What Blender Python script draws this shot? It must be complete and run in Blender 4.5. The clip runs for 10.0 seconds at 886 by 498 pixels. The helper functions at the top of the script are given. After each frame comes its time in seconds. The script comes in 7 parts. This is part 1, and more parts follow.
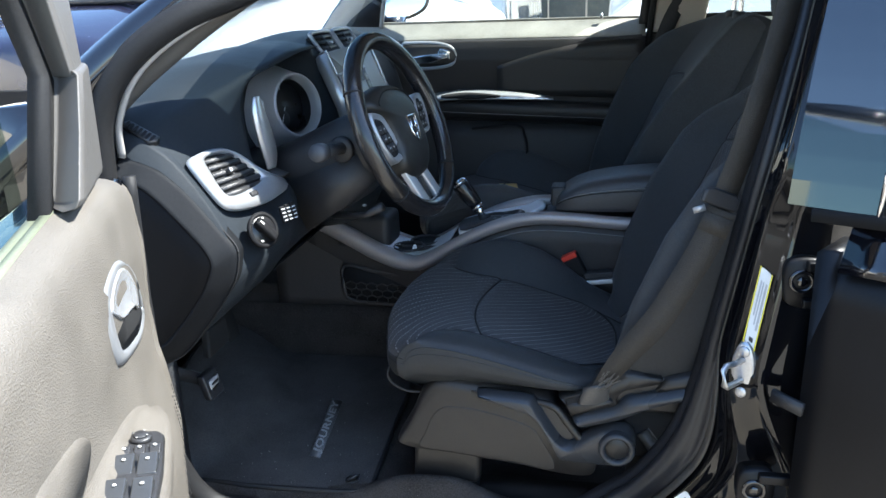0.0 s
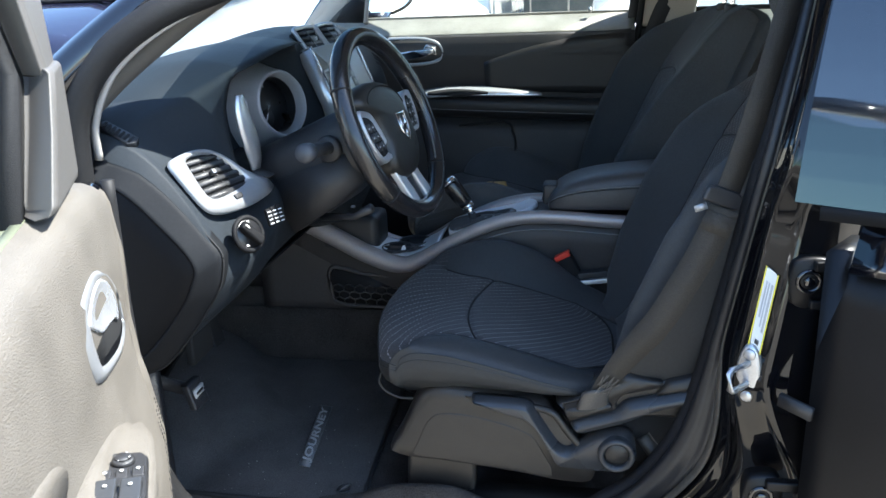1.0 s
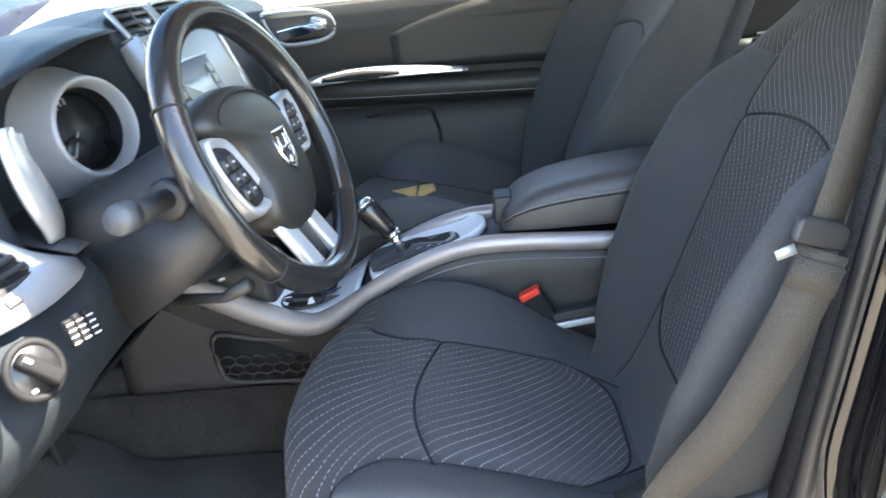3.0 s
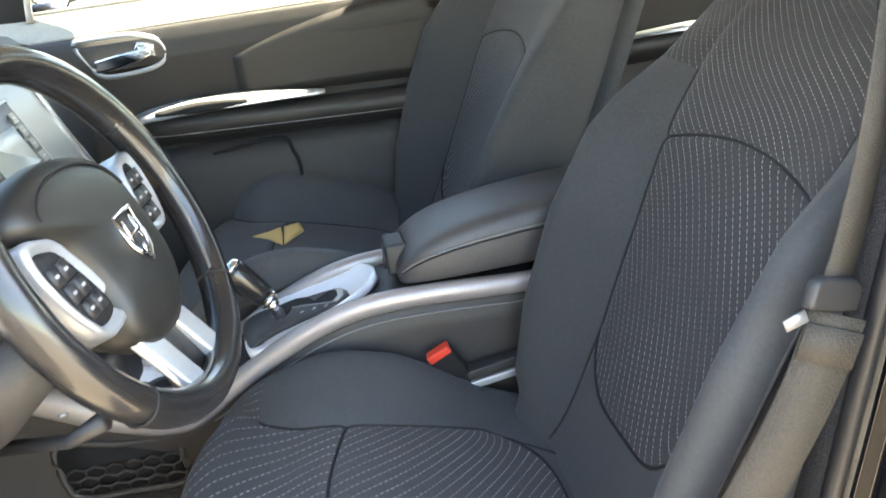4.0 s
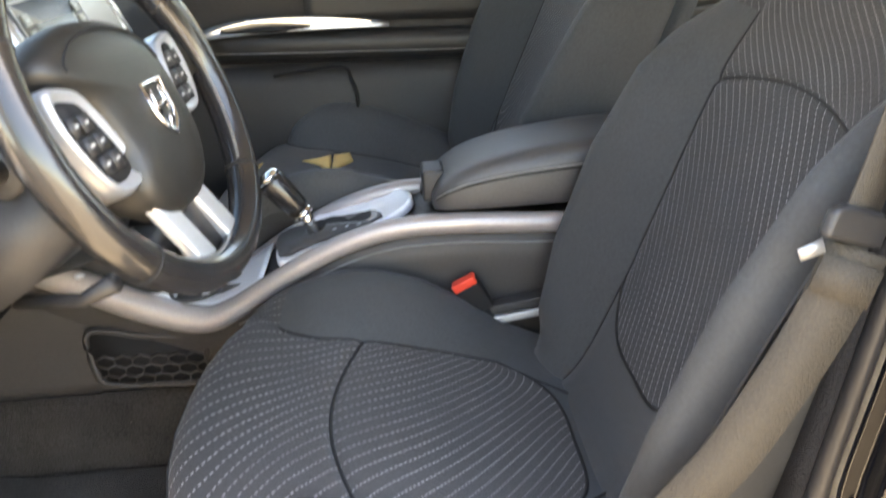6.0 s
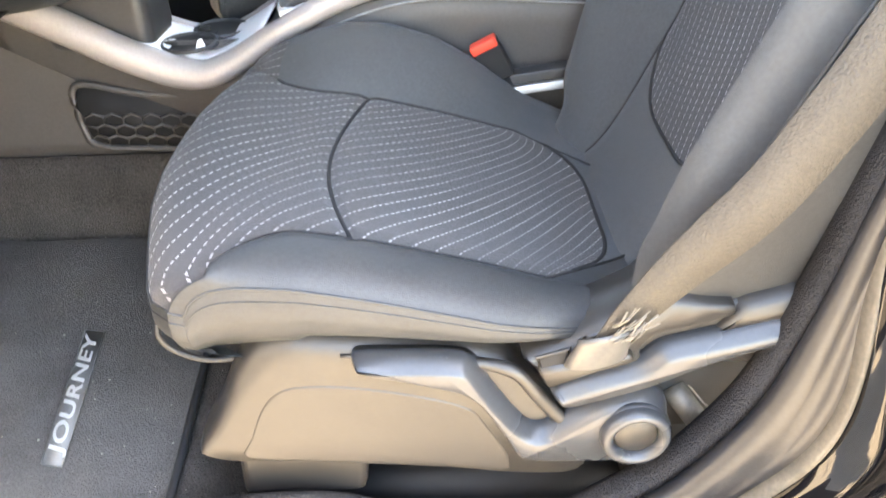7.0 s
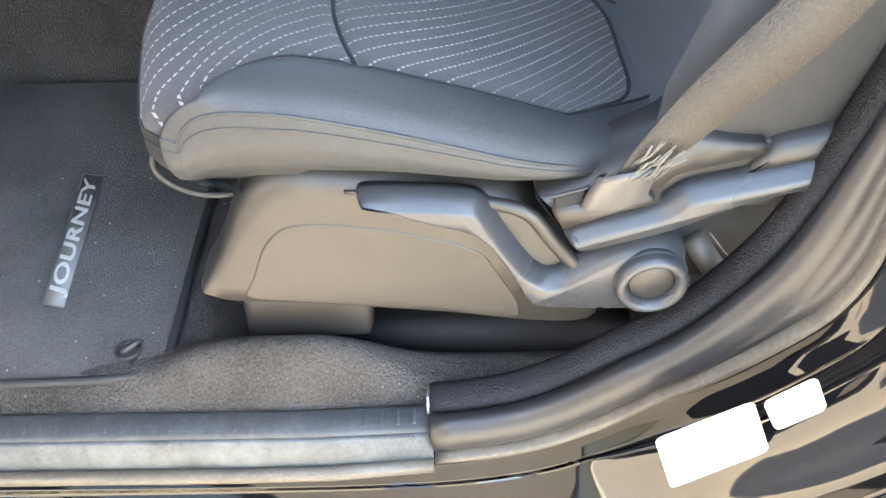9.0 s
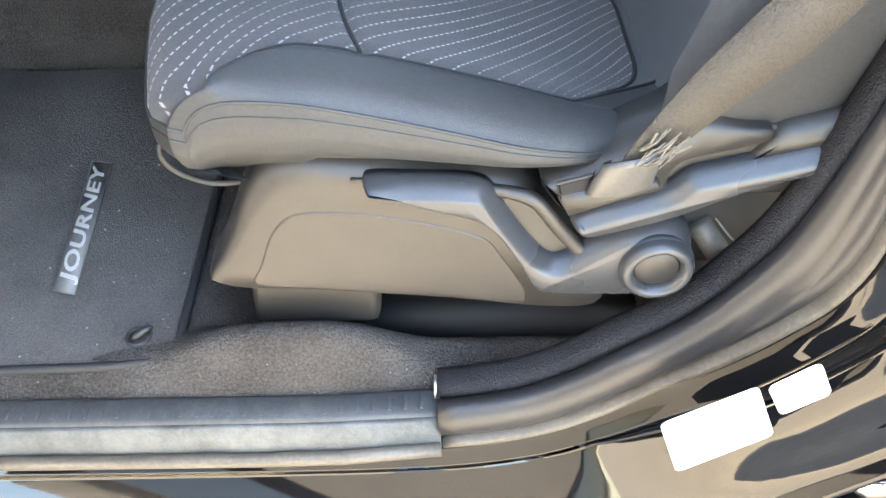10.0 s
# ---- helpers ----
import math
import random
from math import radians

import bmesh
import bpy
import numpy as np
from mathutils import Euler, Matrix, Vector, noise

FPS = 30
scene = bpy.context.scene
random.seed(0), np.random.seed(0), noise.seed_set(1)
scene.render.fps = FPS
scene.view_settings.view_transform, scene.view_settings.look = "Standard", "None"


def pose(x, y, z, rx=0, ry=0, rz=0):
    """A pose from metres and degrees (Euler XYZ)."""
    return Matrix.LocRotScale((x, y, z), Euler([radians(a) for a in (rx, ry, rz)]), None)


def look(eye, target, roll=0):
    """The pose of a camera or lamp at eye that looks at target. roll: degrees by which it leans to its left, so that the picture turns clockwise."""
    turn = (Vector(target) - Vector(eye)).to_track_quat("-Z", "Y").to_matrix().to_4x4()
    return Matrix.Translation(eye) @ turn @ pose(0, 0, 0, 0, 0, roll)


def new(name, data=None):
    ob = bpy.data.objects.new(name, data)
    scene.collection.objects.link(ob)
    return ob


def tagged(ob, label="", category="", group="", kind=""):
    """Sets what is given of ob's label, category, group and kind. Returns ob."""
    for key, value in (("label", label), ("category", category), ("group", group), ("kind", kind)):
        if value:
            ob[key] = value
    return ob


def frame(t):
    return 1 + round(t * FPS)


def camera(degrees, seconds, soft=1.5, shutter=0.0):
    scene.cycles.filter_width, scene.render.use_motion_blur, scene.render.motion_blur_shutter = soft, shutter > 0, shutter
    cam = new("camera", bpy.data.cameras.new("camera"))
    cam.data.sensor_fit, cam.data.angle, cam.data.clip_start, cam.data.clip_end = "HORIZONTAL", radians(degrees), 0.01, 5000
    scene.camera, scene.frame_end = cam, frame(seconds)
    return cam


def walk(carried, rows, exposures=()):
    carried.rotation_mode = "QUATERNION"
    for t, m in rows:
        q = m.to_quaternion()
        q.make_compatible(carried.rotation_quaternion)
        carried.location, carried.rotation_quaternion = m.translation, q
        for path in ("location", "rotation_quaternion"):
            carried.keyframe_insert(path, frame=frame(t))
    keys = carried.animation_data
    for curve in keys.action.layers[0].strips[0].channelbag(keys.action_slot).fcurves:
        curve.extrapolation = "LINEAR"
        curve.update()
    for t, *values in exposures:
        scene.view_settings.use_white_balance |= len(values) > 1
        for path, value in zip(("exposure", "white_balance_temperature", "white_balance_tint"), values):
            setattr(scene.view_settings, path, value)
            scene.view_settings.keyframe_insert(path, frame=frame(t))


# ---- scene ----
cam = camera(57.4, 10.0, 1.5, 0.3)
PATH = [
    (0, (-0.028, -0.02, 1.48), (-0.404, 1.851, 0.88), -2.0),
    (0.5, (-0.036, -0.009, 1.481), (-0.401, 1.863, 0.879), -2.1),
    (1, (-0.055, 0.027, 1.475), (-0.389, 1.902, 0.866), -2.3),
    (1.5, (-0.047, 0.146, 1.476), (-0.395, 2.009, 0.837), -2.2),
    (2, (-0.047, 0.278, 1.45), (-0.428, 2.131, 0.801), -2.6),
    (2.2, (-0.044, 0.332, 1.439), (-0.438, 2.182, 0.789), -3.2),
    (3.3, (-0.185, 0.672, 1.449), (-0.176, 2.53, 0.707), -7.4),
    (3.5, (-0.199, 0.721, 1.457), (-0.101, 2.566, 0.692), -7.5),
    (4, (-0.209, 0.807, 1.46), (0.033, 2.648, 0.716), -8.2),
    (4.5, (-0.204, 0.837, 1.492), (0.078, 2.722, 0.885), -8.2),
    (5, (-0.206, 0.834, 1.528), (0.058, 2.737, 0.974), -7.6),
    (5.5, (-0.194, 0.82, 1.48), (-0.01, 2.708, 0.845), -7.2),
    (5.8, (-0.178, 0.803, 1.431), (-0.054, 2.66, 0.699), -5.2),
    (6, (-0.17, 0.783, 1.391), (-0.095, 2.619, 0.602), -3.9),
    (6.2, (-0.17, 0.774, 1.344), (-0.112, 2.584, 0.496), -3.0),
    (7.3, (-0.171, 0.825, 1.209), (-0.169, 2.451, 0.045), -1.3),
    (7.5, (-0.169, 0.829, 1.188), (-0.181, 2.437, -0.003), -1.1),
    (8, (-0.171, 0.823, 1.173), (-0.173, 2.36, -0.106), -0.3),
    (8.5, (-0.171, 0.824, 1.18), (-0.167, 2.336, -0.13), -0.6),
    (9, (-0.171, 0.821, 1.18), (-0.189, 2.308, -0.158), -1.3),
    (9.5, (-0.171, 0.819, 1.185), (-0.2, 2.288, -0.172), -1.8),
    (10, (-0.169, 0.821, 1.186), (-0.208, 2.278, -0.184), -2.1),
]
EXPOSURES = [(0, 2.1, 5850, 6), (1.5, 2.6, 5950, 6), (2.2, 3.5, 6200, 7), (3.4, 4.1, 7300, 8), (4.4, 4.3, 8200, 7), (5.0, 2.8, 8000, 7), (5.5, 2.75, 8100, 7), (6.2, 4.8, 9300, 14), (7.3, 5.3, 8500, 12), (8.0, 5.05, 8000, 10), (10, 4.75, 7600, 8)]
walk(cam, [(t, look(eye, target, roll)) for t, eye, target, roll in PATH], EXPOSURES)

# ---- light ----
SUN_FROM = Vector((0.586, 0.041, 0.809)).normalized()
world = bpy.data.worlds.new("sky")
scene.world = world
world.use_nodes = True
wn = world.node_tree.nodes
sky = wn.new("ShaderNodeTexSky")
sky.sky_type = "NISHITA"
sky.sun_disc = False
sky.sun_elevation = math.asin(SUN_FROM.z)
sky.sun_rotation = math.atan2(SUN_FROM.x, SUN_FROM.y)
sky.dust_density = 0.6
world.node_tree.links.new(sky.outputs["Color"], wn["Background"].inputs["Color"])
wn["Background"].inputs["Strength"].default_value = 0.12
sun = new("sun", bpy.data.lights.new("sun", "SUN"))
sun.data.energy = 5.0
sun.data.angle = radians(0.55)
sun.data.color = (1.0, 0.93, 0.82)
sun.matrix_world = look(SUN_FROM * 30, (0, 0, 0))


# ---- materials ----
def mat(name, col, rough=0.5, metal=0.0, vary=0.15, scale=40.0, bump=0.0, bscale=900.0, coat=0.0, spots=0.0, spec=0.5, sheen=0.0, dirt=None, bdist=0.001, dirty=0.47, coat_ior=1.5):
    """A surface with broad and fine variation of its colour and a fine relief."""
    m = bpy.data.materials.new(name)
    m.use_nodes = True
    n, l = m.node_tree.nodes, m.node_tree.links
    b = n["Principled BSDF"]
    b.inputs["Metallic"].default_value = metal
    b.inputs["Coat Weight"].default_value = coat
    b.inputs["Coat Roughness"].default_value = 0.03
    b.inputs["Coat IOR"].default_value = coat_ior
    b.inputs["Specular IOR Level"].default_value = spec
    b.inputs["Sheen Weight"].default_value = sheen
    co = n.new("ShaderNodeTexCoord")
    big = n.new("ShaderNodeTexNoise")
    big.inputs["Scale"].default_value = scale * 0.15
    big.inputs["Detail"].default_value = 4
    fine = n.new("ShaderNodeTexNoise")
    fine.inputs["Scale"].default_value = scale * 6
    fine.inputs["Detail"].default_value = 3
    l.new(co.outputs["Object"], big.inputs["Vector"])
    l.new(co.outputs["Object"], fine.inputs["Vector"])
    mx = n.new("ShaderNodeMath")
    mx.operation = "ADD"
    l.new(big.outputs["Fac"], mx.inputs[0])
    l.new(fine.outputs["Fac"], mx.inputs[1])
    ramp = n.new("ShaderNodeMapRange")
    ramp.inputs["From Min"].default_value = 0.6
    ramp.inputs["From Max"].default_value = 1.4
    ramp.inputs["To Min"].default_value = 1 - vary
    ramp.inputs["To Max"].default_value = 1 + vary
    l.new(mx.outputs[0], ramp.inputs["Value"])
    mul = n.new("ShaderNodeMix")
    mul.data_type = "RGBA"
    mul.blend_type = "MULTIPLY"
    mul.inputs["Factor"].default_value = 1.0
    mul.inputs[6].default_value = (*col, 1)
    l.new(ramp.outputs["Result"], mul.inputs[7])
    out = mul.outputs[2]
    if dirt:
        dn = n.new("ShaderNodeTexNoise")
        dn.inputs["Scale"].default_value = 14
        dn.inputs["Detail"].default_value = 8
        dn.inputs["Roughness"].default_value = 0.75
        l.new(co.outputs["Object"], dn.inputs["Vector"])
        dr = n.new("ShaderNodeMapRange")
        dr.inputs["From Min"].default_value = dirty
        dr.inputs["From Max"].default_value = dirty + 0.25
        l.new(dn.outputs["Fac"], dr.inputs["Value"])
        dm = n.new("ShaderNodeMix")
        dm.data_type = "RGBA"
        l.new(dr.outputs["Result"], dm.inputs["Factor"])
        l.new(out, dm.inputs[6])
        dm.inputs[7].default_value = (*dirt, 1)
        out = dm.outputs[2]
    if spots:
        vo = n.new("ShaderNodeTexVoronoi")
        vo.inputs["Scale"].default_value = spots
        l.new(co.outputs["Object"], vo.inputs["Vector"])
        sr = n.new("ShaderNodeMapRange")
        sr.inputs["From Min"].default_value = 0.05
        sr.inputs["From Max"].default_value = 0.03
        l.new(vo.outputs["Distance"], sr.inputs["Value"])
        sm = n.new("ShaderNodeMix")
        sm.data_type = "RGBA"
        l.new(sr.outputs["Result"], sm.inputs["Factor"])
        l.new(out, sm.inputs[6])
        sm.inputs[7].default_value = (0.35, 0.33, 0.28, 1)
        out = sm.outputs[2]
    l.new(out, b.inputs["Base Color"])
    rr = n.new("ShaderNodeMapRange")
    rr.inputs["To Min"].default_value = max(0.0, rough - 0.08 * (rough > 0.1))
    rr.inputs["To Max"].default_value = rough + 0.08 * (rough > 0.1)
    l.new(big.outputs["Fac"], rr.inputs["Value"])
    l.new(rr.outputs["Result"], b.inputs["Roughness"])
    if bump:
        bt = n.new("ShaderNodeTexNoise")
        bt.inputs["Scale"].default_value = bscale
        bt.inputs["Detail"].default_value = 2
        l.new(co.outputs["Object"], bt.inputs["Vector"])
        bp = n.new("ShaderNodeBump")
        bp.inputs["Strength"].default_value = bump
        bp.inputs["Distance"].default_value = bdist
        l.new(bt.outputs["Fac"], bp.inputs["Height"])
        l.new(bp.outputs["Normal"], b.inputs["Normal"])
    return m


def woven(name, base, thread, rough=0.9, pitch=0.0105, stitch=0.0072, sway_by=0.003, focus=(-0.25, -0.09), reach=0.62, sheen=0.10):
    """Dark woven cloth with rows of short pale stitches that sway, laid out in metres by the UV map."""
    m = mat(name, base, rough, vary=0.2, bump=0.5, bscale=1400, spec=0.2, sheen=sheen)
    n, l = m.node_tree.nodes, m.node_tree.links
    b = n["Principled BSDF"]
    old = b.inputs["Base Color"].links[0].from_socket
    uv = n.new("ShaderNodeUVMap")
    uv.uv_map = "UVMap"
    sep = n.new("ShaderNodeSeparateXYZ")
    l.new(uv.outputs["UV"], sep.inputs[0])

    def op(kind, a, c):
        k = n.new("ShaderNodeMath")
        k.operation = kind
        for i, v in enumerate((a, c)):
            if v is None:
                continue
            if isinstance(v, (int, float)):
                k.inputs[i].default_value = v
            else:
                l.new(v, k.inputs[i])
        return k.outputs[0]
    u, v = sep.outputs[0], sep.outputs[1]
    # the rows fan out from one point, and the stitches run along them
    du, dv = op("SUBTRACT", u, focus[0]), op("SUBTRACT", v, focus[1])
    sway = op("MULTIPLY", op("SINE", op("ADD", op("MULTIPLY", u, 13.0), op("MULTIPLY", v, 8.0)), None), sway_by)
    row = op("DIVIDE", op("ADD", op("MULTIPLY", op("ARCTAN2", dv, du), reach), sway), pitch)
    rf = op("FRACT", row, None)
    away = op("SQRT", op("ADD", op("MULTIPLY", du, du), op("MULTIPLY", dv, dv)), None)
    along = op("ADD", op("DIVIDE", away, stitch), op("MULTIPLY", op("FLOOR", row, None), 0.37))
    af = op("FRACT", along, None)
    line = op("LESS_THAN", op("ABSOLUTE", op("SUBTRACT", rf, 0.5), None), 0.058)
    dash = op("LESS_THAN", af, 0.60)
    patch = n.new("ShaderNodeTexNoise")
    patch.inputs["Scale"].default_value = 7.0
    l.new(uv.outputs["UV"], patch.inputs["Vector"])
    pf = n.new("ShaderNodeMapRange")
    pf.inputs["From Min"].default_value = 0.3
    pf.inputs["From Max"].default_value = 0.62
    pf.inputs["To Min"].default_value = 0.25
    l.new(patch.outputs["Fac"], pf.inputs["Value"])
    fac = op("MULTIPLY", op("MULTIPLY", line, dash), pf.outputs["Result"])
    mix = n.new("ShaderNodeMix")
    mix.data_type = "RGBA"
    l.new(fac, mix.inputs["Factor"])
    l.new(old, mix.inputs[6])
    mix.inputs[7].default_value = (*thread, 1)
    l.new(mix.outputs[2], b.inputs["Base Color"])
    return m


def pane(name, tint=(0.9, 0.95, 0.93)):
    """Thin window glass: clear, with a Fresnel gloss."""
    m = bpy.data.materials.new(name)
    m.use_nodes = True
    n, l = m.node_tree.nodes, m.node_tree.links
    n.remove(n["Principled BSDF"])
    tr = n.new("ShaderNodeBsdfTransparent")
    tr.inputs["Color"].default_value = (*tint, 1)
    gl = n.new("ShaderNodeBsdfGlossy")
    gl.inputs["Roughness"].default_value = 0.01
    fr = n.new("ShaderNodeFresnel")
    fr.inputs["IOR"].default_value = 1.45
    mix = n.new("ShaderNodeMixShader")
    l.new(fr.outputs[0], mix.inputs[0])
    l.new(tr.outputs[0], mix.inputs[1])
    l.new(gl.outputs[0], mix.inputs[2])
    l.new(mix.outputs[0], n["Material Output"].inputs["Surface"])
    return m


PLASTIC = mat("grained_black_plastic", (0.026, 0.026, 0.028), 0.42, bump=0.35, bscale=1500, vary=0.25)
DASHPAD = mat("soft_dash_skin", (0.021, 0.025, 0.030), 0.50, bump=0.3, bscale=1300, vary=0.15, spec=0.10)
SEATPLASTIC = mat("seat_shield_plastic", (0.0225, 0.0208, 0.0195), 0.34, bump=0.3, bscale=1600, vary=0.2, dirt=(0.031, 0.028, 0.025))
LEVERPLASTIC = mat("lever_plastic", (0.034, 0.036, 0.040), 0.28, bump=0.12, bscale=1600)
# black trim like the passenger door's, coloured paler for the sun on it
SUNLITSKIN = mat("sunlit_pale_door_trim", (0.118, 0.106, 0.091), 0.55, bump=0.9, bscale=520, bdist=0.0018, vary=0.22, scale=90)
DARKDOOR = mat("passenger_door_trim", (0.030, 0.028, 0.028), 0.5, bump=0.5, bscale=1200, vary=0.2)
DOORCLOTH = mat("smooth_door_vinyl", (0.022, 0.021, 0.021), 0.45, bump=0.3, bscale=1400, vary=0.15)
# dusty plastic, made far paler to carry the sunlit band of the door tops
DUSTYSUNTOP = mat("dusty_sunlit_pale", (0.27, 0.26, 0.225), 0.6, bump=0.6, bscale=700, bdist=0.0015, vary=0.35, scale=70, spots=50)
CLOTH = mat("plain_seat_cloth", (0.047, 0.050, 0.053), 0.80, vary=0.2, bump=0.5, bscale=1800, spec=0.3, sheen=0.10)
VINYL = mat("seat_side_vinyl", (0.033, 0.035, 0.037), 0.5, vary=0.25, bump=0.35, bscale=700, spec=0.35)
FINEWEAVE = woven("fine_woven_seat_cloth", (0.052, 0.050, 0.051), (0.29, 0.285, 0.28), sheen=0.12, pitch=0.0165, stitch=0.0072, focus=(1.0, 0.58), reach=0.95)
# the plain seat cloth made paler: window light on the passenger cushion
WINDOWLITCLOTH = mat("window_lit_seat_cloth", (0.072, 0.074, 0.077), 0.80, vary=0.2, bump=0.5, bscale=1800, spec=0.3, sheen=0.10)
# its base is lightened for the same window light
QUIETWEAVE = woven("quiet_woven_seat_cloth", (0.070, 0.072, 0.075), (0.14, 0.14, 0.14), pitch=0.0098, stitch=0.0068, focus=(0.66, 0.13), reach=0.40)
WEAVE = woven("woven_seat_cloth", (0.040, 0.040, 0.043), (0.25, 0.25, 0.255), focus=(0.98, 0.52), reach=0.72)
THREAD = mat("dark_thread", (0.008, 0.008, 0.009), 0.8)
PALETHREAD = mat("grey_thread", (0.22, 0.215, 0.21), 0.7)
LEATHER = mat("wheel_leather", (0.014, 0.014, 0.016), 0.24, vary=0.3, bump=0.12, bscale=600, coat=0.35, dirt=(0.026, 0.022, 0.018))
HUB = mat("wheel_hub_skin", (0.0165, 0.0156, 0.0143), 0.42, bump=0.3, bscale=1200)
ENDINSET = mat("dull_black_end_inset", (0.008, 0.008, 0.009), 0.6, bump=0.35, bscale=1500, vary=0.25, spec=0.15)
# black plastic darkened further: the roof's shade on the dash end
SHADEDEND = mat("shaded_black_end_panel", (0.010, 0.011, 0.013), 0.6, bump=0.35, bscale=1500, vary=0.25, spec=0.15)
ARMPAD = mat("armrest_vinyl", (0.060, 0.057, 0.057), 0.42, vary=0.2, bump=0.3, bscale=900, spec=0.6)
CONSOLEPLASTIC = mat("warm_black_console_plastic", (0.055, 0.050, 0.048), 0.5, bump=0.4, bscale=1200, vary=0.2)
SILVER = mat("silver_trim", (0.42, 0.43, 0.45), 0.36, metal=0.6, vary=0.06)
TRAYSILVER = mat("painted_silver_tray", (0.90, 0.91, 0.93), 0.35, metal=0.1, vary=0.05)
DIALSILVER = mat("painted_silver_cone", (0.36, 0.36, 0.37), 0.38, metal=0.15, vary=0.05)
BRIGHT = mat("bright_silver_trim", (0.62, 0.63, 0.65), 0.25, metal=0.6, vary=0.05)
CHROME = mat("chrome", (0.82, 0.82, 0.83), 0.06, metal=1.0, vary=0.03)
PIANO = mat("gloss_black_cover", (0.006, 0.007, 0.010), 0.08, vary=0.1, coat=1.0, coat_ior=1.85)
DULLBLACK = mat("shaded_black_paint", (0.006, 0.006, 0.007), 0.4, vary=0.3, spec=0.3)
JAMB = mat("glossy_jamb_paint", (0.004, 0.004, 0.005), 0.08, vary=0.2, spec=0.1, coat=1.0, coat_ior=1.5)
PAINT = mat("black_car_paint", (0.004, 0.004, 0.006), 0.12, vary=0.2, coat=1.0, coat_ior=1.6)
FELT = mat("grey_black_felt", (0.0255, 0.0255, 0.0277), 0.95, vary=0.5, scale=60, bump=1.0, bscale=500, bdist=0.003, spec=0.1)
DUSTYLIP = mat("dusty_tan_lip", (0.085, 0.074, 0.060), 0.5, vary=0.35, dirt=(0.035, 0.031, 0.027))
GLOSSRUBBER = mat("smooth_seal_rubber", (0.020, 0.020, 0.022), 0.38, vary=0.3, bump=0.2, bscale=300)
RUBBER = mat("door_seal_rubber", (0.012, 0.012, 0.013), 0.62, bump=0.3, bscale=600, vary=0.3, spec=0.3)
CARPET = mat("dark_carpet", (0.076, 0.070, 0.066), 0.95, vary=0.6, scale=55, bump=1.0, bscale=420, bdist=0.010, spots=60, spec=0.08)
MATPILE = mat("floor_mat_pile", (0.105, 0.100, 0.098), 0.95, vary=0.4, scale=60, bump=1.0, bscale=500, bdist=0.006, spots=45, spec=0.08)
BINDING = mat("mat_binding", (0.016, 0.016, 0.017), 0.6, bump=0.4, bscale=500)
BADGE = mat("grey_badge", (0.115, 0.113, 0.112), 0.45, vary=0.15)
LETTER = mat("pale_lettering", (0.42, 0.42, 0.41), 0.5, vary=0.1)
SILLBAND = mat("ribbed_sill_plastic", (0.034, 0.037, 0.040), 0.5, vary=0.35, bump=0.4, bscale=600, dirt=(0.085, 0.09, 0.09))
SILLSKIN = mat("scuffed_sill_plastic", (0.045, 0.050, 0.053), 0.5, vary=0.4, bump=0.6, bscale=400, dirt=(0.098, 0.106, 0.106), dirty=0.40)
WEB = mat("belt_webbing", (0.0459, 0.0391, 0.0306), 0.75, vary=0.35, scale=60, bump=0.9, bscale=450, bdist=0.002)
TAPE = mat("loose_grey_tape", (0.13, 0.12, 0.105), 0.35, vary=0.3)
RED = mat("red_button", (0.75, 0.06, 0.035), 0.35, vary=0.06)
STEEL = mat("zinc_steel", (0.55, 0.56, 0.58), 0.35, metal=0.9, vary=0.12)
STICKER = mat("white_sticker", (0.80, 0.80, 0.79), 0.5, vary=0.03)
YELLOW = mat("yellow_print", (0.75, 0.62, 0.05), 0.5, vary=0.05)
INK = mat("black_print", (0.02, 0.02, 0.02), 0.5)
GREYINK = mat("grey_print", (0.45, 0.45, 0.46), 0.5)
HEADLINER = mat("beige_headliner", (0.46, 0.40, 0.33), 0.85, vary=0.08, bump=0.4, bscale=900)
PILLARTRIM = mat("beige_pillar_trim", (0.50, 0.44, 0.37), 0.6, vary=0.08, bump=0.3, bscale=900)
DARKGREY = mat("dark_grey_frame_trim", (0.085, 0.080, 0.075), 0.55, vary=0.1, bump=0.3, bscale=900)
GREYTRIM = mat("grey_pillar_trim", (0.33, 0.31, 0.29), 0.6, vary=0.08, bump=0.3, bscale=900)
SCREEN = mat("grey_display", (0.42, 0.43, 0.38), 0.3, vary=0.05)
DIALFACE = mat("dial_face", (0.012, 0.012, 0.013), 0.3)
# near-black for black parts, and for shade put into recesses and undersides
BLACKSHADE = mat("black_and_recess_shade", (0.006, 0.006, 0.007), 0.8)
BLUEPAINT = mat("dark_blue_car_paint", (0.012, 0.013, 0.030), 0.25, vary=0.2, coat=1.0)
WHITEPAINT = mat("white_car_paint", (0.64, 0.64, 0.62), 0.25, vary=0.03, coat=0.6)
GREYWALL = mat("weathered_grey_metal", (0.13, 0.15, 0.14), 0.6, vary=0.3, dirt=(0.20, 0.20, 0.17))
ASPHALT = mat("dusty_concrete", (0.235, 0.208, 0.170), 0.9, vary=0.3, scale=6, bump=0.8, bscale=120, dirt=(0.18, 0.158, 0.128))
TYRE = mat("tyre_rubber", (0.02, 0.02, 0.02), 0.8, vary=0.2)
LAMP = mat("lamp_lens", (0.6, 0.6, 0.62), 0.1, vary=0.1)
PLASTER = mat("pale_plaster", (0.62, 0.56, 0.47), 0.9, vary=0.12, scale=3, bump=0.4, bscale=60)
GLASS = pane("window_glass", (0.78, 0.82, 0.80))
SCREENGLASS = pane("windscreen_glass", (0.80, 0.85, 0.85))
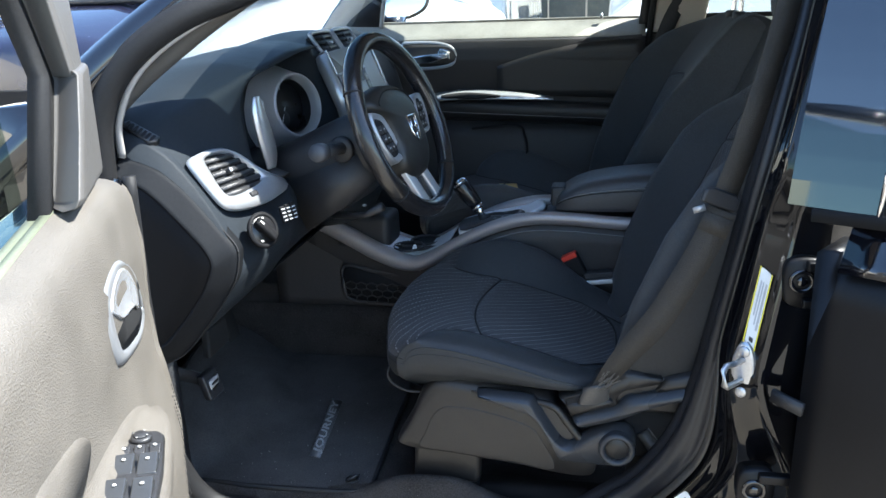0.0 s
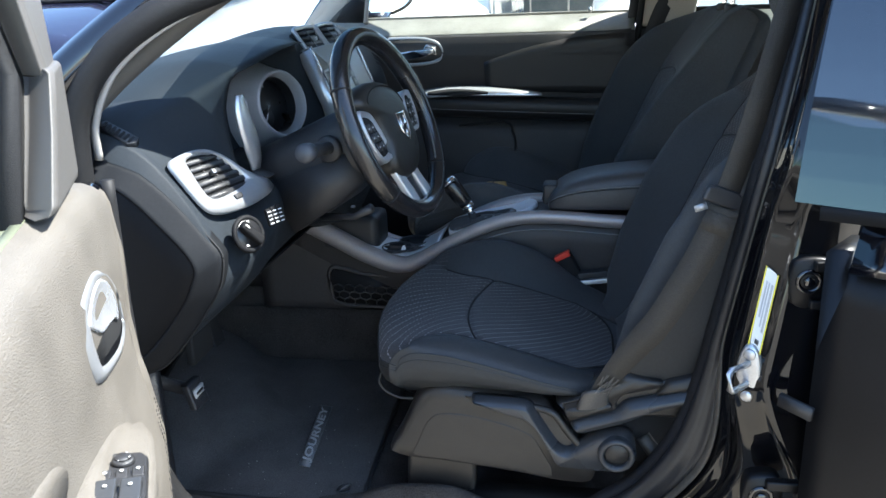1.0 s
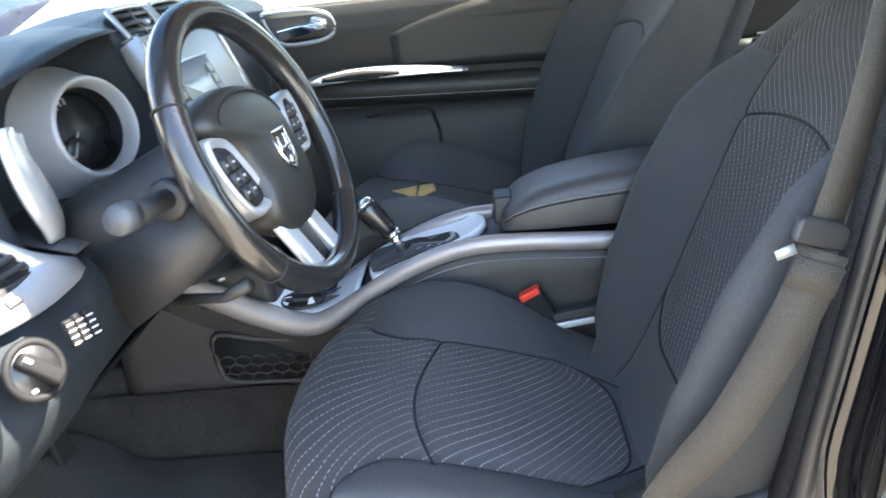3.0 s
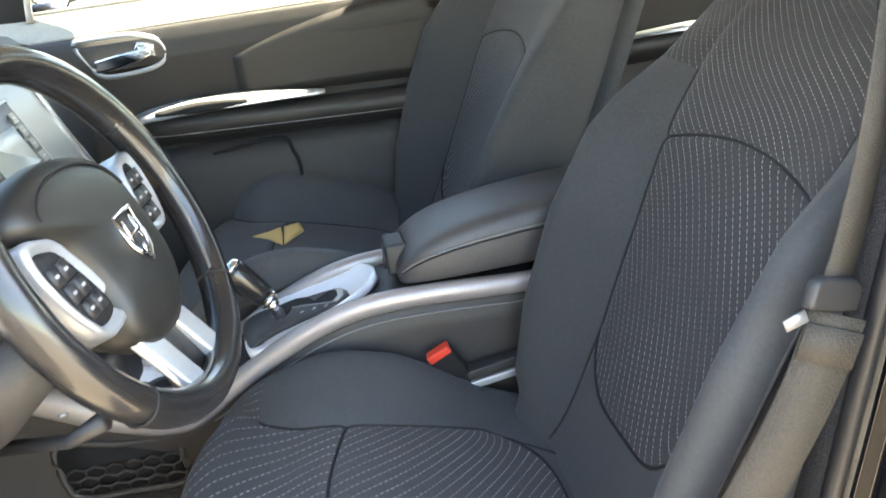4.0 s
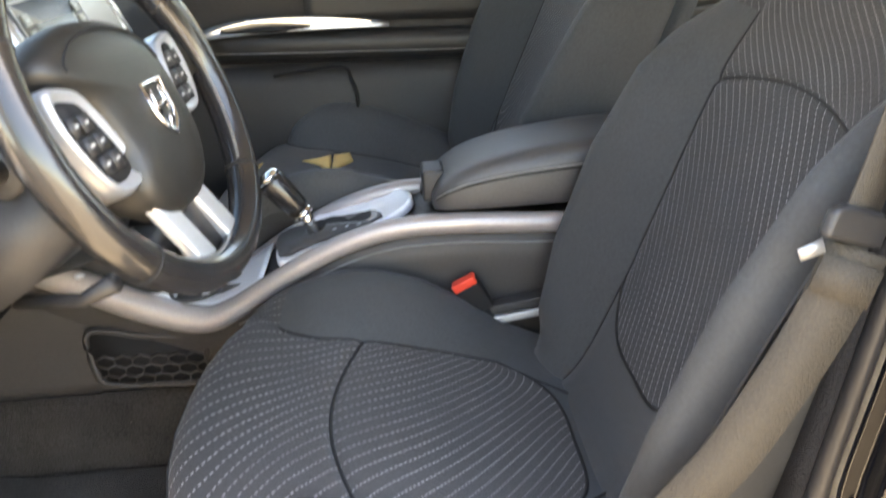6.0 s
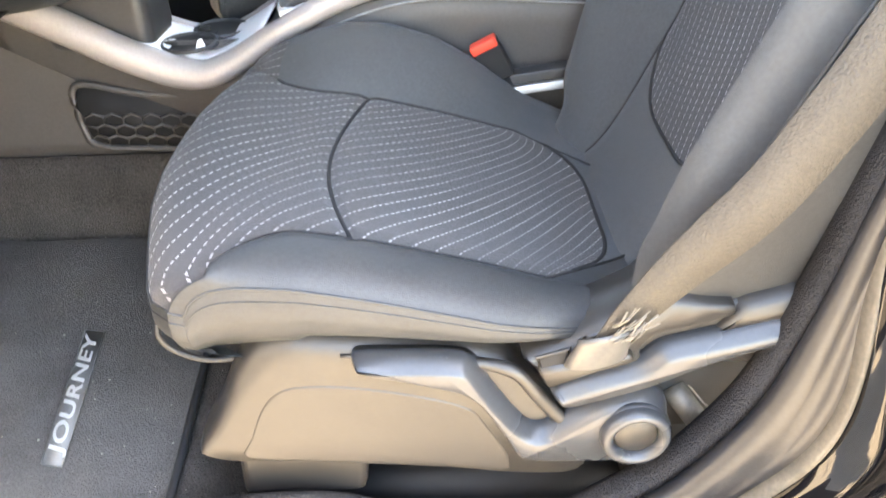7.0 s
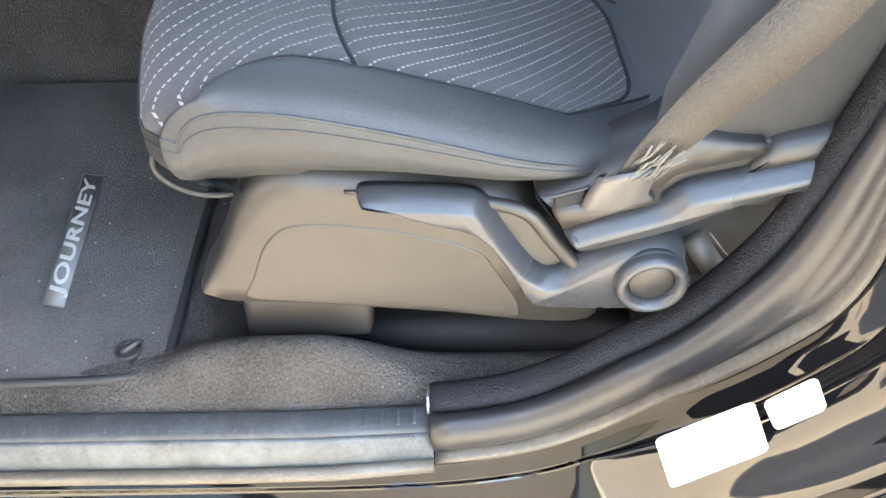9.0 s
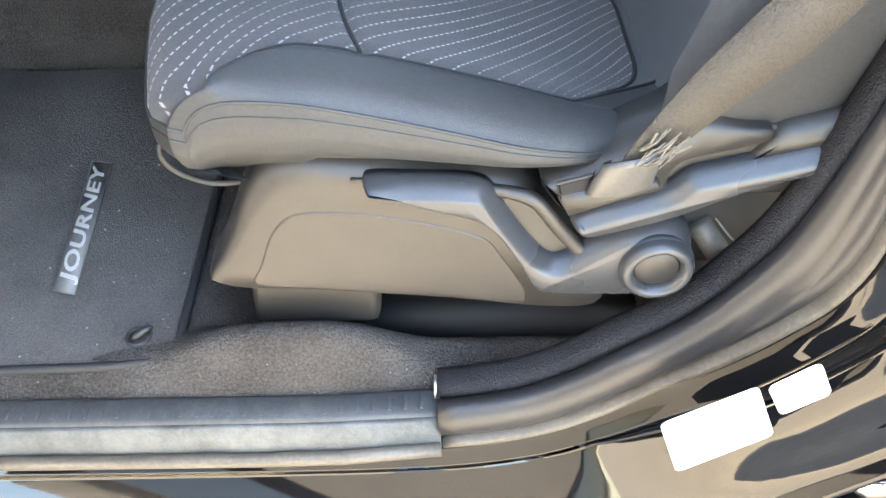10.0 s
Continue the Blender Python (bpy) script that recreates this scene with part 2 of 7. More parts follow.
# tint of an added band that weakens the sun on the dash
DIMBAND = pane("added_sun_dimming_band", (0.20, 0.25, 0.27))
TINTED = pane("tinted_glass", (0.30, 0.34, 0.34))
MIRROR = mat("mirror_glass", (0.85, 0.86, 0.87), 0.02, metal=1.0, vary=0.01)


# ---- building helpers ----
def obj(name, bm, material, parent=None, label="", smooth=True):
    me = bpy.data.meshes.new(name)
    bm.to_mesh(me)
    bm.free()
    me.materials.append(material)
    if smooth:
        me.shade_smooth()
    ob = new(name, me)
    if parent:
        ob.parent = parent
    if label:
        ob["label"] = label
    return ob


def part(name, bm, material, parent, label="", smooth=True):
    return obj(name, bm, material, parent, label, smooth)


def thing(name, label, category, group="", kind=""):
    return tagged(new(name), label, category, group, kind)


def soften(ob, width=0.003, segments=2, angle=35):
    m = ob.modifiers.new("soft_edges", "BEVEL")
    m.width, m.segments, m.limit_method, m.angle_limit = width, segments, "ANGLE", radians(angle)
    m.harden_normals = False
    w = ob.modifiers.new("weighted", "WEIGHTED_NORMAL")
    w.keep_sharp = False
    return ob


def cr(pts, n=8, closed=False):
    """A smooth curve through the points."""
    pts = [np.array(p, float) for p in pts]
    out = []
    m = len(pts)
    for i in range(m if closed else m - 1):
        p1, p2 = pts[i], pts[(i + 1) % m]
        p0 = pts[i - 1] if closed or i > 0 else 2 * p1 - p2
        p3 = pts[(i + 2) % m] if closed or i + 2 < m else 2 * p2 - p1
        for k in range(n):
            t = k / n
            out.append(0.5 * (2 * p1 + (p2 - p0) * t + (2 * p0 - 5 * p1 + 4 * p2 - p3) * t * t + (3 * p1 - p0 - 3 * p2 + p3) * t ** 3))
    if not closed:
        out.append(pts[-1])
    return out


def loft(rings, closed=True, caps=True):
    bm = bmesh.new()
    vs = [[bm.verts.new(tuple(p)) for p in r] for r in rings]
    n = len(rings[0])
    for a, b in zip(vs, vs[1:]):
        for i in range(n if closed else n - 1):
            j = (i + 1) % n
            bm.faces.new((a[i], a[j], b[j], b[i]))
    if caps and closed:
        bm.faces.new(list(reversed(vs[0])))
        bm.faces.new(vs[-1])
    bmesh.ops.recalc_face_normals(bm, faces=bm.faces)
    return bm


def tube(pts, r, n=10, closed=False, flat=1.0, up=(0, 0, 1)):
    """A round bar along the points; r is a number or one for each point; flat squashes it along its own up."""
    pts = [Vector(tuple(p)) for p in pts]
    rs = r if isinstance(r, (list, tuple)) else [r] * len(pts)
    rings = []
    for i, p in enumerate(pts):
        a = pts[i - 1] if i > 0 or closed else p
        b = pts[(i + 1) % len(pts)] if i + 1 < len(pts) or closed else p
        d = (b - a).normalized()
        side = d.cross(Vector(up))
        if side.length < 1e-4:
            side = d.cross(Vector((1, 0, 0)))
        side.normalize()
        u = side.cross(d)
        rings.append([p + side * rs[i] * math.cos(2 * math.pi * k / n) + u * rs[i] * flat * math.sin(2 * math.pi * k / n) for k in range(n)])
    if closed:
        rings.append(rings[0])
        bm = loft(rings, True, False)
        bmesh.ops.remove_doubles(bm, verts=bm.verts, dist=1e-6)
        return bm
    return loft(rings)


def strip(pts, width, thick, side=(0, 1, 0)):
    """A flat band along the points: width along side, thick across."""
    pts = [Vector(tuple(p)) for p in pts]
    rings = []
    for i, p in enumerate(pts):
        d = (pts[min(i + 1, len(pts) - 1)] - pts[max(i - 1, 0)]).normalized()
        s = side[i] if isinstance(side, list) else side
        s = Vector(s)
        s = (s - d * s.dot(d)).normalized()
        u = d.cross(s)
        w = width[i] if isinstance(width, list) else width
        rings.append([p + s * w / 2 + u * thick / 2, p - s * w / 2 + u * thick / 2, p - s * w / 2 - u * thick / 2, p + s * w / 2 - u * thick / 2])
    return loft(rings)


def box(x0, x1, y0, y1, z0, z1):
    return loft([[(x0, y0, z0), (x1, y0, z0), (x1, y1, z0), (x0, y1, z0)], [(x0, y0, z1), (x1, y0, z1), (x1, y1, z1), (x0, y1, z1)]])


def plate(poly, v0, v1, axis="y"):
    """A flat outline with a thickness: from (x, z) pairs along y, (y, z) along x or (x, y) along z."""
    put = {"y": lambda a, b, v: (a, v, b), "x": lambda a, b, v: (v, a, b), "z": lambda a, b, v: (a, b, v)}[axis]
    return loft([[put(a, b, v0) for a, b in poly], [put(a, b, v1) for a, b in poly]])


def disc(c, n, r, thick, seg=28):
    """A round slab at c that faces along n."""
    n = Vector(n).normalized()
    a = n.orthogonal().normalized()
    b = n.cross(a)
    c = Vector(c)
    ring = lambda k, rr: [c + n * k + (a * math.cos(2 * math.pi * i / seg) + b * math.sin(2 * math.pi * i / seg)) * rr for i in range(seg)]
    e = min(thick * 0.3, r * 0.2)
    return loft([ring(0, r), ring(thick - e, r), ring(thick, r - e)])


def torus(c, n, R, r, seg=40, sec=10, squash=1.0):
    n = Vector(n).normalized()
    a = n.orthogonal().normalized()
    b = n.cross(a)
    c = Vector(c)
    rings = []
    for i in range(seg + 1):
        t = 2 * math.pi * i / seg
        d = a * math.cos(t) + b * math.sin(t)
        rings.append([c + d * (R + r * math.cos(2 * math.pi * k / sec)) + n * r * squash * math.sin(2 * math.pi * k / sec) for k in range(sec)])
    bm = loft(rings, True, False)
    bmesh.ops.remove_doubles(bm, verts=bm.verts, dist=1e-6)
    return bm


def sheet(fn, us, vs, thick=0.0, uv=None):
    """A surface fn(u, v), optionally with a thickness away from its normal, and a UV map in metres."""
    bm = bmesh.new()
    g = [[bm.verts.new(tuple(fn(u, v))) for v in vs] for u in us]
    lay = bm.loops.layers.uv.new("UVMap") if uv else None
    for i in range(len(us) - 1):
        for j in range(len(vs) - 1):
            f = bm.faces.new((g[i][j], g[i + 1][j], g[i + 1][j + 1], g[i][j + 1]))
            if uv:
                for lo, (a, b) in zip(f.loops, ((i, j), (i + 1, j), (i + 1, j + 1), (i, j + 1))):
                    lo[lay].uv = uv(us[a], vs[b])
    door_side = Vector((-0.5, 0.3, 1.6))
    if not thick:
        # single panes face the driver's door opening
        bm.normal_update()
        if sum(f.normal.dot((door_side - f.calc_center_median()).normalized()) for f in bm.faces) < 0:
            bmesh.ops.reverse_faces(bm, faces=bm.faces[:])
    if thick:
        # the second skin lies on the side away from the driver's door opening
        bm.normal_update()
        facing = sum(f.normal.dot((door_side - f.calc_center_median()).normalized()) for f in bm.faces)
        k = -thick if facing > 0 else thick
        nu, nv = len(us), len(vs)
        h = [[bm.verts.new(w.co + w.normal * k) for w in row] for row in g]
        for i in range(nu - 1):
            for j in range(nv - 1):
                bm.faces.new((h[i][j], h[i][j + 1], h[i + 1][j + 1], h[i + 1][j]))
        rim = [(i, 0) for i in range(nu)] + [(nu - 1, j) for j in range(1, nv)] + [(i, nv - 1) for i in range(nu - 2, -1, -1)] + [(0, j) for j in range(nv - 2, 0, -1)]
        for (a, b), (c, d) in zip(rim, rim[1:] + rim[:1]):
            bm.faces.new((g[a][b], h[a][b], h[c][d], g[c][d]))
        bmesh.ops.recalc_face_normals(bm, faces=bm.faces)
    return bm


def lerp(x, xs, ys):
    return float(np.interp(x, xs, ys))


def words(text, size, material, m, parent, name="lettering", depth=0.0004, shear=0.0, space=1.0, bold=0.0):
    cu = bpy.data.curves.new(name, "FONT")
    cu.body, cu.size, cu.extrude, cu.align_x, cu.align_y, cu.shear, cu.space_character = text, size, depth, "CENTER", "CENTER", shear, space
    cu.offset = bold
    tmp = bpy.data.objects.new(name, cu)
    scene.collection.objects.link(tmp)
    bpy.context.view_layer.update()
    me = bpy.data.meshes.new_from_object(tmp.evaluated_get(bpy.context.evaluated_depsgraph_get()))
    bpy.data.objects.remove(tmp)
    me.materials.clear()
    me.materials.append(material)
    ob = new(name, me)
    ob.matrix_world = m
    ob.parent = parent
    return ob


# ---- ground and surroundings ----
tagged(obj("ground", sheet(lambda u, v: (u, v, 0.0), np.linspace(-400, 400, 30), np.linspace(-400, 400, 30)), ASPHALT),
       "dusty pale concrete yard the car stands on", "ground", kind="structure")

# ---- car shell: floor, sill, pillars, roof ----
MID = 2.0                               # the car's centre line
body = thing("car_body", "glossy black painted car body with open doors", "car body", kind="structure")
part("floor_pan", box(-1.15, 2.4, 1.34, 2.72, 0.30, 0.385), BLACKSHADE, body)
# painted rocker below the door opening, in profile from the cabin outwards
OPEN = cr([(-1.0, 0.012), (-0.45, 0.012), (-0.22, 0.018), (-0.118, 0.034), (-0.059, 0.062), (-0.005, 0.103), (0.045, 0.142), (0.088, 0.196), (0.123, 0.261), (0.153, 0.366), (0.178, 0.500), (0.225, 0.750), (0.285, 1.010), (0.305, 1.130)], 6)


def tumble(h):
    """How far the body side leans inwards at a height above the sill."""
    return 0.0 if h < 0.75 else 0.16 * ((h - 0.75) / 0.45) ** 1.3


def along_opening(prof, start=-2.0, upright=None):
    """Sweeps a section, pairs of (outwards from the opening's edge, y), along the door opening's lower and rear edge; it may change into another one on the upright pillar."""
    rings = []
    for i, p in enumerate(OPEN):
        if p[0] < start:
            continue
        a, b = OPEN[max(i - 1, 0)], OPEN[min(i + 1, len(OPEN) - 1)]
        t = (b - a) / np.linalg.norm(b - a)
        nx, nz = t[1], -t[0]
        k = max(0.0, min(1.0, (0.05 - p[0]) / 0.12))
        up = max(0.0, min(1.0, (p[1] - 0.22) / 0.24))
        up = up * up * (3 - 2 * up)
        lay = lambda o, y: y + (1.326 - 0.75 * (o - 0.06) - y) * k if 0.06 <= o < 0.206 else y
        ring = []
        for j, (o, y) in enumerate(prof):
            y = lay(o, y) + tumble(p[1]) - 0.055 * max(0.0, min(1.0, (o - 0.036) / 0.004)) * max(0.0, min(1.0, (p[1] - 0.12) / 0.3))
            if upright:
                o2, y2 = upright[j]
                y2 += tumble(p[1]) + 0.15 * (p[1] - 0.608) * max(0.0, min(1.0, (1.30 - y2) / 0.05)) * (p[1] < 0.75)
                o, y = o + (o2 - o) * up, y + (y2 - y) * up
            ring.append((p[0] + nx * o, y, 0.452 + p[1] + nz * o))
        rings.append(ring)
    return rings


# rubber seal round the opening: flat flange cover, round bulb and lip
part("door_seal", loft(along_opening([(-0.002, 1.386), (-0.006, 1.376), (-0.007, 1.360), (-0.002, 1.350), (0.012, 1.352), (0.020, 1.372), (0.020, 1.386)], -0.215)), FELT, body, "felt-covered door seal flange")
part("seal_bulb", loft(along_opening([(0.021 + 0.023 * math.cos(t), 1.336 + 0.018 * math.sin(t)) for t in np.linspace(0, 2 * math.pi, 16, endpoint=False)], -0.215, [(0.010 + 0.009 * math.cos(t), 1.346 + 0.010 * math.sin(t)) for t in np.linspace(0, 2 * math.pi, 16, endpoint=False)])), GLOSSRUBBER, body, "smooth black rubber bulb")
part("seal_lip", loft(along_opening([(0.036, 1.346), (0.044, 1.328), (0.046, 1.320), (0.050, 1.316), (0.053, 1.322), (0.050, 1.346)], -0.215, [(0.013, 1.348), (0.016, 1.338), (0.018, 1.334), (0.021, 1.332), (0.023, 1.336), (0.021, 1.348)])), DUSTYLIP, body, "dusty tan seal lip")
# painted body side behind the seal, stepped like pressed steel
part("rocker_panel", loft(along_opening([(0.040, 1.352), (0.060, 1.320), (0.070, 1.308), (0.078, 1.304), (0.082, 1.296), (0.079, 1.288), (0.084, 1.276), (0.092, 1.266), (0.104, 1.259), (0.150, 1.256), (0.182, 1.253), (0.190, 1.248), (0.194, 1.238), (0.199, 1.234), (0.206, 1.240), (0.208, 1.262), (0.20, 1.36)], -2.0, [(0.018, 1.352), (0.018, 1.325), (0.026, 1.323), (0.024, 1.300), (0.020, 1.288), (0.026, 1.2865), (0.023, 1.270), (0.012, 1.245), (0.014, 1.2375), (0.020, 1.235), (0.040, 1.227), (0.048, 1.222), (0.054, 1.215), (0.062, 1.219), (0.085, 1.216), (0.13, 1.214), (0.13, 1.36)])), JAMB, body, "glossy black painted door frame")
part("rocker_base", box(-1.3, 2.4, 1.31, 1.42, 0.20, 0.30), PAINT, body)

# scuffed sill plate with ribs
sill = thing("sill_plate", "scuffed black plastic door sill plate with short ribs", "sill plate")
SILLX = ((-1.05, 0.0), (-0.6, 0.0), (-0.32, 0.002), (-0.192, 0.010))
band = [(1.366, 0.444), (1.363, 0.457), (1.356, 0.461), (1.332, 0.4585), (1.328, 0.4555), (1.328, 0.420), (1.366, 0.420)]
face = [(1.3282, 0.4545), (1.324, 0.449), (1.318, 0.432), (1.316, 0.424), (1.316, 0.405), (1.3282, 0.405)]
part("ribbed_band", loft([[(x, y, z + dz) for y, z in band] for x, dz in SILLX]), SILLBAND, sill)
part("scuffed_face", loft([[(x, y, z + dz) for y, z in face] for x, dz in SILLX]), SILLSKIN, sill, "pale scuffed outer face")
part("lip", tube([(-1.05, 1.310, 0.412), (-0.40, 1.310, 0.413), (-0.30, 1.310, 0.416), (-0.192, 1.312, 0.427)], 0.0085, 8), DUSTYLIP, sill, "dusty edge lip")
rib = None
for i in range(44):
    bm = box(-0.0016, 0.0016, -0.010, 0.010, 0, 0.0018)
    if rib is None:
        rib = part("rib", bm, SILLBAND, sill, smooth=False)
        first = rib
    else:
        bm.free()
        first = new("rib", rib.data)
        first.parent = sill
    first.location = (-0.212 - i * 0.0175, 1.345, 0.4588 + 0.010 * max(0.0, 1 - i / 7))
part("clip", tube([(-0.197, 1.368, 0.476), (-0.197, 1.366, 0.486), (-0.197, 1.352, 0.484), (-0.197, 1.346, 0.472)], 0.0016, 6), STEEL, sill)

# white stickers low on the pillar
def sticker(name, label, pts, inks):
    th = thing(name, label, "sticker")
    c = sum((Vector(p) for p in pts), Vector()) / 4
    n = (Vector(pts[1]) - Vector(pts[0])).cross(Vector(pts[3]) - Vector(pts[0])).normalized()
    if n.y > 0:
        n = -n
    bm = bmesh.new()
    P0, EX, EY = Vector(pts[0]), Vector(pts[1]) - Vector(pts[0]), Vector(pts[3]) - Vector(pts[0])
    skew = Vector(pts[2]) - Vector(pts[1]) - EY
    rx, ry = 0.007 / EX.length, 0.007 / EY.length
    vs = []
    for cu, cv, a0 in ((rx, ry, 180), (1 - rx, ry, 270), (1 - rx, 1 - ry, 0), (rx, 1 - ry, 90)):
        for k in range(5):
            t = radians(a0 + k * 22.5)
            u, v = cu + rx * math.cos(t), cv + ry * math.sin(t)
            vs.append(bm.verts.new(P0 + EX * u + EY * v + skew * u * v + n * 0.0012))
    bm.faces.new(vs)
    bmesh.ops.solidify(bm, geom=bm.faces[:], thickness=0.0006)
    part("paper", bm, STICKER, th, smooth=False)
    o, ex, ey = Vector(pts[0]), Vector(pts[1]) - Vector(pts[0]), Vector(pts[3]) - Vector(pts[0])
    for u0, u1, v0, v1, m in inks:
        bm = bmesh.new()
        vs = [bm.verts.new(o + ex * u + ey * v + n * 0.0022) for u, v in ((u0, v0), (u1, v0), (u1, v1), (u0, v1))]
        bm.faces.new(vs)
        part("printed_bar", bm, m, th, smooth=False)
    return th


# roof, front and rear of the shell
roof = thing("roof", "black painted car roof with a beige headliner", "car roof", kind="structure")
RX = [-0.42, -0.2, 0.3, 1.0, 1.7, 2.3]
FARZ = 0.075
RZ = [1.640, 1.685, 1.715, 1.72, 1.69, 1.62]
part("roof_panel", sheet(lambda u, v: (u - 0.10 * (1 - v * v) * max(0.0, (0.3 - u) / 0.72), MID + 0.60 * v, lerp(u, RX, RZ) - 0.05 * v * v + 0.03 + FARZ * max(0, v)), np.linspace(-0.42, 2.3, 18), np.linspace(-1, 1, 13), 0.01), PAINT, roof)
part("headliner", sheet(lambda u, v: (u - 0.10 * (1 - v * v) * max(0.0, (0.3 - u) / 0.70), MID + 0.56 * v, lerp(u, RX, RZ) - 0.05 * v * v - 0.01 + FARZ * max(0, v)), np.linspace(-0.40, 2.25, 18), np.linspace(-1, 1, 13), 0.01), HEADLINER, roof)
for sgn in (-1, 1):
    rail = [(-0.42, MID + sgn * 0.585, 1.605), (0.3, MID + sgn * 0.60, 1.675), (1.0, MID + sgn * 0.60, 1.68), (1.7, MID + sgn * 0.59, 1.65), (2.3, MID + sgn * 0.57, 1.58)]
    rail = [(x, y, z + FARZ * (sgn > 0)) for x, y, z in rail]
    part("roof_rail", tube(cr(rail, 6), 0.038, 10, flat=0.8), PAINT, roof)
    part("rail_trim", tube([(x, y - sgn * 0.035, z - 0.012) for x, y, z in cr(rail, 6)], 0.030, 8), HEADLINER, roof)
    # windscreen pillars, outside paint and inside trim
    pil = cr([(-0.42, MID + sgn * 0.585, 1.605), (-0.62, MID + sgn * 0.665, 1.515), (-0.80, MID + sgn * 0.745, 1.385), (-0.93, MID + sgn * 0.80, 1.26), (-1.10, MID + sgn * 0.83, 1.12)], 6)
    if sgn > 0:
        pil = cr([(-0.42, 2.62, 1.735), (-0.54, 2.655, 1.695), (-0.66, 2.695, 1.625), (-0.79, 2.73, 1.520), (-0.91, 2.765, 1.41), (-1.10, 2.82, 1.18)], 6)
    part("windscreen_pillar", tube([(x - 0.02, y - 0.035, z + 0.012) for x, y, z in pil] if sgn < 0 else pil, 0.045 if sgn < 0 else 0.055, 10, flat=0.8), PAINT, roof)
    part("pillar_cover", tube([(x + 0.012, y - sgn * 0.035, z - 0.004) for x, y, z in pil], 0.044 if sgn > 0 else 0.022, 10), PILLARTRIM if sgn > 0 else DARKGREY, roof)
part("header", tube([(-0.425 - 0.10 * (1 - v * v), MID + 0.60 * v, 1.632 - 0.03 * v * v + FARZ * max(0, v) ** 2) for v in np.linspace(-1, 1, 11)], 0.042, 10, flat=0.7), PAINT, roof)
# rubber seal down the driver's windscreen pillar to the hinge post
part("door_seal", tube(cr([(-0.40, 1.400, 1.600), (-0.585, 1.290, 1.505), (-0.70, 1.225, 1.455), (-0.79, 1.195, 1.385), (-0.838, 1.185, 1.300), (-0.852, 1.190, 1.200), (-0.86, 1.20, 1.00), (-0.86, 1.23, 0.75), (-0.82, 1.29, 0.52), (-0.72, 1.335, 0.462)], 7), 0.023, 10), RUBBER, roof)
part("door_seal_flange", strip(cr([(-0.40, 1.425, 1.59), (-0.56, 1.305, 1.500), (-0.675, 1.235, 1.447), (-0.765, 1.205, 1.380), (-0.812, 1.198, 1.300), (-0.822, 1.205, 1.235)], 6), 0.012, 0.006, (1, 0, -1)), GREYTRIM, roof)
# hinge post and front wing
post = thing("hinge_post", "black painted hinge post and front wing", "car body", kind="structure")
part("post_panel", loft([[(-0.99, 1.12, z), (-0.875, 1.165, z), (-0.87, 1.22, z), (-0.88, 1.32, z), (-1.0, 1.33, z)] for z in (0.25, 0.5, 0.9, 1.25, 1.33)]), PAINT, post)
part("front_wing", sheet(lambda u, v: (-0.96 - 0.95 * u, 1.115 + 0.10 * v ** 3 + 0.03 * u * u, 0.55 + 0.66 * v - 0.08 * u * v), np.linspace(0, 1, 12), np.linspace(0, 1, 12), 0.006), PAINT, post)
part("bonnet", sheet(lambda u, v: (-1.22 - 0.95 * u, 1.22 + 1.56 * v, 1.20 - 0.16 * u * u - 0.10 * (2 * v - 1) ** 2), np.linspace(0, 1, 12), np.linspace(0, 1, 14), 0.006), PAINT, post)
ws = thing("windscreen", "curved car windscreen with an added sun-dimming band", "windscreen", kind="structure")
part("pane", sheet(lambda u, v: (-1.30 + 0.88 * u - 0.10 * (1 - (2 * v - 1) ** 2), MID + (2 * v - 1) * (0.80 - 0.22 * u), 1.16 + 0.455 * u), np.linspace(0, 0.74, 8), np.linspace(0, 1, 14)), SCREENGLASS, ws)
# added upper strip of dark glass, there to shade the dash top
part("pane", sheet(lambda u, v: (-1.30 + 0.88 * u - 0.10 * (1 - (2 * v - 1) ** 2), MID + (2 * v - 1) * (0.80 - 0.22 * u), 1.16 + 0.455 * u), np.linspace(0.74, 1, 4), np.linspace(0, 1, 14)), DIMBAND, ws, "dark band added to keep the sun off the dashboard")
cowl = thing("cowl", "black plastic cowl below the windscreen", "cowl", kind="structure")
part("cowl_panel", sheet(lambda u, v: (-1.42 + 0.20 * u, MID + (2 * v - 1) * 0.80, 1.13 + 0.02 * u - 0.02 * (2 * v - 1) ** 2), np.linspace(0, 1, 4), np.linspace(0, 1, 12), 0.01), PLASTIC, cowl)
firewall = thing("firewall", "dark carpeted firewall", "firewall", kind="structure")
part("panel", box(-1.28, -1.16, 1.22, 2.78, 0.28, 1.14), CARPET, firewall)
part("toe_board", sheet(lambda u, v: (-1.17 + 0.27 * u, 1.35 + 1.3 * v, 0.66 - 0.26 * u), np.linspace(0, 1, 4), np.linspace(0, 1, 6), 0.02), CARPET, firewall)
# rear end and passenger-side rear
rear = thing("tailgate", "dark closed tailgate with its window", "tailgate", kind="structure")
part("panel", box(2.30, 2.38, 1.25, 2.75, 0.3, 1.15), DARKDOOR, rear)
g = part("pane", sheet(lambda u, v: (2.36 - 0.1 * u, 1.3 + 1.4 * v, 1.15 + 0.45 * u), [0, 1], [0, 1]), TINTED, rear)
part("quarter_panel", box(1.55, 2.34, 2.64, 2.72, 0.3, 1.18), DARKDOOR, rear)
part("quarter_panel", box(1.55, 2.34, 1.28, 1.36, 0.3, 1.18), PAINT, rear)
g = part("pane", sheet(lambda u, v: (1.62 + 0.68 * u, 2.68 - 0.09 * v, 1.18 + 0.46 * v), [0, 1], [0, 1]), TINTED, rear)
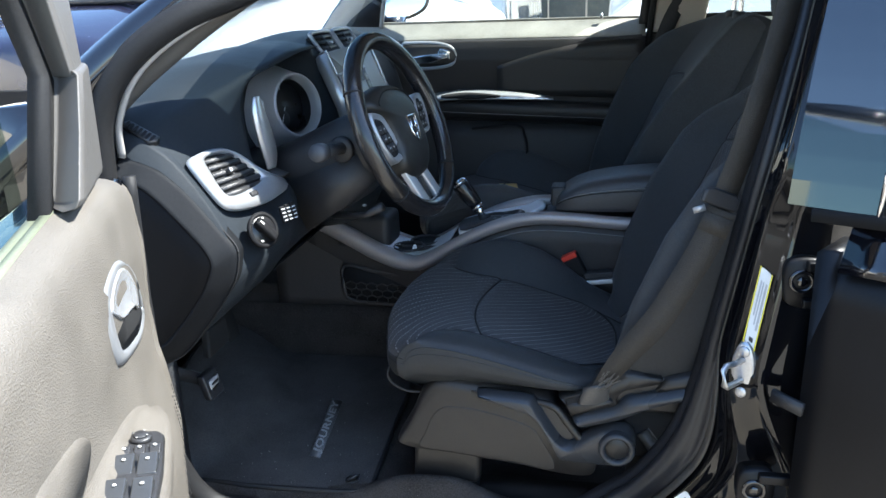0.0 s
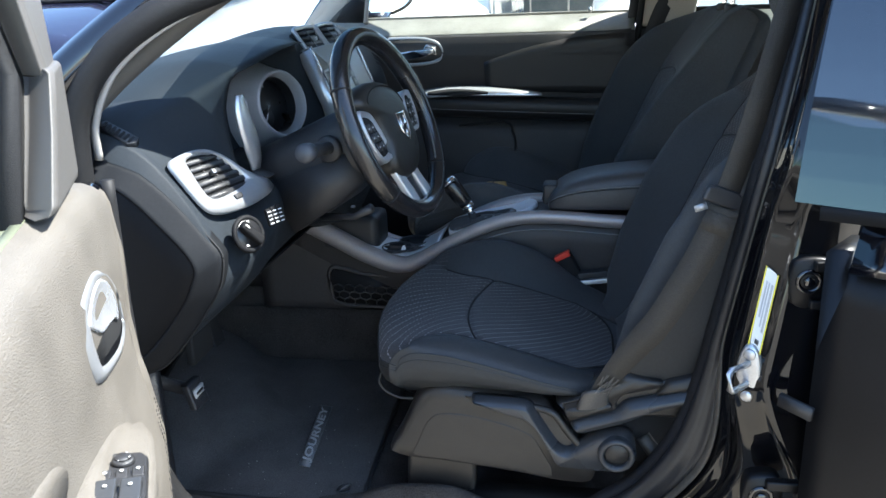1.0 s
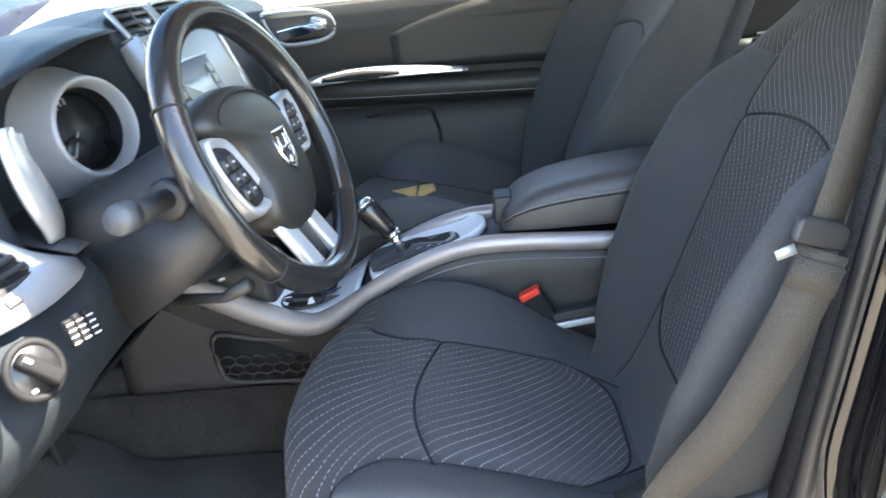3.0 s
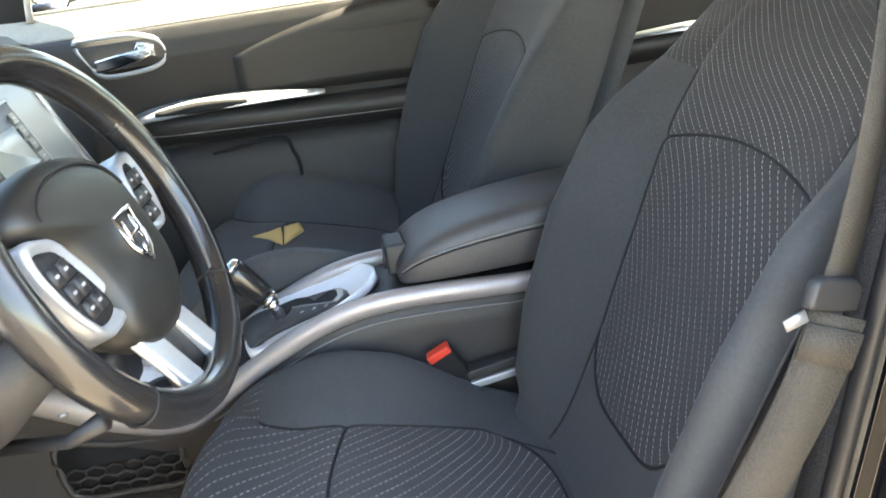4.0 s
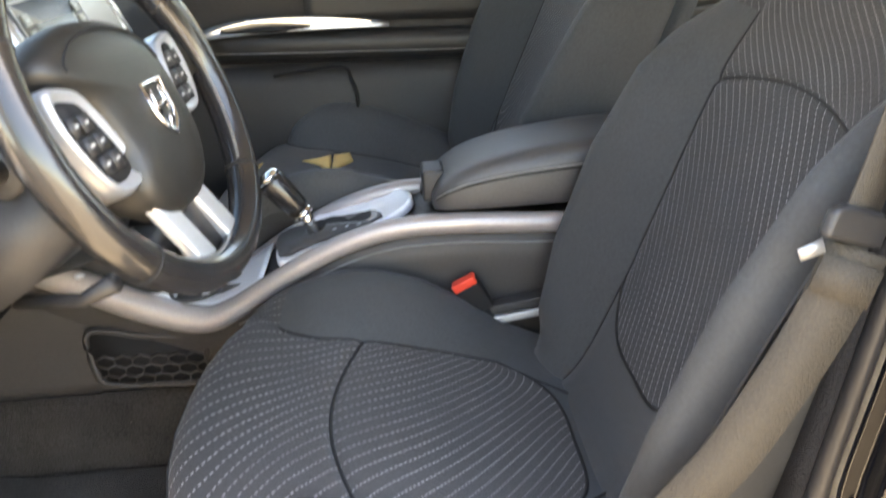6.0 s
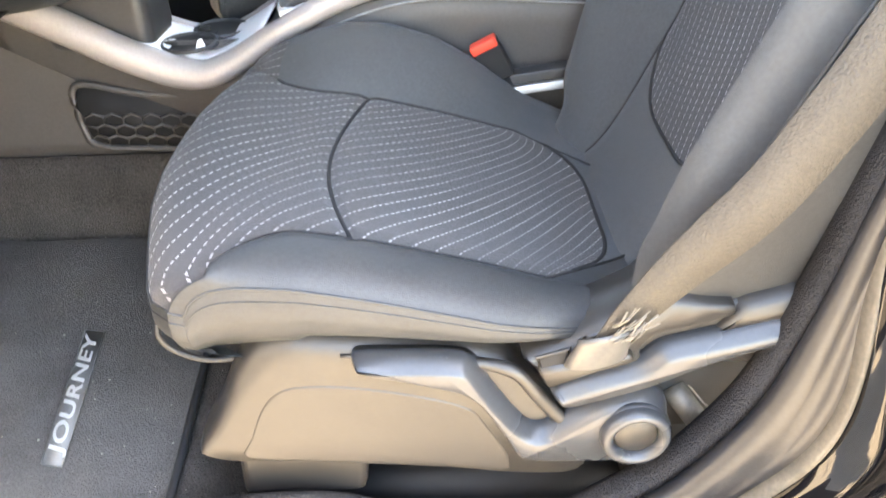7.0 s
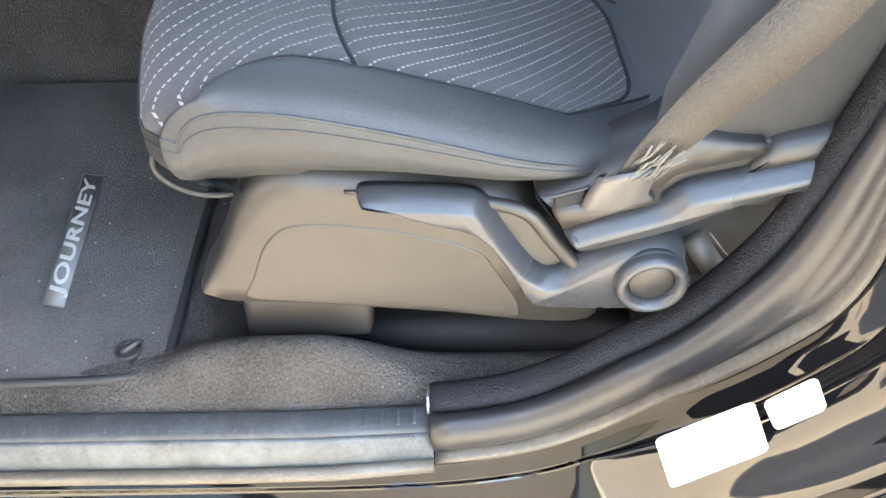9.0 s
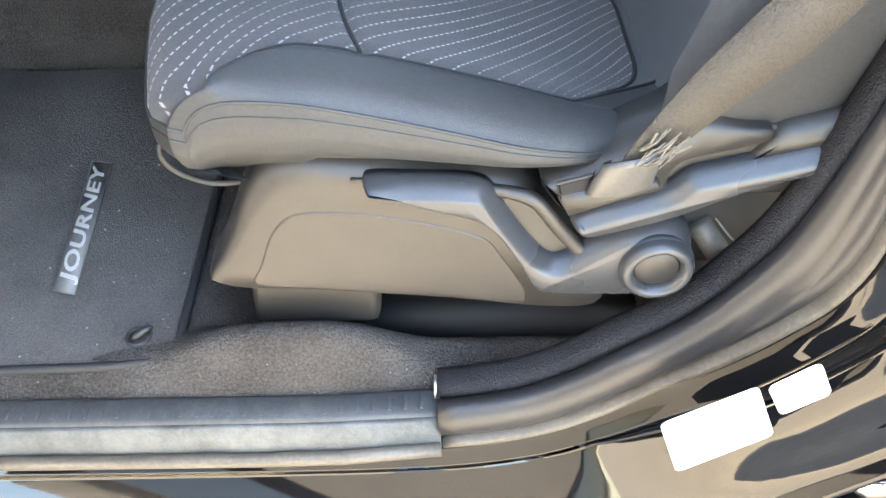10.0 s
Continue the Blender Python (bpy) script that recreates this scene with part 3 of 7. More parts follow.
g = part("pane", sheet(lambda u, v: (1.62 + 0.68 * u, 1.32 + 0.09 * v, 1.18 + 0.46 * v), [0, 1], [0, 1]), TINTED, rear)
for y, s in ((2.68, -1), (1.32, 1)):
    part("rear_pillar", strip([(1.60, y, 1.15), (1.56, y + s * 0.09, 1.66)], 0.10, 0.05, (1, 0, 0)), HEADLINER, rear)

# ---- floor covering ----
carpet = thing("carpet", "dark grey pile carpet on the car floor", "carpet", kind="structure")


def carpet_z(x, y):
    """Flat floor, rolled up behind the sill with a swelling beside the seat, tucked down at the sill's edge."""
    z = 0.482 + 0.06 * max(0.0, min(0.45, y - 1.45))
    if x > -0.46:
        z -= 0.055 * min(1.0, (x + 0.46) / 0.05) * max(0.0, min(1.0, (y - 1.42) / 0.05))
    h = lerp(x, [-0.60, -0.50, -0.471, -0.423, -0.373, -0.324, -0.288, -0.264, -0.229, -0.198, -0.153, -0.05], [0.486, 0.490, 0.506, 0.526, 0.532, 0.533, 0.528, 0.516, 0.494, 0.476, 0.462, 0.44])
    e = max(0.0, min(1.0, (1.455 - y) / 0.055))
    e = e * e * (3 - 2 * e)
    z = z * (1 - e) + h * e
    d = max(0.0, min(1.0, (y - 1.361) / 0.036))
    return 0.452 + (z - 0.452) * math.sin(math.pi / 2 * d) ** 0.8


part("carpet_surface", sheet(lambda u, v: (u, v, carpet_z(u, v)), np.linspace(-1.05, 1.3, 120), np.concatenate([np.linspace(1.361, 1.47, 34), np.linspace(1.49, 2.66, 24)])), CARPET, carpet)

tun = [(1.985, 0.36), (2.015, 0.36), (2.015, 0.72), (1.985, 0.72)]
part("tunnel_carpet", sheet(lambda u, v: (u, 1.966 - 0.014 * v, 0.672 - 0.30 * v), np.linspace(-1.16, -0.42, 18), np.linspace(0, 1, 6), 0.004), CARPET, carpet)
part("tunnel_side", loft([[(x, y, z) for y, z in tun] for x in (-1.22, -0.88)]), CARPET, carpet)
# floor mat with its badge and eyelet
fm = thing("floor_mat", "black floor mat with bound edge and grey name badge", "floor mat")
MATZ = lambda x, y: 0.489 + 0.08 * (y - 1.5) + max(0, -0.90 - x) * 0.75
me0 = cr([(-0.490, 1.46), (-0.492, 1.408), (-0.505, 1.398), (-0.53, 1.391), (-0.60, 1.386), (-0.80, 1.386), (-0.95, 1.42), (-1.03, 1.60), (-1.03, 1.92), (-0.80, 1.945), (-0.53, 1.94), (-0.495, 1.91), (-0.494, 1.70)], 5, True)
bm = bmesh.new()
top = [bm.verts.new((p[0], p[1], MATZ(p[0], p[1]) + 0.006)) for p in me0]
c0 = bm.verts.new((-0.75, 1.70, MATZ(-0.75, 1.7) + 0.006))
for i in range(len(top)):
    bm.faces.new((top[i], top[(i + 1) % len(top)], c0))
bmesh.ops.recalc_face_normals(bm, faces=bm.faces)
part("mat_surface", bm, MATPILE, fm)
last = max(i for i, p in enumerate(me0) if p[1] > 1.92)
edge = [p for p in list(me0[last:]) + list(me0[:last]) if p[1] <= 1.93]
part("binding", tube([(p[0], p[1], MATZ(p[0], p[1]) + 0.003) for p in edge], 0.0058, 8), BINDING, fm, "dark woven edge binding")
bmat = Matrix.Translation((-0.653, 1.6060, MATZ(0, 1.606) + 0.007)) @ Matrix.Rotation(radians(4.5), 4, "X") @ Matrix.Rotation(radians(95.0), 4, "Z")
corners = [(-0.121, -0.0135), (0.113, -0.0155), (0.121, 0.0135), (-0.113, 0.0125)]
ob = part("badge", loft([[(x, y, z) for x, y in corners] for z in (0, 0.0025)]), BADGE, fm, "grey woven badge reading JOURNEY")
ob.matrix_world = bmat
words("JOURNEY", 0.0295, LETTER, bmat @ Matrix.Translation((0.001, -0.0005, 0.003)) @ Matrix.Diagonal((1.56, 0.86, 1, 1)), fm, shear=0.25, space=1.06, bold=0.0006)
part("badge_rim", tube([bmat @ Vector((x, y, 0.0025)) for x, y in corners], 0.0008, 6, True), BADGE, fm)
EY = Vector((-0.536, 1.4245, MATZ(0, 1.4245) + 0.007))
part("eyelet", torus(EY, (0, 0, 1), 0.0125, 0.0028, 24, 8), BINDING, fm)
part("hook", tube([EY + Vector(d) for d in ((-0.008, -0.003, -0.002), (0.0, -0.004, 0.006), (0.010, 0.002, 0.010), (0.016, 0.008, 0.008))], [0.0035, 0.004, 0.0035, 0.002], 8), PLASTIC, fm)
rnd = random.Random(11)
for i in range(40):
    x, y = rnd.uniform(-0.80, -0.46), rnd.uniform(1.375, 1.72)
    r = rnd.uniform(0.0006, 0.0017)
    part("crumb", disc((x, y, max(carpet_z(x, y), MATZ(x, y) + 0.006 if x < -0.5 and y > 1.40 else 0)), (rnd.uniform(-0.4, 0.4), rnd.uniform(-0.4, 0.4), 1), r, r * 0.8, 5), DUSTYSUNTOP, fm)

# ---- seats ----
def seat(driver):
    """A bucket seat about its own middle: cushion, backrest, headrest; the door side is -y for the driver."""
    k = 1 if driver else -1
    name = "bucket_seat"
    th = thing(name, "black cloth bucket seat with pale-stitched inserts" + (" and plastic side shield" if driver else ""), "car seat", "front seats")
    off = Vector((0, 1.620, 0)) if driver else Vector((-0.066, 2.380, 0.062))

    def W(p):
        return Vector((p[0], p[1] * k, p[2])) + off

    def split(fn, us, lab, rows, vcols, uvf):
        """Builds the patches of a padded surface: bands of v (outer side, middle, inner side) and runs of u."""
        for (u0, u1, v0, v1, pname, material, note) in rows:
            uu = [u for u in us if u0 - 1e-9 <= u <= u1 + 1e-9]
            vv = [v for v in vcols if v0 - 1e-9 <= v <= v1 + 1e-9]
            bm = sheet(lambda u, v: W(fn(u, v)), uu, vv, 0, uvf)
            if k < 0:
                bmesh.ops.reverse_faces(bm, faces=bm.faces[:])
            bmesh.ops.recalc_face_normals(bm, faces=bm.faces[:])
            bm.faces.ensure_lookup_table()
            part(pname, bm, material, th, note)

    cloth = FINEWEAVE if driver else QUIETWEAVE
    # --- cushion ---
    cl = cr([(-0.345, 0.722), (-0.385, 0.728), (-0.412, 0.750), (-0.424, 0.785), (-0.415, 0.818), (-0.385, 0.837), (-0.33, 0.842), (-0.26, 0.832), (-0.15, 0.803), (-0.05, 0.772), (0.03, 0.754), (0.085, 0.750)], 8)
    L = np.concatenate([[0], np.cumsum([np.linalg.norm(b - a) for a, b in zip(cl, cl[1:])])])
    cx, cz = [p[0] for p in cl], [p[1] for p in cl]

    def cpt(s):
        x, z = lerp(s, L, cx), lerp(s, L, cz)
        x1, z1 = lerp(s + 0.004, L, cx), lerp(s + 0.004, L, cz)
        x0, z0 = lerp(s - 0.004, L, cx), lerp(s - 0.004, L, cz)
        t = Vector((x1 - x0, 0, z1 - z0)).normalized()
        return x, z, Vector((-t.z, 0, t.x))
    PY = [-0.196, -0.220, -0.243, -0.250, -0.2495, -0.240, -0.222, -0.194, -0.168]
    PH = [-0.100, -0.092, -0.058, -0.024, -0.010, 0.000, 0.007, 0.009, 0.002]
    IY = [0.215, 0.245, 0.268, 0.277, 0.276, 0.266, 0.246, 0.208, 0.168]
    IH = [-0.100, -0.092, -0.060, -0.022, 0.010, 0.028, 0.031, 0.016, 0.002]

    def lift(x):
        # the inner bolster stands higher than the door side
        return lerp(x, [-0.43, -0.40, -0.36, -0.30, -0.24, -0.18, -0.12, -0.05, 0.03, 0.085], [0.0, 0.004, 0.018, 0.032, 0.040, 0.036, 0.018, -0.010, -0.028, -0.034] if driver else [0.0, 0.004, 0.018, 0.032, 0.040, 0.039, 0.035, 0.028, 0.016, 0.008])

    def bow(p):
        # the front edge bows forward, most of all a little inside the middle
        e = max(0.0, min(1.0, (-0.255 - p.x) / 0.17))
        e = e * e * (3 - 2 * e)
        p.x -= e * lerp(p.y, [-0.25, -0.245, -0.235, -0.22, -0.18, -0.12, -0.05, 0.02, 0.10, 0.16, 0.22, 0.25, 0.265, 0.28], [-0.030, -0.016, -0.002, 0.010, 0.024, 0.042, 0.060, 0.068, 0.066, 0.058, 0.040, 0.020, 0.004, -0.024])
        return p

    def yb(x, z):
        e = max(0.0, -0.300 - x) / 0.080
        return 0.168 + 0.078 * min(1.0, e) ** 1.5 - 0.06 * max(0.0, (x + 0.04) / 0.10) ** 2

    def cfn(s, v):
        # v: 0..1 outer side, 1..2 middle, 2..3 inner side
        arch = 0.0
        if 1 <= v <= 2:
            q = 2 * (v - 1) - 1
            arch = -0.030 * (1 - q * q) * math.exp(-((s - ST) / 0.07) ** 2) - 0.055 * q ** 4 * math.exp(-((s - SR) / 0.07) ** 2)
        x, z, n = cpt(s + arch)
        b = yb(*cpt(s)[:2])
        if v < 1 or v > 2:
            w = v if v < 1 else 3 - v
            i = w * 8
            if v < 1 and driver:
                y, h = lerp(i, range(9), PY), lerp(i, range(9), PH)
                if i > 4:
                    y = -0.2495 + (y + 0.2495) * (0.2495 - b) / (0.2495 - 0.168)
            else:
                y, h = lerp(i, range(9), IY), lerp(i, range(9), IH)
                if i > 4:
                    y = 0.276 - (0.276 - y) * (0.276 - b) / (0.276 - 0.168)
                f = max(0.0, min(1.0, (-0.28 - x) / 0.12))
                if h > 0:
                    h = h * (1 - f) + h * 0.25 * f
                h += lift(x) * (1.0 if driver else 1.6) * math.sin(math.pi / 2 * min(1.0, max(0.0, (8 - i) / 2.4))) * max(0.0, min(1.0, (i - 1.0) / 2.5))
                y -= 0.014 * f * min(1.0, (8 - i) / 4)
                y = -y if v < 1 else y
        else:
            q = 2 * (v - 1) - 1
            y = q * b
            h = 0.002 - 0.012 * (1 - q * q) * min(1, s / 0.2)
            h -= 0.004 * math.exp(-((s - ST) / 0.006) ** 2) + 0.003 * math.exp(-((1 - abs(q)) / 0.03) ** 2) * (q < 0 or s > SX)
        if h < 0 and (v < 1 or v > 2):
            low = max(0.0, min(1.0, (s - SN) / 0.11))
            low = low * low * (3 - 2 * low)
            out = bow(Vector((x, y, z + h * low)))
            if driver and v < 1:
                out.y += 0.050 * (1 - v) * max(0.0, min(1.0, (x + 0.13) / 0.10)) ** 1.5
            return out
        out = bow(Vector((x, y, z)) + n * h)
        if driver and v < 1:
            out.y += 0.050 * (1 - v) * max(0.0, min(1.0, (x + 0.13) / 0.10)) ** 1.5
        return out
    SN = lerp(0.806, cz[8:34], list(L[8:34]))
    ST = lerp(-0.250, cx[20:], list(L[20:]))
    SX = lerp(-0.345, cx[20:], list(L[20:]))
    SR = lerp(0.018, cx[20:], list(L[20:]))
    us = sorted(set(list(np.linspace(0, L[-1], 70)) + [SN, SR, ST, SX, ST - 0.008, ST + 0.008, ST - 0.004, ST + 0.004]))
    vc = sorted(set([i / 16 for i in range(17)] + [1 + i / 28 for i in range(29)] + [2 + i / 16 for i in range(17)]))
    uvf = lambda s, v: (s, (v - 1.5) * 0.336)
    split(cfn, us, "cushion", [(SN, L[-1], 4 / 8, 1, "cushion_bolster", VINYL if driver else WINDOWLITCLOTH, "smooth dark vinyl bolster" if driver else ""), (SN, ST, 1, 2, "cushion_front", cloth, "woven cushion front with pale stitches"), (SN, SX, 2, 2 + 5 / 8, "cushion_front", cloth, ""),
                               (ST, SR, 1, 2, "cushion_insert", cloth, "woven cushion insert with pale stitches"), (SR, L[-1], 1, 2, "cushion_rear", CLOTH, ""), (SX, L[-1], 2, 2 + 5 / 8, "cushion_bolster", CLOTH if driver else WINDOWLITCLOTH, "")], vc, uvf)
    # the skirt below the seam, round the door side, the nose and the console side
    rim = [cfn(s, 4 / 8) for s in np.linspace(L[-1], SN, 40)] + [cfn(SN, v) for v in np.linspace(4 / 8, 3 - 3 / 8, 60)[1:-1]] + [cfn(s, 3 - 3 / 8) for s in np.linspace(SN, L[-1], 40)]
    way = []
    for i in range(len(rim)):
        p0, p1 = rim[max(0, i - 3)], rim[min(len(rim) - 1, i + 3)]
        d = Vector((p1.x - p0.x, p1.y - p0.y, 0)).normalized()
        way.append(Vector((d.y, -d.x, 0)) if d.length else Vector((0, -1, 0)))
    way = [sum((way[max(0, min(len(way) - 1, i + k))] for k in range(-4, 5)), Vector()).normalized() for i in range(len(way))]
    if (way[10].y > 0):
        way = [-n_ for n_ in way]

    def skirt(i, f):
        p = rim[int(i)]
        foot = 0.735 if p.x > -0.30 else 0.728
        return Vector((p.x, p.y, p.z + (foot - p.z) * f)) + way[int(i)] * lerp(f, [0, 0.12, 0.32, 0.55, 0.75, 1.0], [0, 0.002, 0.002, -0.006, -0.026, -0.055])
    split(skirt, list(range(len(rim))), "skirt", [(0, len(rim) - 1, 0, 1, "cushion_side", VINYL, "dark vinyl cushion side")], [i / 14 for i in range(15)], None)
    part("piping", tube([W(skirt(i, 0.0)) for i in range(len(rim))], 0.0015, 6), VINYL, th)
    part("piping", tube([W(skirt(i, 0.12)) for i in range(len(rim))], 0.0007, 6), VINYL, th)
    for v in (1, 2):
        part("seam", tube([W(cfn(s, v)) for s in np.linspace(SN if v == 1 else SX, L[-1], 60)], 0.0022, 6), THREAD, th)
    for q in (ST, SR):
        part("seam", tube([W(cfn(q, v)) for v in np.linspace(1, 2, 30)], 0.0024, 6), THREAD, th)
    # --- backrest ---
    bl = cr([(0.012, 0.742), (0.055, 0.790), (0.112, 0.905), (0.170, 1.030), (0.232, 1.163), (0.292, 1.262), (0.330, 1.308), (0.358, 1.334), (0.398, 1.345), (0.437, 1.333), (0.450, 1.300), (0.410, 1.20), (0.345, 1.03), (0.285, 0.86), (0.25, 0.765)], 8)
    BL = np.concatenate([[0], np.cumsum([np.linalg.norm(b - a) for a, b in zip(bl, bl[1:])])])
    bx, bz = [p[0] for p in bl], [p[1] for p in bl]
    Stop = BL[8 * 8]
    Sseam = BL[4 * 8]
    zz = [0.742, 0.80, 0.90, 1.03, 1.14, 1.19, 1.245, 1.295, 1.328, 1.345]
    ww = [0.88, 0.94, 1.0, 1.03, 1.02, 1.005, 0.99, 0.98, 0.93, 0.78] if driver else [0.70, 0.80, 0.94, 1.02, 1.03, 1.02, 1.0, 0.96, 0.89, 0.74]
    aa = [0.30, 0.75, 1.0, 1.08, 0.92, 0.66, 0.22, 0.0, 0.0, 0.0]
    far = aa if driver else [0.4, 0.9, 1.2, 1.35, 1.35, 1.2, 0.9, 0.35, 0.05, 0.0]
    aa = aa if driver else [0.2, 0.4, 0.5, 0.45, 0.28, 0.12, 0.04, 0.0, 0.0, 0.0]
    ib = [0.135, 0.135, 0.138, 0.150, 0.160, 0.164, 0.163, 0.158, 0.148, 0.130]
    QY = [-0.228, -0.243, -0.250, -0.251, -0.246, -0.233, -0.210, -0.184, -0.160]
    QH = [-0.125, -0.075, -0.010, 0.040, 0.072, 0.083, 0.066, 0.034, 0.002]

    def bfn(s, v):
        arch = 0.0
        front = s <= Stop
        if 1 <= v <= 2 and front:
            q = 2 * (v - 1) - 1
            arch = 0.030 * (1 - q * q) * math.exp(-((s - Sseam) / 0.09) ** 2) + (0.080 * q ** 4 - 0.025) * math.exp(-((s - Sb) / 0.07) ** 2)
        se = s + arch
        x, z = lerp(se, BL, bx), lerp(se, BL, bz)
        t = Vector((lerp(se + .004, BL, bx) - lerp(se - .004, BL, bx), 0, lerp(se + .004, BL, bz) - lerp(se - .004, BL, bz))).normalized()
        n = Vector((-t.z, 0, t.x))
        zc = lerp(s, BL, bz)
        wsc = lerp(zc, zz, ww)
        amp = lerp(zc, zz, far if v < 1 else aa) if front else 0.0
        b = min(lerp(zc, zz, ib), 0.235 * wsc)
        if v < 1 or v > 2:
            w = v if v < 1 else 3 - v
            i = w * 8
            y, h = lerp(i, range(9), QY), lerp(i, range(9), QH)
            edge = -0.250 * wsc
            y = edge + (y + 0.250) * (-b - edge) / (-0.160 + 0.250) if i > 3 else y * wsc
            if i < 3:
                thick = lerp(-zc, [-q_ for q_ in bz[64:]], bx[64:]) - x if front else 0.0
                fr = lerp(i, [0, 1, 2, 3], [1.0, 0.62, 0.16, 0.0] if driver else [1.0, 0.70, 0.30, 0.06])
                side_h = -(max(0.02, thick - 0.025)) * fr + (1 - fr) * 0.040 * amp
            h = h * amp + (1 - amp) * (-0.03 * max(0, (4 - i) / 4) ** 1.5 - 0.012 * ((8 - i) / 8) ** 2) if i > 2.99 else h * (0.55 + 0.45 * amp) + (1 - amp) * -0.02
            if i < 3 and front:
                h = side_h
            if not front:
                h = min(h, -0.002) * 0.35
            y = y if v < 1 else -y
        else:
            q = 2 * (v - 1) - 1
            y = q * b
            h = 0.002 - (0.010 * (1 - q * q) if front else 0)
            h -= 0.004 * math.exp(-((s - Sseam) / 0.006) ** 2) + (0.003 * math.exp(-((1 - abs(q)) / 0.03) ** 2) if front and (driver or s < Sseam) else 0)
        lean = 0.0 if driver else 0.02 * max(0.0, zc - 0.95)
        if h < 0 and front and (v < 1 or v > 2):
            return Vector((x - h + lean, y, max(z, 0.775)))
        return Vector((x + lean, y, z)) + n * h
    uvb = lambda s, v: (s, (v - 1.5) * 0.31 if 1 <= v <= 2 else (0.155 + (v - 2) * 0.15 if v > 2 else -0.155 - (1 - v) * 0.15))
    Sk = lerp(1.243, bz[:64], list(BL[:64])) if driver else Stop
    Sb = lerp(0.862, bz[:40], list(BL[:40]))
    us = sorted(set(list(np.linspace(0, BL[-1], 84)) + [Sb, Sk] + [Stop, Sseam, Sseam - 0.008, Sseam + 0.008, Sseam + 0.004, Sseam - 0.004]))
    split(bfn, us, "back", [(0, Stop, 0, 3 / 8, "back_side", VINYL if driver else CLOTH, "grey-black backrest side" if driver else ""), (0, Sk, 3 / 8, 1, "back_bolster", CLOTH, ""), (0, Sb, 1, 2, "back_gusset", CLOTH, ""), (Sb, Sseam, 1, 2, "back_insert", WEAVE, "woven backrest insert with pale stitches"),
                            (Sseam, Stop, 1, 2, "back_top", WEAVE, "woven upper backrest panel"), (0, Sk, 2, 3, "back_bolster", CLOTH, "")] + ([(Sk, Stop, 2, 3, "back_top", WEAVE, ""), (Sk, Stop, 3 / 8, 1, "back_top", WEAVE, "")] if driver else []) + [(Stop, BL[-1], 0, 3, "back_cover", CLOTH, "")], vc, uvb)
    for v in (1, 2):
        part("seam", tube([W(bfn(s, v)) for s in np.linspace(0.02, Sk if driver else Sseam, 60)], 0.0022, 6), THREAD, th)
    for q in (Sb, Sseam):
        part("seam", tube([W(bfn(q, v)) for v in np.linspace(1, 2, 30)], 0.0024, 6), THREAD, th)
    if driver:
        part("piping", tube([W(bfn(s, 3 / 8)) for s in np.linspace(0.05, Stop * 0.9, 60)], 0.0024, 6), VINYL, th)
    # --- headrest on two bent posts ---
    rings = []
    for i in range(13):
        f = i / 12
        z = 1.402 + 0.195 * f
        wy = 0.132 * (1 - abs(2 * f - 1) ** 4 * 0.25)
        dx = 0.072 * (1 - abs(2 * f - 1) ** 3 * 0.35)
        cxx = 0.342 + 0.035 * f
        rings.append([W((cxx + dx * math.copysign(abs(math.cos(a)) ** 0.6, math.cos(a)), wy * math.copysign(abs(math.sin(a)) ** 0.6, math.sin(a)), z)) for a in np.linspace(0, 2 * math.pi, 32, endpoint=False)])
    part("headrest", loft(rings), CLOTH, th)
    for s in (-1, 1):
        part("headrest_post", tube([W(p) for p in cr([(0.390, 0.063 * s, 1.312), (0.394, 0.063 * s, 1.377), (0.390, 0.063 * s, 1.392), (0.369, 0.063 * s, 1.414), (0.362, 0.063 * s, 1.452)], 5)], 0.0065, 10), CHROME, th, "chromed headrest post")
        part("post_guide", loft([[W((0.390 + 0.017 * r * math.cos(a), 0.063 * s + 0.028 * r * math.sin(a), z)) for a in np.linspace(0, 2 * math.pi, 20, endpoint=False)] for r, z in ((1, 1.328), (1, 1.3465), (0.75, 1.350))]), PLASTIC, th)
    # seat frame and rails, near-black to carry the shade under the seat
    part("seat_base", box(-0.30 + off.x, 0.16 + off.x, off.y - 0.20, off.y + 0.20, 0.60, 0.705), BLACKSHADE, th)
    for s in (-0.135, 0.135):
        part("seat_rail", box(-0.36 + off.x, 0.20 + off.x, off.y + s - 0.022, off.y + s + 0.022, 0.42, 0.475), BLACKSHADE, th)
        part("rail_foot", box(-0.345 + off.x, -0.265 + off.x, off.y + s - 0.025, off.y + s + 0.025, 0.474, 0.61), TYRE, th)
        part("rail_foot", box(0.04 + off.x, 0.16 + off.x, off.y + s - 0.025, off.y + s + 0.025, 0.474, 0.61), TYRE, th)
    return th


dseat = seat(True)
pseat = seat(False)
# torn cover on the passenger's cushion with the yellow foam showing
FOAM = mat("yellow_seat_foam", (0.66, 0.47, 0.19), 0.9, vary=0.2, scale=60, bump=0.6, bscale=500)
for tear in ([(-0.390, 2.474, 0.896), (-0.356, 2.493, 0.894), (-0.331, 2.516, 0.892), (-0.328, 2.468, 0.889), (-0.329, 2.420, 0.887), (-0.349, 2.449, 0.890)],
             [(-0.325, 2.517, 0.891), (-0.292, 2.543, 0.886), (-0.283, 2.499, 0.880), (-0.308, 2.455, 0.884), (-0.325, 2.420, 0.887), (-0.325, 2.468, 0.889)],
             [(-0.505, 2.419, 0.889), (-0.503, 2.474, 0.889), (-0.476, 2.489, 0.894), (-0.481, 2.449, 0.893)]):
    mid = sum((Vector(q) for q in tear), Vector()) / len(tear)
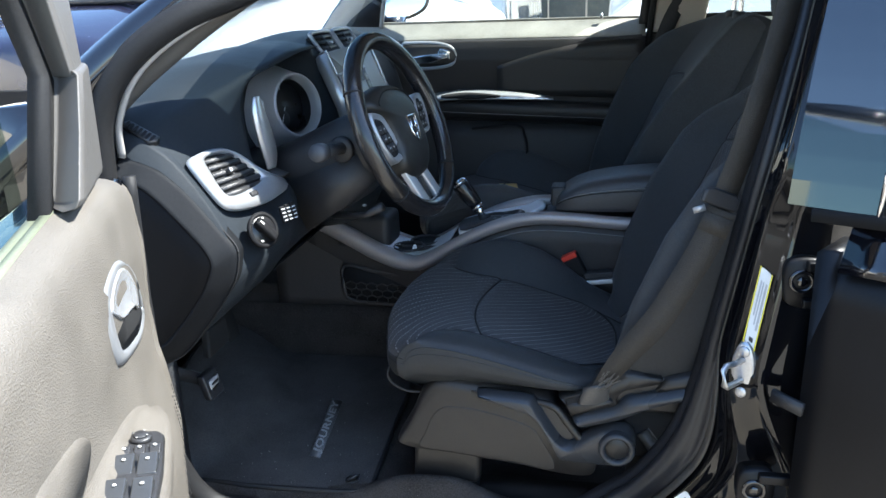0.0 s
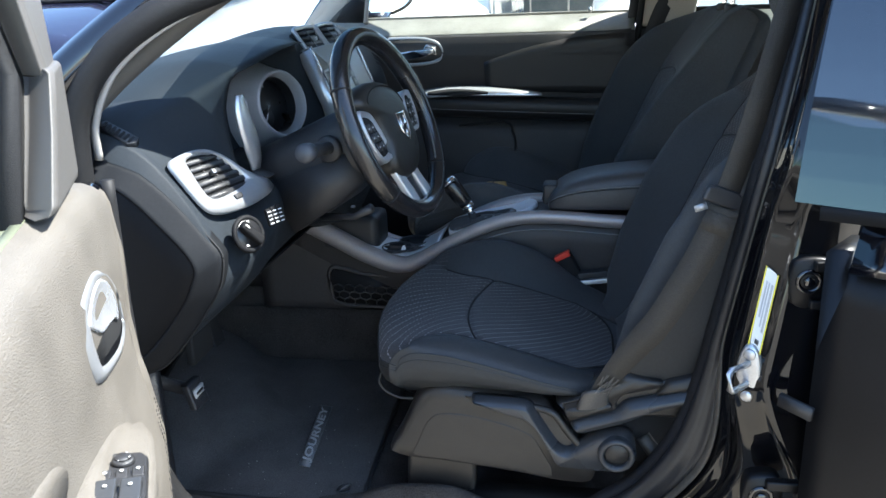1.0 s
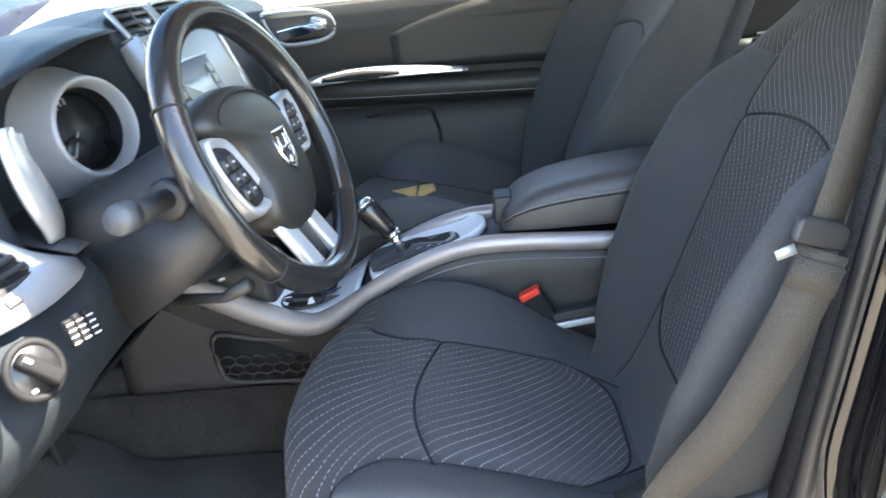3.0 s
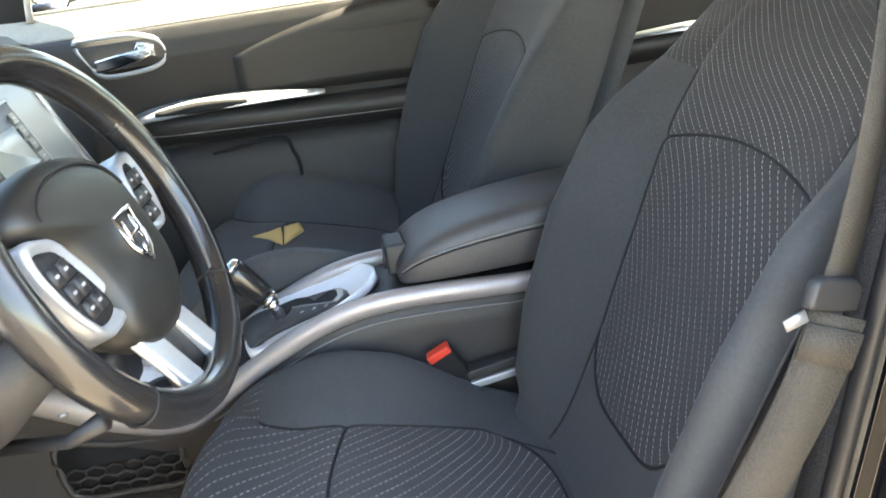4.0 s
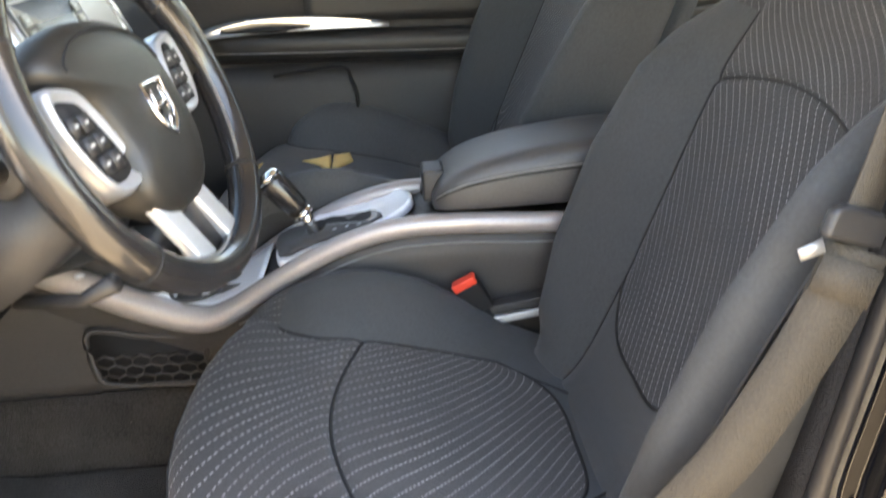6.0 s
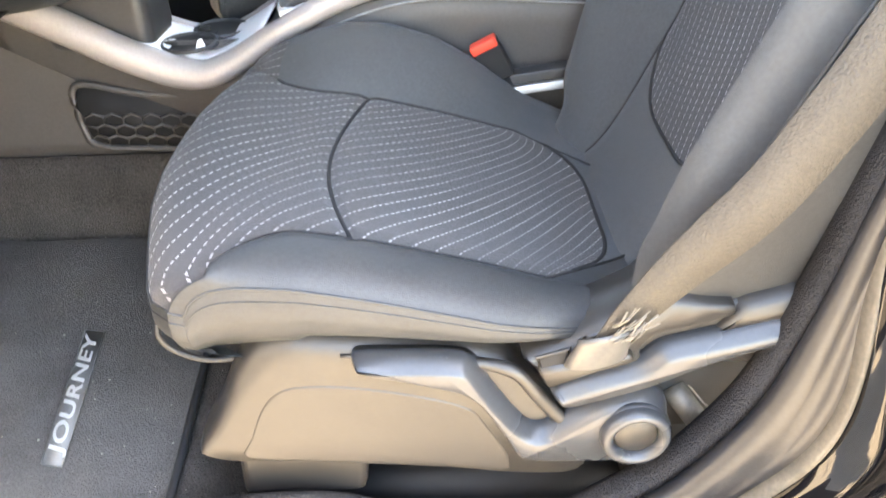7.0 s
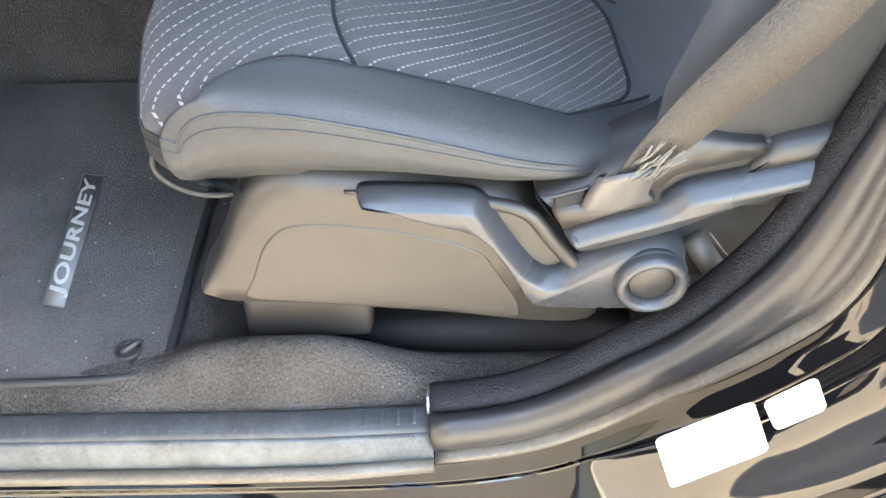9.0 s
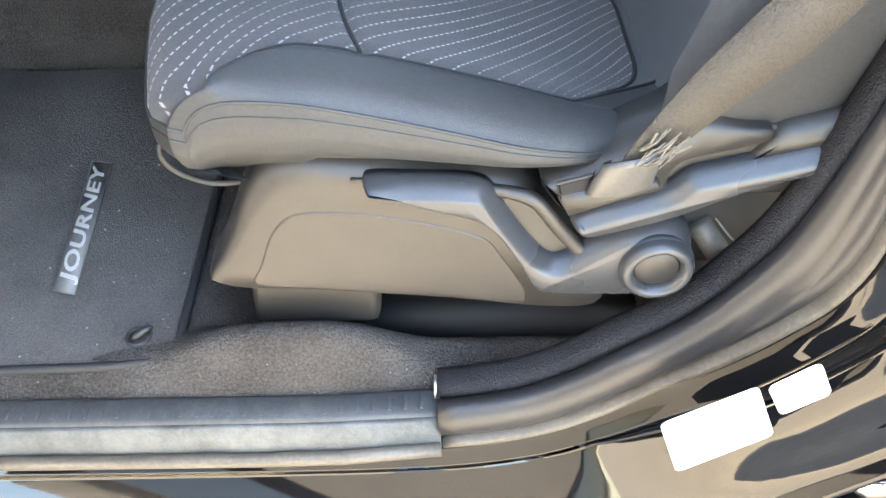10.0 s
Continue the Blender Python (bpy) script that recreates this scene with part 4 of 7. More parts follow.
    part("torn_foam", loft([[Vector(q) + (mid - Vector(q)) * k + Vector((0, 0, dz)) for q in tear] for k, dz in ((0.0, -0.006), (0.0, 0.002), (0.25, 0.004), (0.7, 0.0045))]), FOAM, pseat, "yellow foam in a torn cover")

# side shield, levers and knob on the driver's seat
def inset(poly, d):
    """Moves a closed outline inwards, by its own amount at each point."""
    n = len(poly)
    area = sum(poly[i][0] * poly[(i + 1) % n][1] - poly[(i + 1) % n][0] * poly[i][1] for i in range(n))
    sg = 1 if area > 0 else -1
    out = []
    for i in range(n):
        a, b = np.array(poly[i - 1]), np.array(poly[(i + 1) % n])
        t = (b - a) / (np.linalg.norm(b - a) + 1e-9)
        out.append((poly[i][0] - sg * t[1] * d[i], poly[i][1] + sg * t[0] * d[i]))
    return out


def pillow(poly, weights, levels, sub=3, bend=None):
    """A shaped panel facing -y: its (x, z) outline lofted through (y, inset) levels, each corner rounded by its weight."""
    pts = cr([(x, z, w) for (x, z), w in zip(poly, weights)], sub, True)
    line, w = [(p[0], p[1]) for p in pts], [max(0.0, p[2]) for p in pts]
    rings = []
    for y, d in levels:
        q = inset(line, [d * k for k in w])
        rings.append([(x, y + (bend(x, z) if bend else 0.0), z) for x, z in q])
    return loft(rings)


shield = [(-0.423, 0.614), (-0.406, 0.645), (-0.391, 0.674), (-0.376, 0.709), (-0.367, 0.726), (-0.354, 0.742), (-0.339, 0.752), (-0.323, 0.757), (-0.305, 0.759), (-0.249, 0.753), (-0.174, 0.742), (-0.126, 0.733), (-0.100, 0.718), (-0.077, 0.684), (-0.045, 0.640), (-0.02, 0.60), (-0.03, 0.566), (-0.089, 0.564), (-0.177, 0.578), (-0.315, 0.593), (-0.378, 0.597), (-0.406, 0.603)]
part("side_shield", pillow(shield, [0.25, 0.5, 0.6, 0.8, 1, 1, 1, 1, 1, 1, 1, 1, 0.5, 0.3, 0.3, 0.2, 0.1, 0.1, 0.1, 0.1, 0.1, 0.1], ((1.440, 0.0), (1.420, 0.0), (1.408, 0.003), (1.400, 0.008), (1.395, 0.014), (1.3925, 0.021), (1.3915, 0.030))), SEATPLASTIC, dseat, "grey-black plastic seat side shield")
part("lower_shield", pillow([(-0.373, 0.605), (-0.364, 0.632), (-0.350, 0.668), (-0.336, 0.688), (-0.322, 0.697), (-0.300, 0.700), (-0.259, 0.697), (-0.200, 0.684), (-0.148, 0.665), (-0.128, 0.640), (-0.102, 0.575), (-0.177, 0.584), (-0.314, 0.598)], [0.3, 0.6, 0.8, 1, 1, 1, 1, 1, 1, 1, 0.2, 0.1, 0.1], ((1.396, 0.0), (1.3914, 0.0), (1.3911, 0.003), (1.3909, 0.009))), SEATPLASTIC, dseat)
part("shield_ridge", tube([(x, 1.3925 - 0.006 * max(0.0, min(1.0, (x + 0.13) / 0.05)), z) for x, z in cr([(-0.265, 0.736), (-0.225, 0.732), (-0.174, 0.726), (-0.123, 0.719), (-0.101, 0.712), (-0.089, 0.700), (-0.074, 0.678), (-0.056, 0.654), (-0.041, 0.637)], 5)], [0.002 + 0.0055 * min(1.0, i / 18) for i in range(41)], 10), SEATPLASTIC, dseat)
lever = [(-0.254, 0.738), (-0.252, 0.742), (-0.242, 0.744), (-0.213, 0.743), (-0.174, 0.741), (-0.149, 0.737), (-0.137, 0.727), (-0.127, 0.709), (-0.113, 0.685), (-0.096, 0.659), (-0.082, 0.645), (-0.069, 0.645), (-0.049, 0.660), (-0.025, 0.677), (-0.005, 0.686), (0.019, 0.690), (0.038, 0.685), (0.049, 0.671), (0.052, 0.652), (0.050, 0.629), (0.041, 0.612), (0.018, 0.602), (-0.015, 0.601), (-0.080, 0.604), (-0.099, 0.613), (-0.111, 0.636), (-0.134, 0.678), (-0.149, 0.695), (-0.165, 0.703), (-0.215, 0.718), (-0.244, 0.727), (-0.253, 0.732)]
lev = part("height_lever", pillow(lever, [0.6] * 3 + [1] * 14 + [0.5] * 15, ((1.398, 0.0), (1.388, 0.0), (1.381, 0.003), (1.374, 0.0075), (1.369, 0.011), (1.3675, 0.014))), LEVERPLASTIC, dseat, "grey plastic seat height lever")
for i in range(14):
    for j in range(3):
        part("grip_dot", disc((-0.240 + i * 0.0058 + (j % 2) * 0.003, 1.383 - j * 0.004, 0.7415 - j * 0.0035 - i * 0.0003), (0, -0.6, 0.8), 0.0010, 0.0008, 6), LEVERPLASTIC, lev)
KN = Vector((0.017, 1.376, 0.646))
knob = part("recliner_knob", disc(KN, (0, -1, 0), 0.0355, 0.012), LEVERPLASTIC, dseat, "round grey recliner knob")
rk = lambda r, k: [KN + Vector((r * math.cos(t), -k, r * math.sin(t))) for t in np.linspace(0, 2 * math.pi, 48, endpoint=False)]
part("knob_rim", loft([rk(0.0350, 0.010), rk(0.0345, 0.016), rk(0.0325, 0.0205), rk(0.0290, 0.0225), rk(0.0255, 0.0215), rk(0.0222, 0.0165), rk(0.0215, 0.0120)], True, False), LEVERPLASTIC, knob)
part("knob_cap", disc(KN + Vector((0, -0.008, 0)), (0, -1, 0), 0.0218, 0.006), SEATPLASTIC, knob)
part("rear_shroud", pillow([(-0.096, 0.738), (-0.083, 0.745), (-0.057, 0.755), (-0.031, 0.772), (0.008, 0.793), (0.018, 0.803), (0.031, 0.807), (0.057, 0.802), (0.077, 0.796), (0.094, 0.792), (0.094, 0.782), (0.076, 0.773), (0.037, 0.761), (0.026, 0.755), (0.018, 0.743), (0.011, 0.727), (-0.062, 0.703), (-0.073, 0.704), (-0.085, 0.726)], [0.4, 0.6, 1, 1, 1, 1, 0.9, 0.7, 0.35, 0.1, 0.1, 0.25, 0.4, 0.5, 0.5, 0.3, 0.3, 0.3, 0.3], ((1.440, 0.0), (1.402, 0.0), (1.388, 0.003), (1.379, 0.009), (1.375, 0.015))), SEATPLASTIC, dseat)
part("shroud_flange", pillow([(-0.079, 0.733), (-0.029, 0.742), (-0.001, 0.749), (0.006, 0.737), (-0.026, 0.725), (-0.064, 0.709), (-0.073, 0.711)], [1, 1, 0.4, 0.4, 0.5, 0.5, 0.5], ((1.395, 0.0), (1.376, 0.0), (1.369, 0.003), (1.366, 0.007))), SEATPLASTIC, dseat)
part("rear_cover", pillow([(0.079, 0.760), (0.086, 0.772), (0.095, 0.785), (0.106, 0.794), (0.128, 0.800), (0.160, 0.808), (0.25, 0.814), (0.26, 0.78), (0.150, 0.768), (0.132, 0.768), (0.117, 0.763), (0.106, 0.758), (0.087, 0.758)], [0.5, 0.6, 1, 1, 1, 1, 1, 0.5, 0.5, 0.5, 0.5, 0.5, 0.5], ((1.440, 0.0), (1.392, 0.0), (1.380, 0.004), (1.375, 0.010))), SEATPLASTIC, dseat)
soften(part("shroud_back", box(0.004, 0.21, 1.384, 1.44, 0.715, 0.790), SEATPLASTIC, dseat), 0.008)
recline = part("recline_lever", pillow([(-0.067, 0.697), (-0.066, 0.703), (-0.059, 0.709), (-0.026, 0.721), (0.010, 0.732), (0.026, 0.747), (0.037, 0.753), (0.064, 0.760), (0.109, 0.771), (0.128, 0.776), (0.160, 0.781), (0.225, 0.796), (0.225, 0.772), (0.158, 0.757), (0.137, 0.750), (0.115, 0.745), (0.071, 0.729), (0.026, 0.707), (-0.022, 0.691), (-0.047, 0.684), (-0.060, 0.686)], [0.5, 0.7, 1, 1, 1, 1, 1, 1, 1, 1, 1, 0.5, 0.4, 0.4, 0.4, 0.4, 0.4, 0.4, 0.4, 0.4, 0.4], ((1.388, 0.0), (1.378, 0.0), (1.370, 0.004), (1.364, 0.010), (1.361, 0.014))), LEVERPLASTIC, dseat, "grey plastic recline lever")
for i in range(12):
    for j in range(3):
        part("grip_dot", disc((-0.052 + i * 0.0058 + (j % 2) * 0.003, 1.376 - j * 0.004, 0.7075 - j * 0.0035 + i * 0.0019), (0, -0.6, 0.8), 0.0010, 0.0008, 6), LEVERPLASTIC, recline)
soften(part("anchor_slot", plate([(-0.081, 0.742), (-0.054, 0.751), (-0.055, 0.730), (-0.077, 0.727)], 1.3705, 1.377), BLACKSHADE, dseat), 0.002)
soften(part("slot_frame", tube([(x, 1.371, z) for x, z in ((-0.083, 0.744), (-0.053, 0.753), (-0.054, 0.729), (-0.078, 0.726))], 0.0022, 6, True), SEATPLASTIC, dseat), 0.001)
soften(part("slide_bar_cover", loft([[(-0.400, y, 0.500), (-0.259, y, 0.500), (-0.255, y, 0.540), (-0.257, y, 0.60), (-0.395, y, 0.60)] for y in (1.428, 1.455)]), SEATPLASTIC, dseat), 0.012, 3)
part("slide_bar", tube(cr([(-0.36, 1.425, 0.712), (-0.40, 1.42, 0.714), (-0.430, 1.42, 0.728), (-0.441, 1.42, 0.748), (-0.437, 1.43, 0.765)], 6), 0.003, 8), BINDING, dseat, "thin black slide bar")
part("floor_strut", tube([(0.066, 1.42, 0.655), (0.122, 1.42, 0.572), (0.150, 1.42, 0.535)], 0.013, 10), DUSTYLIP, dseat, "dusty tan floor strut")
part("floor_cable", tube(cr([(0.075, 1.40, 0.675), (0.10, 1.39, 0.650), (0.135, 1.39, 0.645), (0.16, 1.42, 0.66)], 6), 0.0009, 6), TAPE, dseat)

# red belt buckle beside the console
bk = thing("belt_buckle", "black seat belt buckle with a red button", "belt buckle")
o = Vector((-0.098, 1.888, 0.862))
ob = soften(part("housing", box(-0.020, 0.020, -0.010, 0.012, -0.060, 0.0), BLACKSHADE, bk), 0.004)
q = Matrix.Translation(o) @ Matrix.Rotation(radians(-28), 4, "Y") @ Matrix.Rotation(radians(-6), 4, "Z")
ob.matrix_world = q
ob = soften(part("release_button", box(-0.0195, 0.0195, -0.0125, 0.008, -0.011, 0.003), RED, bk, "red release button"), 0.003)
ob.matrix_world = q
ob = part("stalk", box(-0.010, 0.010, -0.004, 0.004, -0.12, -0.055), BLACKSHADE, bk)
ob.matrix_world = q
soften(part("anchor_trim", loft([[(x, 1.902, z + 0.004), (x, 1.880, z + 0.004), (x, 1.878, z - 0.008), (x, 1.902, z - 0.008)] for x, z in ((-0.055, 0.7935), (0.03, 0.8040), (0.10, 0.8120))]), SILVER, bk, "silver bar beside the console"), 0.002)
soften(part("bar_cover", loft([[(x, 1.904, z + 0.024), (x, 1.886, z + 0.020), (x, 1.884, z + 0.005), (x, 1.904, z + 0.005)] for x, z in ((-0.060, 0.7930), (0.03, 0.8040), (0.10, 0.8120))]), PLASTIC, bk), 0.002)

# ---- driver's seat belt ----
belt = thing("seat_belt", "worn grey-brown seat belt hanging down beside the seat", "seat belt")
low = cr([(-0.030, 1.364, 0.748), (-0.010, 1.357, 0.790), (0.026, 1.348, 0.850), (0.078, 1.336, 0.925), (0.114, 1.330, 0.995), (0.148, 1.330, 1.065), (0.172, 1.334, 1.125)], 6)
sides = []
for i in range(len(low)):
    f = i / (len(low) - 1)
    k = min(1.0, f / 0.45)
    sides.append((0.60 + 0.15 * k, 0.30 * (1 - k) - 0.20 * k, -0.35 - 0.10 * k))
part("lap_webbing", strip(low, [0.026 + 0.022 * min(1, i / 16) for i in range(len(low))], 0.0024, sides), WEB, belt)
up = cr([(0.172, 1.343, 1.135), (0.196, 1.350, 1.21), (0.222, 1.365, 1.30), (0.252, 1.395, 1.41), (0.280, 1.435, 1.52)], 6)
part("shoulder_webbing", strip(up, 0.047, 0.0024, (0.80, 0.45, -0.35)), WEB, belt)
ob = soften(part("tongue", plate([(-0.034, -0.012), (0.034, -0.012), (0.034, 0.010), (0.022, 0.016), (-0.022, 0.016), (-0.034, 0.010)], -0.006, 0.006), PLASTIC, belt, "black plastic belt tongue"), 0.004)
ob.matrix_world = Matrix.Translation((0.168, 1.336, 1.142)) @ Matrix.Rotation(radians(22), 4, "Z") @ Matrix.Rotation(radians(22), 4, "Y")
ob = part("tongue_blade", plate([(-0.006, 0.0), (0.006, 0.0), (0.005, 0.020), (-0.005, 0.020)], -0.0010, 0.0010), SILVER, belt)
ob.matrix_world = Matrix.Translation((0.145, 1.335, 1.130)) @ Matrix.Rotation(radians(250), 4, "Y")
part("fold_stitch", strip([low[-5] + np.array((0, -0.003, 0)), low[-2] + np.array((0, -0.003, 0))], 0.048, 0.003, sides[-3]), WEB, belt)
# loose tape and frayed sleeve at the lower anchor
sleeve_ring = lambda k, z, w, y: [(-0.027 + k + w * math.cos(a), y + 0.013 * math.sin(a), z + 0.22 * w * math.cos(a) - (0.008 * math.sin(a) if z > 0.76 else 0)) for a in np.linspace(0, 2 * math.pi, 20, endpoint=False)]
part("anchor_sleeve", loft([sleeve_ring(-0.002, 0.742, 0.029, 1.368), sleeve_ring(-0.001, 0.755, 0.027, 1.364), sleeve_ring(0.003, 0.770, 0.0255, 1.361), sleeve_ring(0.005, 0.779, 0.0265, 1.360), sleeve_ring(0.005, 0.777, 0.0245, 1.361), sleeve_ring(0.002, 0.757, 0.022, 1.364)], True, False), mat("cloudy_sleeve", (0.075, 0.070, 0.064), 0.28, vary=0.3), belt, "cloudy plastic anchor sleeve")
rnd = random.Random(4)
for i in range(22):
    a = Vector((-0.016 + rnd.uniform(-0.012, 0.016), 1.351, 0.772 + rnd.uniform(0, 0.022)))
    b = a + Vector((rnd.uniform(0.008, 0.020), -0.004, rnd.uniform(0.010, 0.026)))
    part("tape_shred", strip([a, (a + b) / 2 + Vector((rnd.uniform(-0.002, 0.002), -0.003, 0)), b], 0.0015 + rnd.random() * 0.0025, 0.0005, (rnd.uniform(-1, 1), 0.5, -0.6)), TAPE, belt, smooth=False)

# ---- centre console ----
con = thing("center_console", "black leatherette centre console with silver shift surround and cup holders", "console")
RAIL = cr([(-0.80, 0.965), (-0.675, 0.902), (-0.59, 0.858), (-0.505, 0.831), (-0.45, 0.845), (-0.375, 0.888), (-0.286, 0.931), (-0.20, 0.954), (-0.10, 0.956), (0.045, 0.946), (0.30, 0.935)], 6)
railz = lambda x: lerp(x, [p[0] for p in RAIL], [p[1] for p in RAIL])
side_y = lambda x: lerp(x, [-0.80, -0.55, -0.40, 0.3], [0.060, 0.068, 0.085, 0.090])
for s in (-1, 1):
    part("rail", tube([(p[0], MID + s * (side_y(p[0]) + 0.001), p[1] - 0.010 - 0.008 * max(0.0, min(1.0, (-0.42 - p[0]) / 0.12))) for p in RAIL], [0.0145 + 0.007 * max(0.0, min(1.0, (-0.42 - p[0]) / 0.12)) for p in RAIL], 12, flat=1.15), mat("console_rail", (0.38, 0.345, 0.335), 0.38, metal=0.4, vary=0.1), con, "satin grey console rail")
    part("side_panel", sheet(lambda u, v: (u, MID + s * (side_y(u) - 0.004 - 0.058 * min(1, v * 2.5) * (1 if u < -0.45 else 0.2)), (railz(u) - 0.016) * (1 - v) + 0.40 * v), np.linspace(-0.80, 0.36, 40), np.linspace(0, 1, 10), 0.004), CONSOLEPLASTIC, con)
    part("stitching", tube([(p[0], MID + s * (side_y(p[0]) + 0.0005), p[1] - 0.042) for p in RAIL[24:]], 0.0014, 6), PALETHREAD, con)
part("top_panel", sheet(lambda u, v: (u, MID + v * side_y(u), min(railz(u) - 0.006, 0.9115 + 0.256 * (u + 0.272) if -0.44 < u < -0.13 else 9.0)), np.linspace(-0.78, 0.34, 40), np.linspace(-1, 1, 9), 0.004), PLASTIC, con)
part("rear_panel", box(0.30, 0.335, 1.915, 2.085, 0.40, 0.93), PLASTIC, con)
# forward bin under the dash
soften(part("bin", loft([[(-0.72, 1.95, z), (-0.565, 1.945, z), (-0.56, 2.06, z), (-0.72, 2.06, z)] for z in (0.84, 0.935)]), PLASTIC, con), 0.02, 3)
# cup holders: two rings joined by a slot in a silver tray
part("cup_tray", sheet(lambda u, v: (u, MID + v * (side_y(u) - 0.008), railz(u) + 0.004), np.linspace(-0.585, -0.405, 14), np.linspace(-1, 1, 7), 0.003), TRAYSILVER, con, "silver cup holder tray")
for cxx, cyy in ((-0.520, 1.972), (-0.487, 2.040)):
    z = railz(cxx) + 0.010
    # a shallow disc: the well's shade is in its near-black colour
    part("cup_well", loft([[(cxx + r * math.cos(a), cyy + r * math.sin(a), zz) for a in np.linspace(0, 2 * math.pi, 28, endpoint=False)] for r, zz in ((0.040, z), (0.038, z + 0.004), (0.034, z + 0.0015), (0.001, z + 0.001))]), BLACKSHADE, con)
    part("cup_rim", torus((cxx, cyy, z + 0.003), (0, 0, 1), 0.040, 0.0035, 36, 8), PLASTIC, con)
    part("rubber_fin", box(cxx - 0.034, cxx - 0.018, cyy - 0.006, cyy + 0.006, z, z + 0.006), TYRE, con)
part("cup_bridge", box(-0.515, -0.492, 1.985, 2.03, railz(-0.50), railz(-0.50) + 0.0135), BLACKSHADE, con)
part("paper_scrap", loft([[(-0.508, 1.950, 0.842), (-0.492, 1.952, 0.842), (-0.497, 1.968, 0.842)], [(-0.503, 1.953, 0.856), (-0.498, 1.955, 0.858), (-0.499, 1.962, 0.855)]]), STICKER, con, "crumpled white paper scrap", smooth=False)
# shift plate
SLOPE = math.atan2(0.959 - 0.900, -0.16 + 0.39)


def on_plate(pts, z):
    return [(x, 0.92 * y, z) for x, y in pts]


pm = Matrix.Translation((-0.272, 2.0, 0.9235)) @ Matrix.Rotation(-SLOPE, 4, "Y")
tray = cr([(-0.109, -0.074), (-0.095, -0.092), (-0.068, -0.093), (-0.041, -0.087), (-0.005, -0.075), (0.042, -0.055), (0.081, -0.032), (0.099, -0.016), (0.110, 0.006), (0.112, 0.036), (0.101, 0.070), (0.083, 0.089), (0.052, 0.091), (0.001, 0.086), (-0.040, 0.086), (-0.080, 0.077), (-0.110, 0.068), (-0.120, 0.038), (-0.118, -0.010)], 3, True)
gatep = cr([(-0.118, -0.006), (-0.119, 0.042), (-0.107, 0.060), (-0.080, 0.060), (-0.055, 0.050), (-0.010, 0.036), (0.030, 0.022), (0.052, 0.008), (0.062, -0.022), (0.052, -0.044), (0.030, -0.050), (-0.010, -0.042), (-0.050, -0.042), (-0.082, -0.050), (-0.104, -0.068)], 3, True)
slot = [(-0.071, 0.048), (-0.068, 0.012), (-0.047, -0.004), (-0.038, 0.017), (-0.012, 0.000), (0.020, -0.026), (0.043, -0.042), (0.055, -0.028), (0.054, 0.000), (0.042, 0.013), (0.027, 0.006), (0.009, -0.004), (-0.003, 0.026), (-0.025, 0.044), (-0.050, 0.047)]
shrink = lambda pts, k: [(np.mean([q[0] for q in pts]) + (x - np.mean([q[0] for q in pts])) * k, np.mean([q[1] for q in pts]) + (y - np.mean([q[1] for q in pts])) * k) for x, y in pts]
ob = part("shift_surround", loft([on_plate(tray, -0.008), on_plate(tray, 0.004), on_plate(shrink(tray, 0.97), 0.0065), on_plate(shrink(tray, 0.92), 0.005), on_plate(shrink(tray, 0.80), -0.001)]), TRAYSILVER, con, "silver shift surround")
ob.matrix_world = pm
ob = part("shift_plate", loft([on_plate(gatep, -0.004), on_plate(gatep, 0.0055), on_plate(shrink(gatep, 0.96), 0.0072)]), CONSOLEPLASTIC, con, "dark grey shift gate plate")
ob.matrix_world = pm
ob = part("gate_rim", loft([on_plate(slot, 0.006), on_plate(slot, 0.0088)]), BRIGHT, con, "silver gate outline", smooth=False)
ob.matrix_world = pm
ob = part("gate_slot", loft([on_plate(shrink(slot, 0.84), 0.006), on_plate(shrink(slot, 0.84), 0.0094)]), BLACKSHADE, con, smooth=False)
ob.matrix_world = pm
for i, t in enumerate("PRND"):
    words(t, 0.010, GREYINK, pm @ Matrix.Translation(((-0.055, -0.017, 0.004, 0.024)[i], (-0.010, -0.020, -0.026, -0.035)[i], 0.0076)) @ Matrix.Rotation(radians(-90), 4, "Z"), con, "gear_letter", 0.0002)
# shifter
shf = thing("gear_shifter", "black leather gear lever with chrome top cap in park", "gear lever")
lean = [(-0.322, 1.998, 0.912), (-0.330, 1.998, 0.938), (-0.340, 1.999, 0.958)]
part("shaft", tube(lean, [0.011, 0.010, 0.012], 12), CHROME, shf)
GA = Vector((-0.56, 0, 0.83)).normalized()
GS = Vector((0.83, 0, 0.56))
grip_ring = lambda k, r, w, sh: [Vector((-0.338, 2.0, 0.950)) + GA * k + GS * (r * math.cos(t) + sh) + Vector((0, w * math.sin(t), 0)) for t in np.linspace(0, 2 * math.pi, 20, endpoint=False)]
part("collar", loft([grip_ring(-0.004, 0.016, 0.015, 0), grip_ring(0.0, 0.0175, 0.0165, 0), grip_ring(0.006, 0.017, 0.016, 0)]), CHROME, shf, "chrome collar")
part("grip", loft([grip_ring(0.005, 0.0165, 0.016, 0), grip_ring(0.016, 0.0195, 0.018, -0.001), grip_ring(0.035, 0.0215, 0.020, -0.002), grip_ring(0.055, 0.0225, 0.021, -0.003), grip_ring(0.070, 0.0225, 0.021, -0.004), grip_ring(0.076, 0.0215, 0.020, -0.004)]), LEATHER, shf)
part("cap", loft([grip_ring(0.0755, 0.0218, 0.0203, -0.004), grip_ring(0.081, 0.0205, 0.019, -0.004), grip_ring(0.086, 0.016, 0.015, -0.004), grip_ring(0.088, 0.006, 0.006, -0.004)]), CHROME, shf, "chrome cap")
